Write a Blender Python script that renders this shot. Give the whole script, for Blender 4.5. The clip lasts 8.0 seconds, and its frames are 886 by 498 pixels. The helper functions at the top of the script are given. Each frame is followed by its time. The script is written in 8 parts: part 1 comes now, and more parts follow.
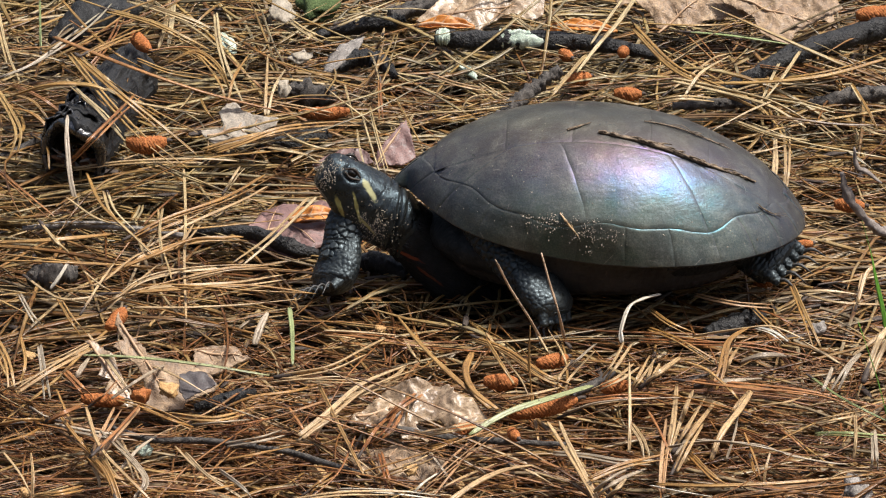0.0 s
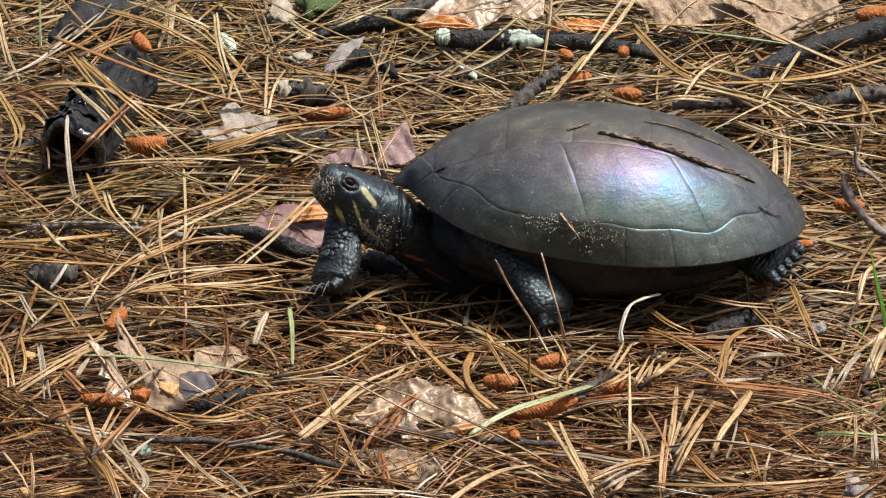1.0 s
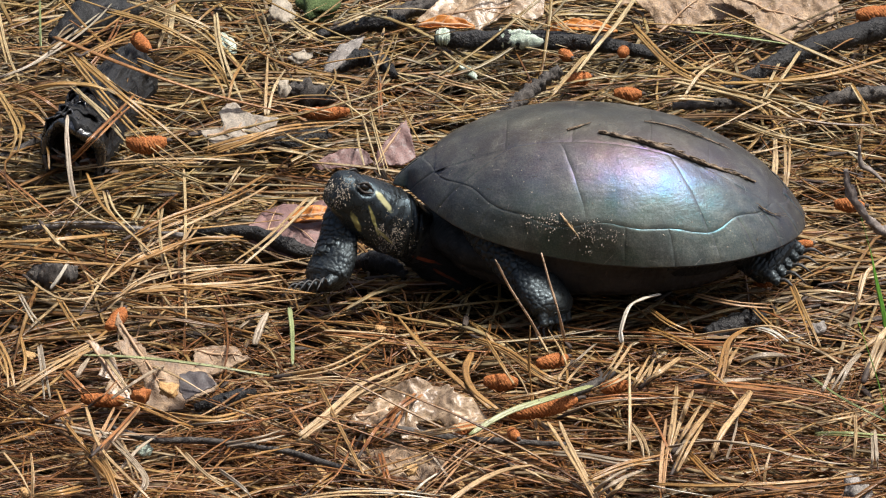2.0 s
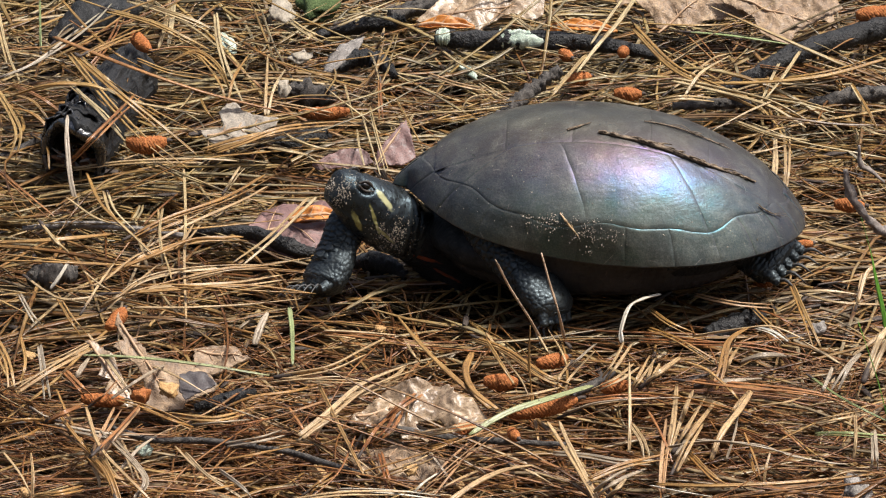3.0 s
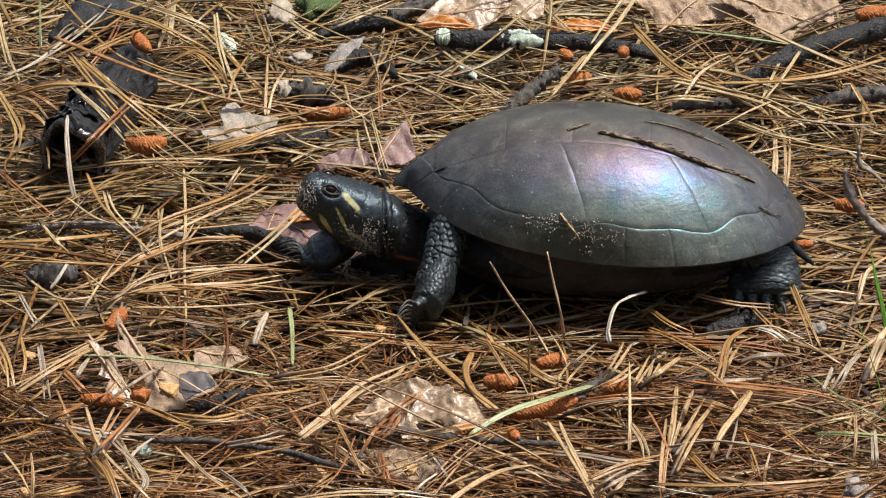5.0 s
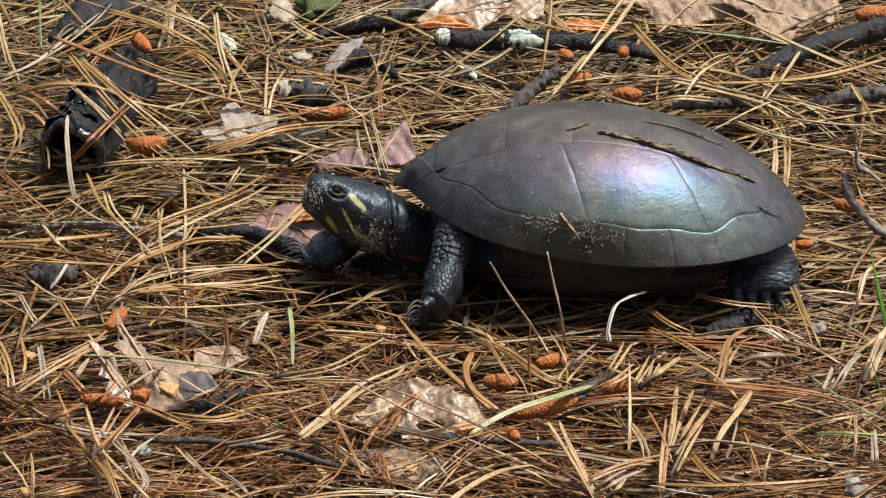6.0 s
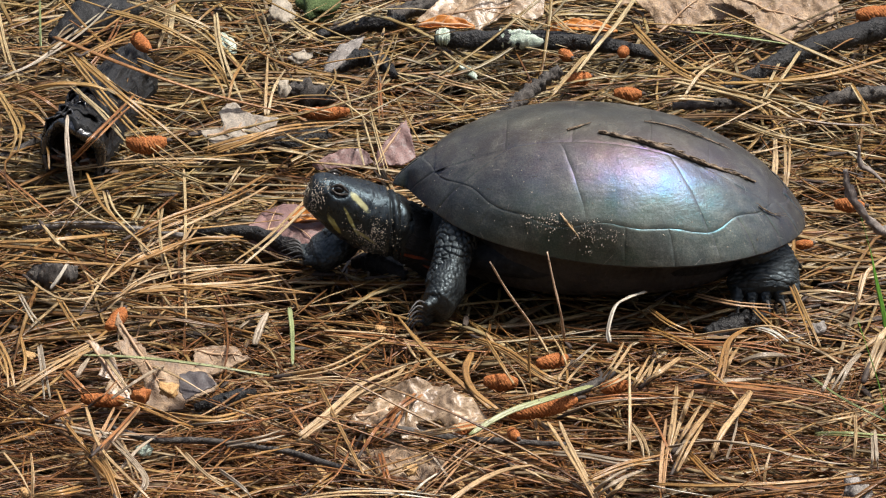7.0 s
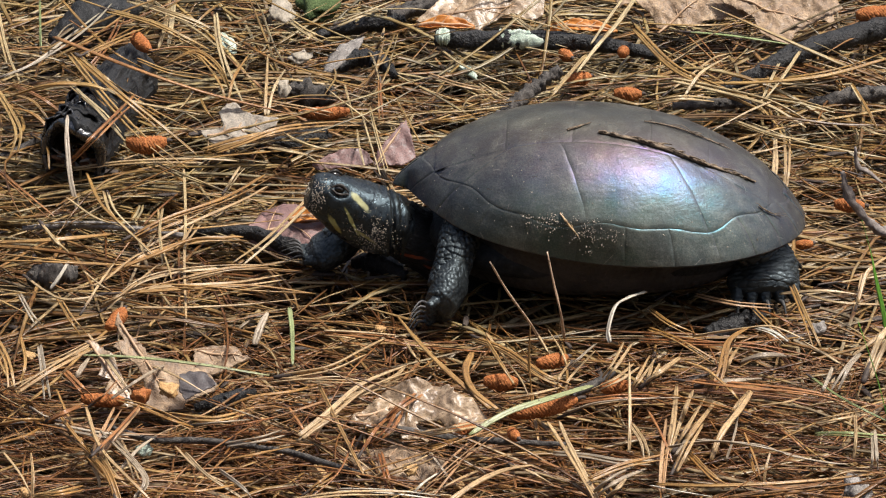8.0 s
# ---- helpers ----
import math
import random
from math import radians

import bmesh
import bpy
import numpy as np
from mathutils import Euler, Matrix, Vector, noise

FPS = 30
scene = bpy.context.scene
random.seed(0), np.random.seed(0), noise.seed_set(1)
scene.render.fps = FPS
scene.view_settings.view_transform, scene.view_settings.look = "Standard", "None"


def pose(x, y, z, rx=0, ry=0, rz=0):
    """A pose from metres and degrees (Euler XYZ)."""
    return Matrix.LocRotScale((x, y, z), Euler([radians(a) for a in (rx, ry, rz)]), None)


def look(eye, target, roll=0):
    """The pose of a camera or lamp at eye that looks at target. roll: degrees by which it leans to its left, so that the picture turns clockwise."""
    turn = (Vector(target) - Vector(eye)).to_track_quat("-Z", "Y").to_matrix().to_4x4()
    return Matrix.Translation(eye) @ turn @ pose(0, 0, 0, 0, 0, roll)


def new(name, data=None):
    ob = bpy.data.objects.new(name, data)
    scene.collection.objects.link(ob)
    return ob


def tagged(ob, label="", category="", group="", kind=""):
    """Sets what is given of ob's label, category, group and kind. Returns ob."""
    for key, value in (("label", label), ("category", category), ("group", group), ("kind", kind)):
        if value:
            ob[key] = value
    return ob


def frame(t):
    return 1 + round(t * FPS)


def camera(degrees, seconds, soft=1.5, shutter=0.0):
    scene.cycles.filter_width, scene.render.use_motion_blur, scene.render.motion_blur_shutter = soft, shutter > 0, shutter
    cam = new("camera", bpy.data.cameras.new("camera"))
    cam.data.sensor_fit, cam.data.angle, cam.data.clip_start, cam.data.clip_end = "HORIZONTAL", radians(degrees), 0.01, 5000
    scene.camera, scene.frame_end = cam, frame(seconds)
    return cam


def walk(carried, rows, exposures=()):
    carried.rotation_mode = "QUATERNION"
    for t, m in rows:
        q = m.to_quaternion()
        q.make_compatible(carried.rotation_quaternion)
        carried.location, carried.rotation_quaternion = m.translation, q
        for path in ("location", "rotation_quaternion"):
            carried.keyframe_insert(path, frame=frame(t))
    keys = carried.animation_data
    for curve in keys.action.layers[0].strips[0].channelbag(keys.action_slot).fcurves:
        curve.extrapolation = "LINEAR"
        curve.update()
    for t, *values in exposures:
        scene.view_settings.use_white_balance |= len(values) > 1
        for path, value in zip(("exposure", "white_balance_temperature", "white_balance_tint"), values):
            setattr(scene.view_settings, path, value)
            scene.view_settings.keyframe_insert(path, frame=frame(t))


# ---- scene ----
import itertools

import mathutils

cam = camera(10.0, 8.0, soft=1.15, shutter=0.5)
EYE = (0.0000, -1.7750, 0.7903)
walk(cam, [(0.0, look(EYE, (0, 0, 0))), (8.0, look(EYE, (0, 0, 0)))], exposures=[(0.0, 0.22), (4.0, 0.19), (8.0, 0.16)])

# ---- light: an open sky over a clearing, high soft sun ----
SUN_FROM = Vector((0.40, 0.03, 1.0)).normalized()
world = bpy.data.worlds.new("sky")
scene.world = world
world.use_nodes = True
wn = world.node_tree
sky = wn.nodes.new("ShaderNodeTexSky")
sky.sky_type = "NISHITA"
sky.sun_disc = False
sky.sun_elevation = math.asin(SUN_FROM.z)
sky.sun_rotation = math.atan2(SUN_FROM.x, SUN_FROM.y)
sky.air_density, sky.dust_density = 0.8, 6.0
wn.links.new(sky.outputs[0], wn.nodes["Background"].inputs[0])
wn.nodes["Background"].inputs[1].default_value = 0.145
lamp = bpy.data.lights.new("sun", "SUN")
lamp.energy, lamp.angle, lamp.color = 4.9, radians(9), (1.0, 0.968, 0.925)
sun = new("sun", lamp)
sun.matrix_world = look(SUN_FROM * 5, (0, 0, 0))


# ---- materials ----
def material(name, rough=0.6, spec=0.5):
    m = bpy.data.materials.new(name)
    m.use_nodes = True
    b = m.node_tree.nodes["Principled BSDF"]
    b.inputs["Roughness"].default_value = rough
    b.inputs["Specular IOR Level"].default_value = spec
    return m, m.node_tree, b


def node(nt, kind, **inputs):
    n = nt.nodes.new(kind)
    for key, value in inputs.items():
        n.inputs[key.replace("_", " ")].default_value = value
    return n


def ramp(nt, fac, stops):
    r = nt.nodes.new("ShaderNodeValToRGB")
    els = r.color_ramp.elements
    while len(els) < len(stops):
        els.new(0.5)
    for el, (p, c) in zip(els, stops):
        el.position, el.color = p, (*c, 1)
    nt.links.new(fac, r.inputs[0])
    return r.outputs[0]


def mix(nt, fac, a, b, blend="MIX"):
    m = nt.nodes.new("ShaderNodeMix")
    m.data_type, m.blend_type = "RGBA", blend
    for sock, v in ((m.inputs[0], fac), (m.inputs[6], a), (m.inputs[7], b)):
        if isinstance(v, bpy.types.NodeSocket):
            nt.links.new(v, sock)
        elif isinstance(v, (int, float)):
            sock.default_value = v
        else:
            sock.default_value = (*v, 1)
    return m.outputs[2]


def noise_of(nt, scale, detail=4, rough=0.6, distortion=0.0, stretch=None):
    co = nt.nodes.new("ShaderNodeTexCoord").outputs["Object"]
    if stretch:
        mp = nt.nodes.new("ShaderNodeMapping")
        mp.inputs["Scale"].default_value = stretch
        nt.links.new(co, mp.inputs[0])
        co = mp.outputs[0]
    n = node(nt, "ShaderNodeTexNoise", Scale=scale, Detail=detail, Roughness=rough, Distortion=distortion)
    nt.links.new(co, n.inputs["Vector"])
    return n.outputs[0]


def bump(nt, b, height, strength, distance):
    n = nt.nodes.new("ShaderNodeBump")
    n.inputs["Strength"].default_value, n.inputs["Distance"].default_value = strength, distance
    nt.links.new(height, n.inputs["Height"])
    if b.inputs["Normal"].is_linked:
        nt.links.new(b.inputs["Normal"].links[0].from_socket, n.inputs["Normal"])
    nt.links.new(n.outputs[0], b.inputs["Normal"])


def plain(name, lo, hi, scale=300, rough=0.6, spec=0.4, bump_by=0.4, dist=0.0004, stretch=None, fine=None):
    """Two-scale mottled surface between two colours."""
    m, nt, b = material(name, rough, spec)
    n1 = noise_of(nt, scale, 5, 0.65, 0.3, stretch)
    n2 = noise_of(nt, scale * 7, 3, 0.6, 0, stretch)
    c = ramp(nt, n1, [(0.32, lo), (0.68, hi)])
    c = mix(nt, 0.45, c, ramp(nt, n2, [(0.35, (0.35, 0.35, 0.35)), (0.6, (1.15, 1.15, 1.15))]), "MULTIPLY")
    if fine:        # mould specks, fibres and dull spots
        n3 = noise_of(nt, fine, 4, 0.7, 0.4)
        c = mix(nt, 0.8, c, ramp(nt, n3, [(0.33, (0.45, 0.40, 0.36)), (0.44, (0.92, 0.92, 0.92)), (0.62, (1.06, 1.06, 1.06)), (0.72, (1.25, 1.25, 1.2))]), "MULTIPLY")
        nt.links.new(ramp(nt, n2, [(0.35, (rough * 0.75,) * 3), (0.65, (min(rough * 1.7, 0.95),) * 3)]), b.inputs["Roughness"])
        bump(nt, b, n3, 0.5, dist * 0.25)
    nt.links.new(c, b.inputs["Base Color"])
    bump(nt, b, n1, bump_by, dist)
    bump(nt, b, n2, bump_by, dist * 0.3)
    return m


def needle_material(name, stops, single):
    """Dry needle: colour by piece, dark flecks and bands along it, waxy gloss."""
    m, nt, b = material(name, 0.36, 0.52)
    rnd = (nt.nodes.new("ShaderNodeObjectInfo").outputs["Random"] if single
           else nt.nodes.new("ShaderNodeNewGeometry").outputs["Random Per Island"])
    # neighbours have weathered alike: part by piece, part by patch
    patch = nt.nodes.new("ShaderNodeTexNoise")
    patch.inputs["Scale"].default_value, patch.inputs["Detail"].default_value = 38.0, 2.0
    nt.links.new(nt.nodes.new("ShaderNodeNewGeometry").outputs["Position"], patch.inputs["Vector"])
    sway = nt.nodes.new("ShaderNodeMapRange")
    nt.links.new(patch.outputs[0], sway.inputs["Value"])
    sway.inputs["From Min"].default_value, sway.inputs["From Max"].default_value = 0.3, 0.7
    tone = nt.nodes.new("ShaderNodeMix")
    tone.inputs[0].default_value = 0.22 if single else 0.45
    nt.links.new(rnd, tone.inputs[2])
    nt.links.new(sway.outputs[0], tone.inputs[3])
    c = ramp(nt, tone.outputs[0], [(p, (1.0 * r, 0.995 * g, 0.93 * bl)) for p, (r, g, bl) in stops])
    big = noise_of(nt, 60, 3, 0.6)
    c = mix(nt, 0.6, c, ramp(nt, big, [(0.3, (0.48, 0.38, 0.30)), (0.7, (1.24, 1.18, 1.10))]), "MULTIPLY")
    # fresher, redder needles lie towards the open side; older straw behind
    place = nt.nodes.new("ShaderNodeSeparateXYZ")
    nt.links.new(nt.nodes.new("ShaderNodeTexCoord").outputs["Object"] if not single else nt.nodes.new("ShaderNodeNewGeometry").outputs["Position"], place.inputs[0])
    drift = nt.nodes.new("ShaderNodeMath")
    drift.operation = "MULTIPLY_ADD"
    nt.links.new(place.outputs["Y"], drift.inputs[0])
    drift.inputs[1].default_value = 0.75
    nt.links.new(noise_of(nt, 7, 3, 0.6), drift.inputs[2])
    c = mix(nt, 0.85, c, ramp(nt, drift.outputs[0], [(0.36, (0.815, 0.785, 0.715)), (0.5, (0.83, 0.84, 0.82)), (0.64, (0.79, 0.87, 0.82))]), "MULTIPLY")
    # fibres along the needle, dark cross flecks
    along = nt.nodes.new("ShaderNodeVectorMath")
    along.operation = "MULTIPLY"
    nt.links.new(nt.nodes.new("ShaderNodeUVMap").outputs[0], along.inputs[0])
    along.inputs[1].default_value = (130, 3600, 1)
    fibre = node(nt, "ShaderNodeTexNoise", Scale=1.0, Detail=3.0, Roughness=0.6)
    nt.links.new(along.outputs[0], fibre.inputs["Vector"])
    c = mix(nt, 0.50, c, ramp(nt, fibre.outputs[0], [(0.36, (0.42, 0.36, 0.30)), (0.5, (0.95, 0.95, 0.95)), (0.66, (1.28, 1.28, 1.24))]), "MULTIPLY")
    bump(nt, b, fibre.outputs[0], 0.4, 0.0003)
    fleck = noise_of(nt, 900, 3, 0.7)
    c = mix(nt, ramp(nt, fleck, [(0.33, (0.8, 0.8, 0.8)), (0.44, (0, 0, 0))]), c, (0.06, 0.03, 0.018))
    nt.links.new(c, b.inputs["Base Color"])
    bump(nt, b, fleck, 0.3, 0.0003)
    # a dry needle is thin enough to let some warm light through
    thin = nt.nodes.new("ShaderNodeBsdfTranslucent")
    nt.links.new(mix(nt, 1.0, c, (1.0, 0.70, 0.40), "MULTIPLY"), thin.inputs["Color"])
    both = nt.nodes.new("ShaderNodeMixShader")
    both.inputs[0].default_value = 0.14
    nt.links.new(b.outputs[0], both.inputs[1])
    nt.links.new(thin.outputs[0], both.inputs[2])
    nt.links.new(both.outputs[0], nt.nodes["Material Output"].inputs["Surface"])
    return m


NEEDLE_STOPS = [(0.0, (0.08, 0.036, 0.016)), (0.12, (0.20, 0.085, 0.027)), (0.26, (0.33, 0.165, 0.052)), (0.40, (0.43, 0.255, 0.095)),
                (0.52, (0.53, 0.355, 0.155)), (0.62, (0.61, 0.465, 0.265)), (0.70, (0.46, 0.37, 0.25)), (0.78, (0.33, 0.25, 0.17)), (0.86, (0.36, 0.165, 0.060)), (1.0, (0.68, 0.57, 0.41))]
M_LITTER = needle_material("dry_needles", [(p, tuple(v * 0.70 for v in c)) for p, c in NEEDLE_STOPS], False)
M_THIN = needle_material("thin_red_needles", [(0, (0.08, 0.030, 0.011)), (0.35, (0.20, 0.080, 0.025)), (0.7, (0.33, 0.165, 0.058)), (1, (0.45, 0.29, 0.145))], False)
# lower layer: needle colours cut to a third, so shaded gaps go deeper
M_OLD_DARKENED = needle_material("darkened_old_needles", [(p, tuple(v * 0.32 for v in c)) for p, c in NEEDLE_STOPS], False)
M_NEEDLE = needle_material("dry_needle", [(p, tuple(v * 0.95 for v in c)) for p, c in NEEDLE_STOPS[1:]], True)
M_STRAW = needle_material("pale_straw", [(0, (0.48, 0.325, 0.17)), (1, (0.62, 0.49, 0.33))], True)
M_RED = needle_material("red_brown_needle", [(0, (0.30, 0.115, 0.04)), (1, (0.46, 0.23, 0.10))], True)
M_PINK = needle_material("bleached_red_needle", [(0, (0.42, 0.24, 0.13)), (1, (0.56, 0.38, 0.24))], True)
M_PALEPINK = needle_material("bleached_pink_needle", [(0, (0.66, 0.50, 0.40)), (1, (0.74, 0.58, 0.47))], True)
M_GOLD = needle_material("golden_needle", [(0, (0.36, 0.19, 0.056)), (1, (0.48, 0.305, 0.135))], True)
M_BROWN = needle_material("dark_brown_needle", [(0, (0.12, 0.062, 0.027)), (1, (0.25, 0.145, 0.068))], True)
M_GREY = needle_material("weathered_needle", [(0, (0.36, 0.30, 0.24)), (1, (0.54, 0.48, 0.42))], True)
M_WHITE = needle_material("bleached_blade", [(0, (0.80, 0.80, 0.78)), (1, (0.86, 0.86, 0.84))], True)
M_PALEGREEN = needle_material("fading_green_needle", [(0, (0.28, 0.36, 0.15)), (1, (0.42, 0.47, 0.28))], True)
M_GRASS = plain("fresh_grass", (0.07, 0.20, 0.02), (0.14, 0.30, 0.04), 150, 0.4)
M_HUMUS = plain("dark_humus", (0.008, 0.006, 0.005), (0.045, 0.028, 0.018), 45, 0.95, 0.2, 0.8, 0.004)
M_LEAF_TAN = plain("dry_oak_leaf", (0.14, 0.088, 0.050), (0.43, 0.31, 0.19), 90, 0.28, 0.75, 0.5, 0.0012, fine=1300)
M_LEAF_BROWN = plain("brown_oak_leaf", (0.16, 0.10, 0.06), (0.40, 0.28, 0.17), 110, 0.45, 0.4, 0.7, 0.0014, fine=1300)
M_LEAF_GREY = plain("greyed_leaf", (0.23, 0.195, 0.155), (0.40, 0.35, 0.28), 90, 0.55, 0.35, 0.6, 0.001, fine=1300)
M_LEAF_PURPLE = plain("purple_brown_leaf", (0.13, 0.070, 0.062), (0.24, 0.145, 0.13), 90, 0.45, 0.45, 0.5, 0.001, fine=1300)
M_LEAF_SHADE = plain("shaded_slate_leaf", (0.045, 0.036, 0.037), (0.105, 0.090, 0.088), 120, 0.5, 0.4, 0.5, 0.0008, fine=1300)
M_LEAF_ORANGE = plain("orange_leaf", (0.40, 0.13, 0.02), (0.55, 0.22, 0.04), 120, 0.5)
M_MIDRIB = plain("leaf_midrib", (0.36, 0.22, 0.12), (0.5, 0.33, 0.2), 300, 0.5)
M_CHAR = plain("charred_bark", (0.005, 0.005, 0.005), (0.028, 0.027, 0.026), 130, 0.5, 0.35, 1.0, 0.003)
M_BARK = plain("glossy_black_bark", (0.004, 0.004, 0.004), (0.030, 0.031, 0.032), 110, 0.44, 0.36, 0.6, 0.0014, (5, 1, 5), fine=1300)
M_ROT = plain("rotten_wood", (0.06, 0.028, 0.016), (0.22, 0.115, 0.065), 300, 0.8, 0.2, 1.0, 0.0008, fine=1500)
M_FRAY = plain("frayed_brown_fibre", (0.025, 0.018, 0.013), (0.30, 0.22, 0.145), 420, 0.7, 0.3, 0.8, 0.0006)
# base lighter than the other bark: part of the lip's highlight is colour
M_BARK_LIP = plain("highlit_black_bark", (0.010, 0.010, 0.010), (0.060, 0.061, 0.064), 160, 0.24, 1.0, 0.25, 0.0006, (4, 4, 1))
M_TWIG = plain("dark_twig_bark", (0.02, 0.018, 0.017), (0.13, 0.115, 0.10), 260, 0.7, 0.3, 1.0, 0.001, fine=1500)
M_TWIG_GREY = plain("grey_twig_bark", (0.13, 0.115, 0.10), (0.32, 0.29, 0.26), 260, 0.75, 0.3, 1.0, 0.0008)
M_LICHEN = plain("pale_lichen", (0.30, 0.38, 0.30), (0.62, 0.70, 0.58), 320, 0.9, 0.2, 1.0, 0.001, fine=1500)
M_BIRCH = plain("white_bark_chip", (0.20, 0.17, 0.125), (0.46, 0.40, 0.31), 200, 0.6, fine=1300)
M_CATKIN = plain("orange_pollen_cone", (0.25, 0.070, 0.017), (0.50, 0.185, 0.052), 700, 0.75, 0.3, 0.8, 0.0006, fine=2200)
M_STALK = plain("withered_stalk_skin", (0.10, 0.08, 0.07), (0.27, 0.23, 0.20), 300, 0.8)
M_RESIN = plain("amber_bud_scale", (0.34, 0.17, 0.05), (0.58, 0.38, 0.17), 420, 0.5, 0.4, 0.8, 0.0008, fine=1500)
M_MOSS = plain("green_moss", (0.04, 0.065, 0.02), (0.11, 0.15, 0.06), 500, 0.9, 0.2, 1.0, 0.001)
M_GRIT = plain("pale_sand", (0.24, 0.20, 0.15), (0.58, 0.52, 0.42), 800, 0.9, 0.2)
M_SOIL = plain("soil_crumb", (0.20, 0.18, 0.14), (0.50, 0.46, 0.37), 800, 0.9, 0.2)
M_SKY_SCREEN = plain("sky_screen_foliage", (0.012, 0.016, 0.008), (0.07, 0.085, 0.035), 1.6, 0.8, 0.2, 0.3, 0.05)
M_SHEATH = plain("needle_sheath", (0.03, 0.022, 0.018), (0.09, 0.065, 0.05), 500, 0.7)


def shell_material():
    """Dark horn, dusty and scratched, under a thin film that shows rainbow colours where light glances off."""
    m, nt, b = material("turtle_shell", 0.30, 0.8)
    co = nt.nodes.new("ShaderNodeTexCoord").outputs["Object"]
    big = noise_of(nt, 30, 5, 0.6, 0.8)
    fine = noise_of(nt, 420, 4, 0.7)
    streak = noise_of(nt, 90, 4, 0.65, 0.2, (1, 1, 7))
    c = ramp(nt, big, [(0.32, (0.024, 0.024, 0.023)), (0.5, (0.040, 0.041, 0.037)), (0.68, (0.066, 0.069, 0.060))])
    c = mix(nt, 0.25, c, ramp(nt, streak, [(0.35, (0.55, 0.55, 0.55)), (0.65, (1.2, 1.2, 1.2))]), "MULTIPLY")
    # dried mud dust in a thin patchy veil
    dust = noise_of(nt, 75, 6, 0.75, 0.6)
    c = mix(nt, ramp(nt, dust, [(0.46, (0, 0, 0)), (0.72, (0.45, 0.45, 0.45))]), c, (0.15, 0.15, 0.125))
    specks = node(nt, "ShaderNodeTexVoronoi", Scale=420.0)
    nt.links.new(co, specks.inputs["Vector"])
    where = ramp(nt, noise_of(nt, 60, 3, 0.6), [(0.52, (0, 0, 0)), (0.66, (1, 1, 1))])
    dots = ramp(nt, specks.outputs["Distance"], [(0.10, (1, 1, 1)), (0.17, (0, 0, 0))])
    c = mix(nt, mix(nt, 1.0, where, dots, "MULTIPLY"), c, (0.26, 0.23, 0.17))
    # fine pale scratches
    cracks = node(nt, "ShaderNodeTexVoronoi", Scale=70.0)
    cracks.feature = "DISTANCE_TO_EDGE"
    nt.links.new(co, cracks.inputs["Vector"])
    line = ramp(nt, cracks.outputs["Distance"], [(0.003, (1, 1, 1)), (0.012, (0, 0, 0))])
    some = ramp(nt, noise_of(nt, 110, 2, 0.5), [(0.58, (0, 0, 0)), (0.64, (0.6, 0.6, 0.6))])
    c = mix(nt, mix(nt, 1.0, line, some, "MULTIPLY"), c, (0.20, 0.19, 0.17))
    grime = noise_of(nt, 150, 5, 0.75, 0.5)
    c = mix(nt, 0.6, c, ramp(nt, grime, [(0.3, (0.5, 0.47, 0.44)), (0.65, (1.25, 1.25, 1.2))]), "MULTIPLY")
    grit = noise_of(nt, 1500, 3, 0.7)
    c = mix(nt, 0.75, c, ramp(nt, grit, [(0.34, (0.45, 0.44, 0.42)), (0.5, (0.95, 0.95, 0.95)), (0.68, (1.7, 1.68, 1.55))]), "MULTIPLY")
    nt.links.new(c, b.inputs["Base Color"])
    r = ramp(nt, mix(nt, 0.5, streak, fine), [(0.3, (0.25, 0.25, 0.25)), (0.7, (0.38, 0.38, 0.38))])
    nt.links.new(r, b.inputs["Roughness"])
    # the film thins out towards the crest
    up = nt.nodes.new("ShaderNodeSeparateXYZ")
    nt.links.new(co, up.inputs[0])
    slope = nt.nodes.new("ShaderNodeMath")
    slope.operation = "MULTIPLY_ADD"
    nt.links.new(noise_of(nt, 70, 3, 0.6), slope.inputs[0])
    slope.inputs[1].default_value = 0.024
    nt.links.new(up.outputs["Z"], slope.inputs[2])
    rise = nt.nodes.new("ShaderNodeMapRange")
    nt.links.new(slope.outputs[0], rise.inputs["Value"])
    rise.inputs["From Min"].default_value, rise.inputs["From Max"].default_value = 0.058, 0.0775
    bend = nt.nodes.new("ShaderNodeMath")
    bend.operation = "POWER"
    nt.links.new(rise.outputs[0], bend.inputs[0])
    bend.inputs[1].default_value = 1.1
    film = nt.nodes.new("ShaderNodeMapRange")
    nt.links.new(bend.outputs[0], film.inputs["Value"])
    film.inputs["To Min"].default_value, film.inputs["To Max"].default_value = FILM
    nt.links.new(film.outputs[0], b.inputs["Thin Film Thickness"])
    b.inputs["Thin Film IOR"].default_value = 1.40
    bump(nt, b, grit, 0.35, 0.00015)
    bump(nt, b, big, 0.25, 0.0016)
    bump(nt, b, streak, 0.14, 0.0006)
    bump(nt, b, fine, 0.40, 0.0003)
    # worn horn between the patches of film
    bare = nt.nodes.new("ShaderNodeBsdfPrincipled")
    bare.inputs["Specular IOR Level"].default_value = 0.85
    bare.inputs["Roughness"].default_value = 0.43
    for key in ("Base Color", "Normal"):
        nt.links.new(b.inputs[key].links[0].from_socket, bare.inputs[key])
    both = nt.nodes.new("ShaderNodeMixShader")
    nt.links.new(ramp(nt, noise_of(nt, 60, 3, 0.6), [(0.35, (0.30, 0.30, 0.30)), (0.65, (0.62, 0.62, 0.62))]), both.inputs[0])
    nt.links.new(bare.outputs[0], both.inputs[1])
    nt.links.new(b.outputs[0], both.inputs[2])
    nt.links.new(both.outputs[0], nt.nodes["Material Output"].inputs["Surface"])
    return m


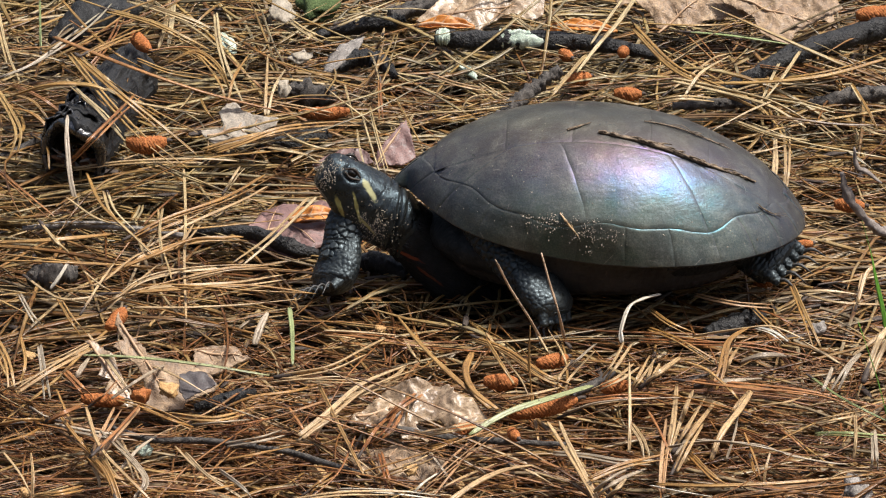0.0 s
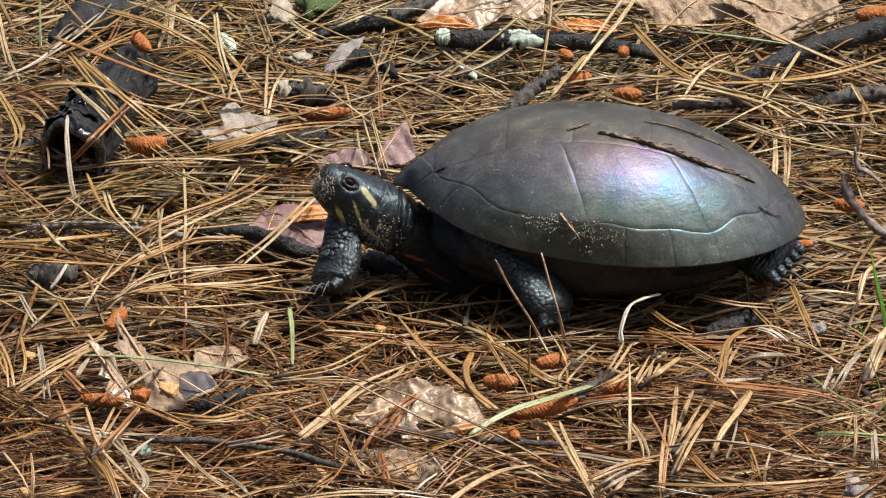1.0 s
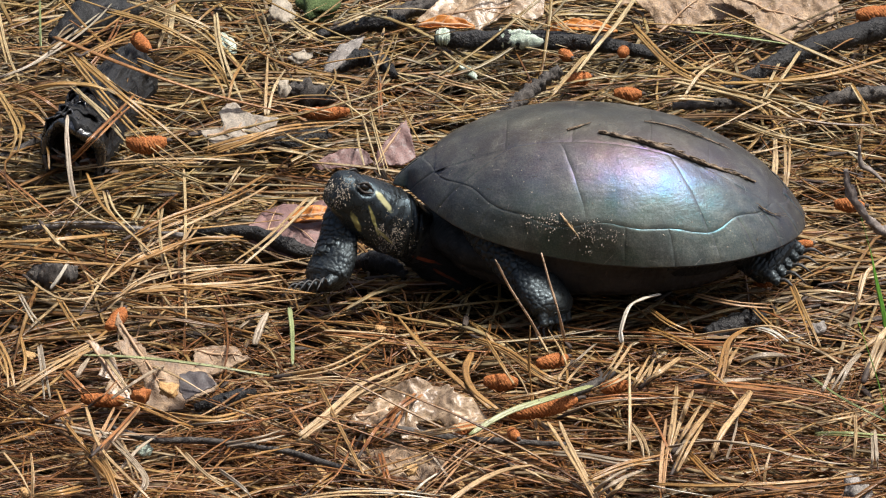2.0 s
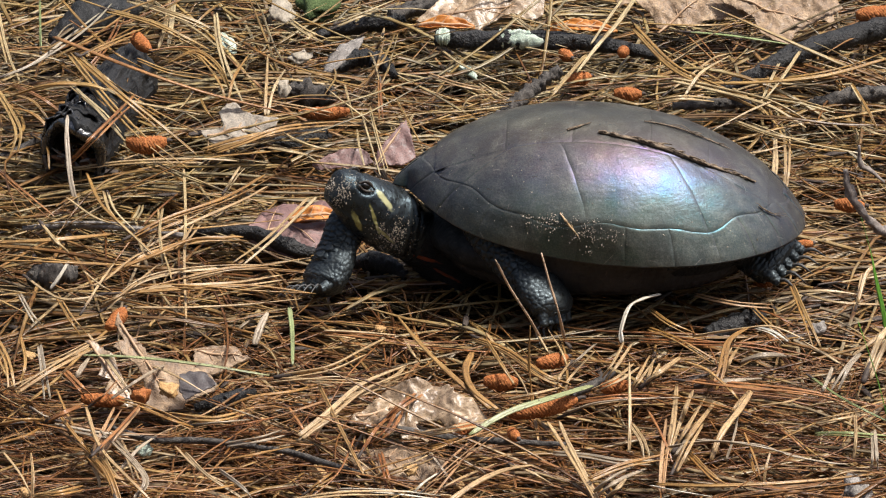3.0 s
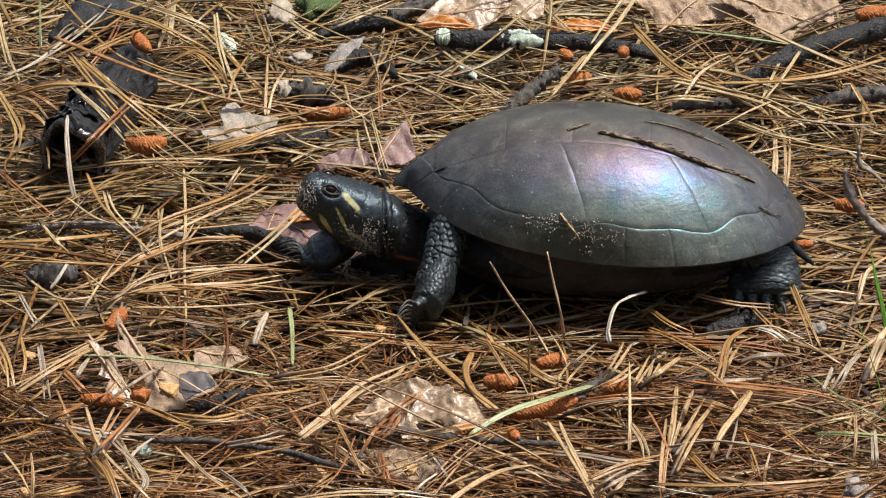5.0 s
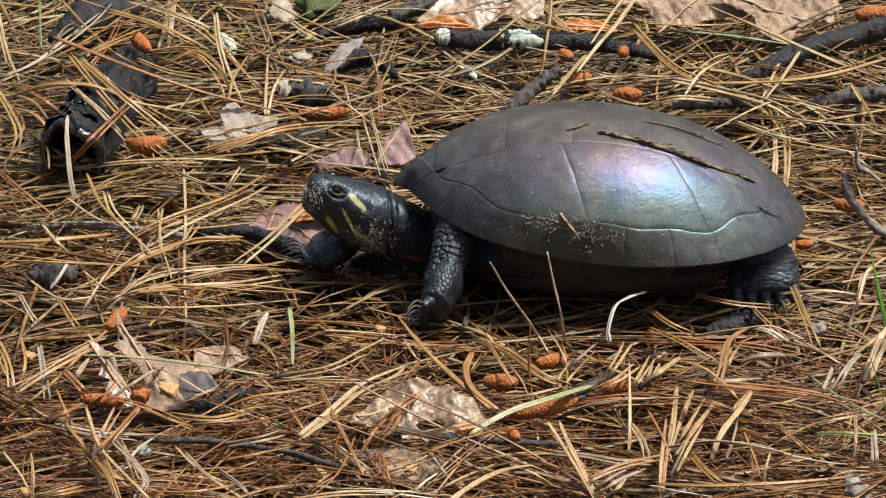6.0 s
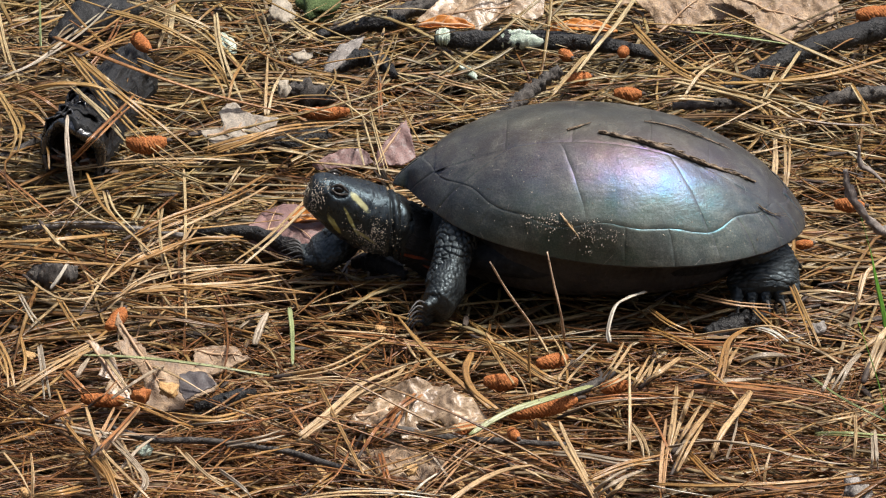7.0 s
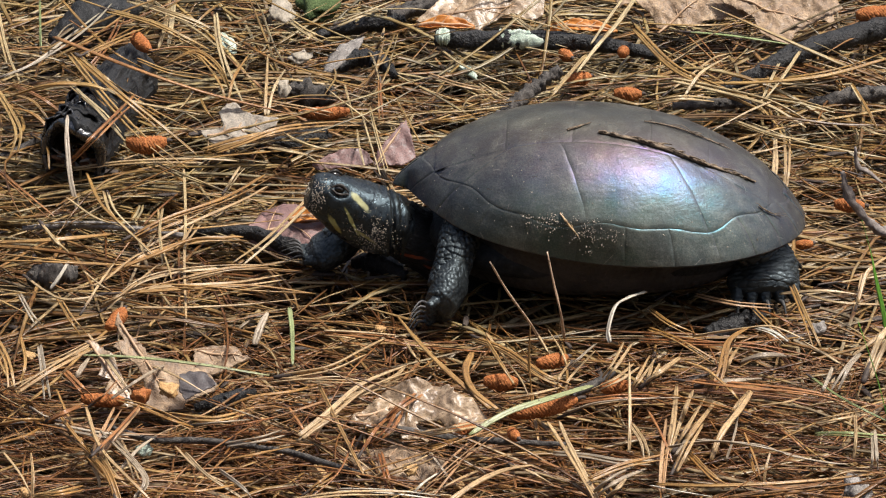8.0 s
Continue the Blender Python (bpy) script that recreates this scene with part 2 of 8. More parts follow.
FILM = (374, 298)          # thickness in nanometres, low on the flank and at the crest


def skin_material(name, scale, stripes=(), relief=1.0, rough=0.40, folds=False, dust=0.0, wet=False, gloss=0.5):
    """Dark scaly skin; stripes: centre and half-axes of yellow marks in the part's own space."""
    m, nt, b = material(name, rough, gloss)
    co = nt.nodes.new("ShaderNodeTexCoord").outputs["Object"]
    vo = node(nt, "ShaderNodeTexVoronoi", Scale=scale)
    vo.feature = "DISTANCE_TO_EDGE"
    warp = node(nt, "ShaderNodeTexNoise", Scale=420.0, Detail=2.0)
    nt.links.new(co, warp.inputs["Vector"])
    bent = nt.nodes.new("ShaderNodeVectorMath")
    bent.operation = "MULTIPLY_ADD"
    nt.links.new(warp.outputs["Color"], bent.inputs[0])
    bent.inputs[1].default_value = (0.0022, 0.0022, 0.0022)
    nt.links.new(co, bent.inputs[2])
    nt.links.new(bent.outputs[0], vo.inputs["Vector"])
    n = noise_of(nt, 250, 4, 0.65)
    c = ramp(nt, n, [(0.3, (0.008, 0.009, 0.009)), (0.6, (0.05 * relief + 0.012, 0.052 * relief + 0.013, 0.05 * relief + 0.013)), (0.8, (0.11 * relief + 0.03, 0.11 * relief + 0.03, 0.10 * relief + 0.028))])
    c = mix(nt, ramp(nt, vo.outputs["Distance"], [(0.0, (relief,) * 3), (0.10, (0, 0, 0))]), c, (0.006, 0.006, 0.006))
    if dust:
        c = mix(nt, ramp(nt, noise_of(nt, 800, 4, 0.8), [(0.48, (0, 0, 0)), (0.66, (dust,) * 3)]), c, (0.12, 0.105, 0.08))
    for centre, axes, turn, *tone in stripes:
        mp = nt.nodes.new("ShaderNodeMapping")
        mp.vector_type = "TEXTURE"
        mp.inputs["Location"].default_value, mp.inputs["Scale"].default_value = centre, [2 * v for v in axes]
        mp.inputs["Rotation"].default_value = (0, radians(turn), 0)
        nt.links.new(co, mp.inputs[0])
        ln = nt.nodes.new("ShaderNodeVectorMath")
        ln.operation = "LENGTH"
        nt.links.new(mp.outputs[0], ln.inputs[0])
        wob = nt.nodes.new("ShaderNodeMath")
        wob.operation = "MULTIPLY_ADD"
        nt.links.new(n, wob.inputs[0])
        wob.inputs[1].default_value = 0.95
        nt.links.new(ln.outputs["Value"], wob.inputs[2])
        c = mix(nt, ramp(nt, wob.outputs[0], [(0.80, (1, 1, 1)), (1.04, (0, 0, 0))]), c, tone[0] if tone else (0.34, 0.31, 0.10))
    nt.links.new(c, b.inputs["Base Color"])
    plate = ramp(nt, vo.outputs["Distance"], [(0.0, (0, 0, 0)), (0.06, (0.6, 0.6, 0.6)), (0.2, (1, 1, 1))])
    bump(nt, b, plate, 0.9 * relief, 0.0006)
    bump(nt, b, n, 0.4, 0.0004)
    bump(nt, b, noise_of(nt, 800, 4, 0.8), 0.2, 0.0002)
    if wet:
        bump(nt, b, noise_of(nt, 420, 4, 0.7, 0.8, (2.2, 1, 1)), 0.5, 0.0007)
        nt.links.new(ramp(nt, noise_of(nt, 380, 4, 0.7), [(0.38, (0.24, 0.24, 0.24)), (0.66, (0.46, 0.46, 0.46))]), b.inputs["Roughness"])
        b.inputs["Specular Tint"].default_value = (0.62, 0.86, 1.0, 1.0)      # blue of the mirrored sky put into the specular tint
        b.inputs["Specular IOR Level"].default_value = 0.62
    if folds:
        bump(nt, b, noise_of(nt, 230, 3, 0.6, 0.6, (1, 1, 4.5)), 0.9, 0.0016)
    return m


M_SHELL = shell_material()
M_UNDER = plain("dark_shell_underside", (0.012, 0.011, 0.010), (0.055, 0.048, 0.041), 60, 0.55, 0.4, 0.6, 0.0006, fine=900)
M_SKIN = skin_material("turtle_skin", 330, (), 0.25, 0.6, gloss=0.15)
M_HIDE = plain("turtle_leg_scales", (0.006, 0.007, 0.008), (0.034, 0.038, 0.037), 200, 0.40, 0.6, 0.7, 0.0004, fine=1500)
# the same blue sheen, weaker, tinted into the leg scales' reflections
M_HIDE.node_tree.nodes["Principled BSDF"].inputs["Specular Tint"].default_value = (0.75, 0.92, 1.0, 1.0)
M_NECK = skin_material("turtle_neck_skin", 620, [
    ((0.0070, -0.0105, -0.0085), (0.0085, 0.0060, 0.0008), -9, (0.24, 0.062, 0.028)),
    ((0.0200, -0.0095, -0.0110), (0.0080, 0.0060, 0.0007), 4, (0.16, 0.045, 0.022))], 0.05, 0.5, True, gloss=0.2)
M_HEADSKIN = skin_material("turtle_head_skin", 900, [
    ((-0.0178, -0.0095, 0.0068), (0.0052, 0.0060, 0.0013), 30, (0.42, 0.40, 0.20)),
    ((-0.0188, -0.0105, -0.0012), (0.0058, 0.0060, 0.0007), 46),
    ((-0.0240, -0.0095, -0.0048), (0.0050, 0.0060, 0.0010), 38),
    ((-0.0110, -0.0105, -0.0055), (0.0050, 0.0060, 0.0006), 20),
    ((-0.0300, -0.0070, -0.0080), (0.0045, 0.0060, 0.0009), 50)], 0.03, 0.24, False, 0.05, True)
M_CLAW = plain("horn_claw", (0.020, 0.020, 0.020), (0.085, 0.083, 0.080), 400, 0.5, 0.35, 0.2)
M_EYE = plain("dark_eye", (0.005, 0.005, 0.005), (0.014, 0.012, 0.009), 300, 0.16, 0.5, 0.0)
M_EYELID = plain("brown_eyelid", (0.012, 0.010, 0.009), (0.045, 0.033, 0.024), 500, 0.45)


# ---- mesh tools ----
def finish(bm, name, mat, parent=None, smooth=True):
    me = bpy.data.meshes.new(name)
    bmesh.ops.recalc_face_normals(bm, faces=bm.faces)
    bm.to_mesh(me)
    bm.free()
    if smooth:
        me.polygons.foreach_set("use_smooth", [True] * len(me.polygons))
    me.materials.append(mat)
    ob = new(name, me)
    ob.parent = parent
    return ob


def part(name, bm, mat, parent, label=""):
    return tagged(finish(bm, name, mat, parent), label)


def thing(name, bm, mat, label, category, group="", m=None):
    ob = finish(bm, name, mat)
    if m is not None:
        ob.matrix_basis = m
    return tagged(ob, label, category, group)


def spline(points, n):
    """Catmull-Rom through a few points, as n places."""
    p = [Vector(q) for q in points]
    p = [p[0] * 2 - p[1]] + p + [p[-1] * 2 - p[-2]]
    out = []
    for i in range(n):
        f = i / (n - 1) * (len(p) - 3)
        k = min(int(f), len(p) - 4)
        t = f - k
        a, b, c, d = p[k:k + 4]
        out.append(0.5 * (2 * b + (c - a) * t + (2 * a - 5 * b + 4 * c - d) * t * t + (3 * b - a - 3 * c + d) * t ** 3))
    return out


def tube(bm, points, radii, n=14, sides=8, flat=1.0, rough=0.0, seed=0, up=(0, 0, 1)):
    """A tapered, uneven tube along a few points. flat: its height over its width. radii run from start to end."""
    path = spline(points, n)
    rings = []
    rr = np.interp(np.linspace(0, 1, n), np.linspace(0, 1, len(radii)), radii)
    for i, c in enumerate(path):
        tan = (path[min(i + 1, n - 1)] - path[max(i - 1, 0)]).normalized()
        side = tan.cross(Vector(up))
        if side.length < 1e-3:
            side = tan.cross(Vector((0, 1, 0)))
        side.normalize()
        top = side.cross(tan)
        ring = []
        for k in range(sides):
            a = 2 * math.pi * k / sides
            w = 1 + rough * noise.noise(Vector((i * 0.55, math.cos(a) * 1.3 + seed * 7.1, math.sin(a) * 1.3)))
            ring.append(bm.verts.new(c + (side * math.cos(a) + top * math.sin(a) * flat) * rr[i] * w))
        rings.append(ring)
    for i in range(n - 1):
        for k in range(sides):
            bm.faces.new((rings[i][k], rings[i][(k + 1) % sides], rings[i + 1][(k + 1) % sides], rings[i + 1][k]))
    bm.faces.new(rings[0][::-1])
    bm.faces.new(rings[-1])
    return bm


def tube_of(*args, **kw):
    return tube(bmesh.new(), *args, **kw)


def grains(name, places, mat, parent=None):
    """Many tiny angular grains: places are centre and half-sizes."""
    base = [(1, 0, 0), (-1, 0, 0), (0, 1, 0), (0, -1, 0), (0, 0, 1), (0, 0, -1)]
    tris = [(0, 2, 4), (2, 1, 4), (1, 3, 4), (3, 0, 4), (2, 0, 5), (1, 2, 5), (3, 1, 5), (0, 3, 5)]
    rng = random.Random(len(places))
    verts, faces = [], []
    for c, size in places:
        turn = Euler((rng.uniform(0, 6), rng.uniform(0, 6), rng.uniform(0, 6))).to_matrix()
        n = len(verts)
        verts += [Vector(c) + turn @ Vector([b[i] * size[i] * rng.uniform(0.7, 1.3) for i in range(3)]) for b in base]
        faces += [tuple(n + i for i in f) for f in tris]
    me = bpy.data.meshes.new(name)
    me.from_pydata([tuple(v) for v in verts], [], faces)
    me.materials.append(mat)
    ob = new(name, me)
    ob.parent = parent
    return ob


def ball(bm, centre, radii, seg=12, rough=0.0, seed=0):
    made = bmesh.ops.create_uvsphere(bm, u_segments=seg, v_segments=max(6, seg * 2 // 3), radius=1.0)["verts"]
    for v in made:
        w = 1 + rough * noise.noise(v.co * 1.7 + Vector((seed * 3.3, 0, 0)))
        v.co = Vector(centre) + Vector((v.co.x * radii[0], v.co.y * radii[1], v.co.z * radii[2])) * w
    return bm


# ---- ground ----
def height(x, y):
    """The lie of the litter."""
    return 0.006 * noise.noise(Vector((x * 11, y * 11, 0.3))) + 0.005 * noise.noise(Vector((x * 27, y * 27, 1.7)))


def build_ground():
    bm = bmesh.new()
    n = 60
    ax = [math.sinh(9.0 * (i / n * 2 - 1)) / math.sinh(9.0) * 400 for i in range(n + 1)]
    grid = [[bm.verts.new((x, y, -0.026 + (height(x, y) if abs(x) < 2 and abs(y) < 2 else 0))) for y in ax] for x in ax]
    for i in range(n):
        for j in range(n):
            bm.faces.new((grid[i][j], grid[i + 1][j], grid[i + 1][j + 1], grid[i][j + 1]))
    return tagged(finish(bm, "ground", M_HUMUS), "dark humus of a pine wood under needle litter", "ground", kind="structure")


ground = build_ground()


def build_sky_screen():
    """An unseen ring of ragged dark foliage, added to hold back low sky light."""
    bm = bmesh.new()
    n, rows = 240, []
    for r, base in ((13.0, 0.0), (13.6, 0.0)):
        low, high = [], []
        for k in range(n):
            a = 2 * math.pi * k / n
            # height set by direction to shape the sky's fill and reflections
            top = max(0.8, 6.6 - 5.6 * max(0.0, math.cos(a)) - 3.2 * max(0.0, math.sin(a)) - 4.0 * max(0.0, -math.cos(a))) + 0.9 * noise.noise(Vector((math.cos(a) * 5, math.sin(a) * 5, 0.4))) + 0.9 * noise.noise(Vector((math.cos(a) * 24, math.sin(a) * 24, 2.0)))
            low.append(bm.verts.new((r * math.cos(a), r * math.sin(a), -0.1)))
            high.append(bm.verts.new((r * math.cos(a), r * math.sin(a), top)))
        rows += [low, high]
    for a, b in ((0, 1), (1, 3), (3, 2)):
        for k in range(n):
            bm.faces.new((rows[a][k], rows[a][(k + 1) % n], rows[b][(k + 1) % n], rows[b][k]))
    return tagged(finish(bm, "backdrop", M_SKY_SCREEN, None, False), "unseen ring of dark green foliage added to block low sky", "backdrop", kind="structure")


build_sky_screen()

# ---- the turtle ----
TURTLE = Vector((0.0587, -0.0262, 0.0000))
turtle = tagged(new("painted_turtle"), "dark painted turtle with glossy iridescent shell standing on pine needles", "turtle")
turtle.location = TURTLE
A_LEN, B_WID, H_DOME = 0.0780, 0.0545, 0.0349
SHELL = pose(0, 0, 0.031, 0, 4.6, -2.5)   # front lifted, nose turned slightly from square
V_HALF = 0.36                              # half-width of the row of scutes along the back
RING = 0.875                               # where the marginal scutes begin


def dome(x, y):
    r = min(math.hypot(x / A_LEN, y / B_WID), 1.0)
    z = H_DOME * max(1 - r ** 2.25, 0) ** 0.80
    # the rim plates stand steep along the sides and flare out behind
    side = min(max((0.45 - x / A_LEN / max(r, 1e-6)) / 0.4, 0), 1) * (y / B_WID / max(r, 1e-6)) ** 2
    tuck = 0.115 * side * min(max((r - 0.85) / 0.15, 0), 1) ** 1.3
    z -= (0.445 if x > 0 else 0.445 + 5.5 * x) * tuck * abs(y)
    x, y = x * (1 - tuck * 0.3), y * (1 - tuck)
    narrow = max(0.15, 1 - 1.3 * max(-x / A_LEN, 0) ** 6)      # the shell draws in towards the neck
    return Vector((x, y * narrow, z - 0.002 * (abs(y) / B_WID) ** 3))


def dome_out(x, y, off):
    d = 0.0008
    k = 0.985
    n = (dome(x * k + d, y * k) - dome(x * k - d, y * k)).cross(dome(x * k, y * k + d) - dome(x * k, y * k - d)).normalized()
    return dome(x, y) + n * off


def ring_at(phi, r):
    return (r * A_LEN * math.cos(phi), r * B_WID * math.sin(phi))


def wavy(f):
    """The uneven seam between flank and rim plates, by the angle from the nape."""
    return RING + 0.016 * math.sin(7 * f - 0.8) + 0.010 * math.sin(15 * f) + 0.02 * (f - 1.2) * (f < 1.2)


def build_carapace():
    bm = bmesh.new()
    nr, na = 26, 96
    outer, inner = [], []
    for j in range(1, nr + 1):
        r = (j / nr) ** 0.8
        outer.append([bm.verts.new(dome(*ring_at(2 * math.pi * k / na, r))) for k in range(na)])
        inner.append([bm.verts.new(dome(*ring_at(2 * math.pi * k / na, r * 0.97)) * 0.985 - Vector((0, 0, 0.0022))) for k in range(na)])
    for rows in (outer, inner):
        for j in range(nr - 1):
            for k in range(na):
                bm.faces.new((rows[j][k], rows[j][(k + 1) % na], rows[j + 1][(k + 1) % na], rows[j + 1][k]))
        bm.faces.new(rows[0])
    for k in range(na):
        bm.faces.new((outer[-1][k], outer[-1][(k + 1) % na], inner[-1][(k + 1) % na], inner[-1][k]))
    for v in bm.verts:
        v.co = SHELL @ v.co
    return part("carapace", bm, M_SHELL, turtle, "dark domed upper shell")


def scute(edge, nu, nv, raise_by, parent, seed, seams=(1, 1, 1, 1)):
    """One horny plate over the dome; edge(u, v) gives its place in plan."""
    bm = bmesh.new()

    def steps(n):
        return [0, 0.018, 0.045, 0.09] + [0.16 + 0.68 * i / n for i in range(n + 1)] + [0.91, 0.955, 0.982, 1]

    us, vs = steps(nu), steps(nv)
    size = 0.5 * ((Vector(edge(0, 0.5)) - Vector(edge(1, 0.5))).length + (Vector(edge(0.5, 0)) - Vector(edge(0.5, 1))).length)
    grid = []
    for u in us:
        row = []
        for v in vs:
            x, y = edge(u, v)
            e = min(u, 1 - u, v, 1 - v) * size
            cut = 0.00045 * seams[min(range(4), key=lambda k: (u, 1 - u, v, 1 - v)[k])]
            lift = raise_by - cut * (1 - min(1.0, e / 0.0006)) + cut * 0.16 * math.exp(-((e - 0.0011) / 0.0007) ** 2) \
                + 0.00025 * noise.noise(Vector((u * 3, v * 3, seed))) + 0.00008 * noise.noise(Vector((u * 14, v * 5, seed)))
            row.append(bm.verts.new(SHELL @ dome_out(x, y, lift)))
        grid.append(row)
    for i in range(len(us) - 1):
        for j in range(len(vs) - 1):
            bm.faces.new((grid[i][j], grid[i + 1][j], grid[i + 1][j + 1], grid[i][j + 1]))
    return part("scute", bm, M_SHELL, parent)


def build_scutes(shell):
    rng = random.Random(5)
    seed = 0
    # outer ring: twelve each side, running from the nape to the tail
    cuts = [radians(a) for a in (3.6, 24, 38.5, 54, 69, 84, 98, 112, 126, 139, 152, 164.5, 176.4)]
    for side in (1, -1):
        for a, b in zip(cuts, cuts[1:]):
            seed += 1
            scute(lambda u, v, a=a, b=b, s=side: ring_at(math.pi - s * (a + (b - a) * u),
                                                         wavy(a + (b - a) * u) * (1 - v) + 0.998 * v),
                  7, 6, 0.00040, shell, seed, (0.34, 0.34, 0.5, 0))
    for phi in (0, math.pi):
        seed += 1
        w = math.pi * 0.02
        scute(lambda u, v, p=phi, w=w: ring_at(p - w + 2 * w * u, RING + (0.998 - RING) * v), 4, 6, 0.00045, shell, seed)
    # four plates down each flank
    xs = [-0.86, -0.514, -0.258, 0.348, 0.76]
    for side in (1, -1):
        for i in range(4):
            seed += 1

            def flank(u, v, s=side, i=i):
                xi = (xs[i] + (xs[i + 1] - xs[i]) * u) * A_LEN * 0.86 + 0.0012 * noise.noise(Vector((i + u, v * 4, 2)))
                yi = s * V_HALF * B_WID
                lim = [2.66, 2.46, 1.64, 0.96, 0.36]
                f = lim[i] + (lim[i + 1] - lim[i]) * u
                xo, yo = ring_at(s * f, wavy(math.pi - f))
                return (xi + (xo - xi) * v, yi + (yo - yi) * v)
            scute(flank, 12, 12, 0.00055, shell, seed, (0.26, 0.26, 0.2 if i else 0.0, 0.42))
    # five along the back
    xv = [-0.84, -0.50, -0.17, 0.22, 0.52, 0.84]
    for i in range(5):
        seed += 1

        def back(u, v, i=i):
            x = (xv[i] + (xv[i + 1] - xv[i]) * u) * A_LEN * 0.95
            lim = V_HALF
            return (x, (v * 2 - 1) * lim * B_WID)
        scute(back, 10, 10, 0.00055, shell, seed, (0.2, 0.2, 0.3, 0.3) if i else (0, 0.2, 0, 0))


carapace = build_carapace()
build_scutes(carapace)


def build_body():
    bm = bmesh.new()
    ball(bm, (0.000, 0, 0.021), (0.066, 0.041, 0.0165), 28, 0.05, 2)
    part("body", bm, M_SKIN, turtle, "dark wrinkled underside skin in shadow")
    bm = bmesh.new()
    # lower shell: a flat oval plate with a bridge up to the rim
    na = 96
    rings = []
    for rx, ry, z in ((0.02, 0.02, 0.0075), (0.85, 0.80, 0.0075), (0.97, 0.93, 0.0090), (1.0, 1.0, 0.0125), (0.99, 1.06, 0.0185), (0.95, 1.14, 0.0240), (0.92, 1.20, 0.0290)):
        ring = []
        for k in range(na):
            a = 2 * math.pi * k / na
            wave = 1 + 0.02 * noise.noise(Vector((math.cos(a) * 4, math.sin(a) * 4, z * 150)))
            ring.append(bm.verts.new((0.058 * rx * wave * math.cos(a), 0.039 * ry * wave * math.sin(a), z)))
        rings.append(ring)
    for a, b in zip(rings, rings[1:]):
        for k in range(na):
            bm.faces.new((a[k], a[(k + 1) % na], b[(k + 1) % na], b[k]))
    bm.faces.new(rings[0])
    part("plastron", bm, M_UNDER, turtle, "dark lower shell plate")


build_body()


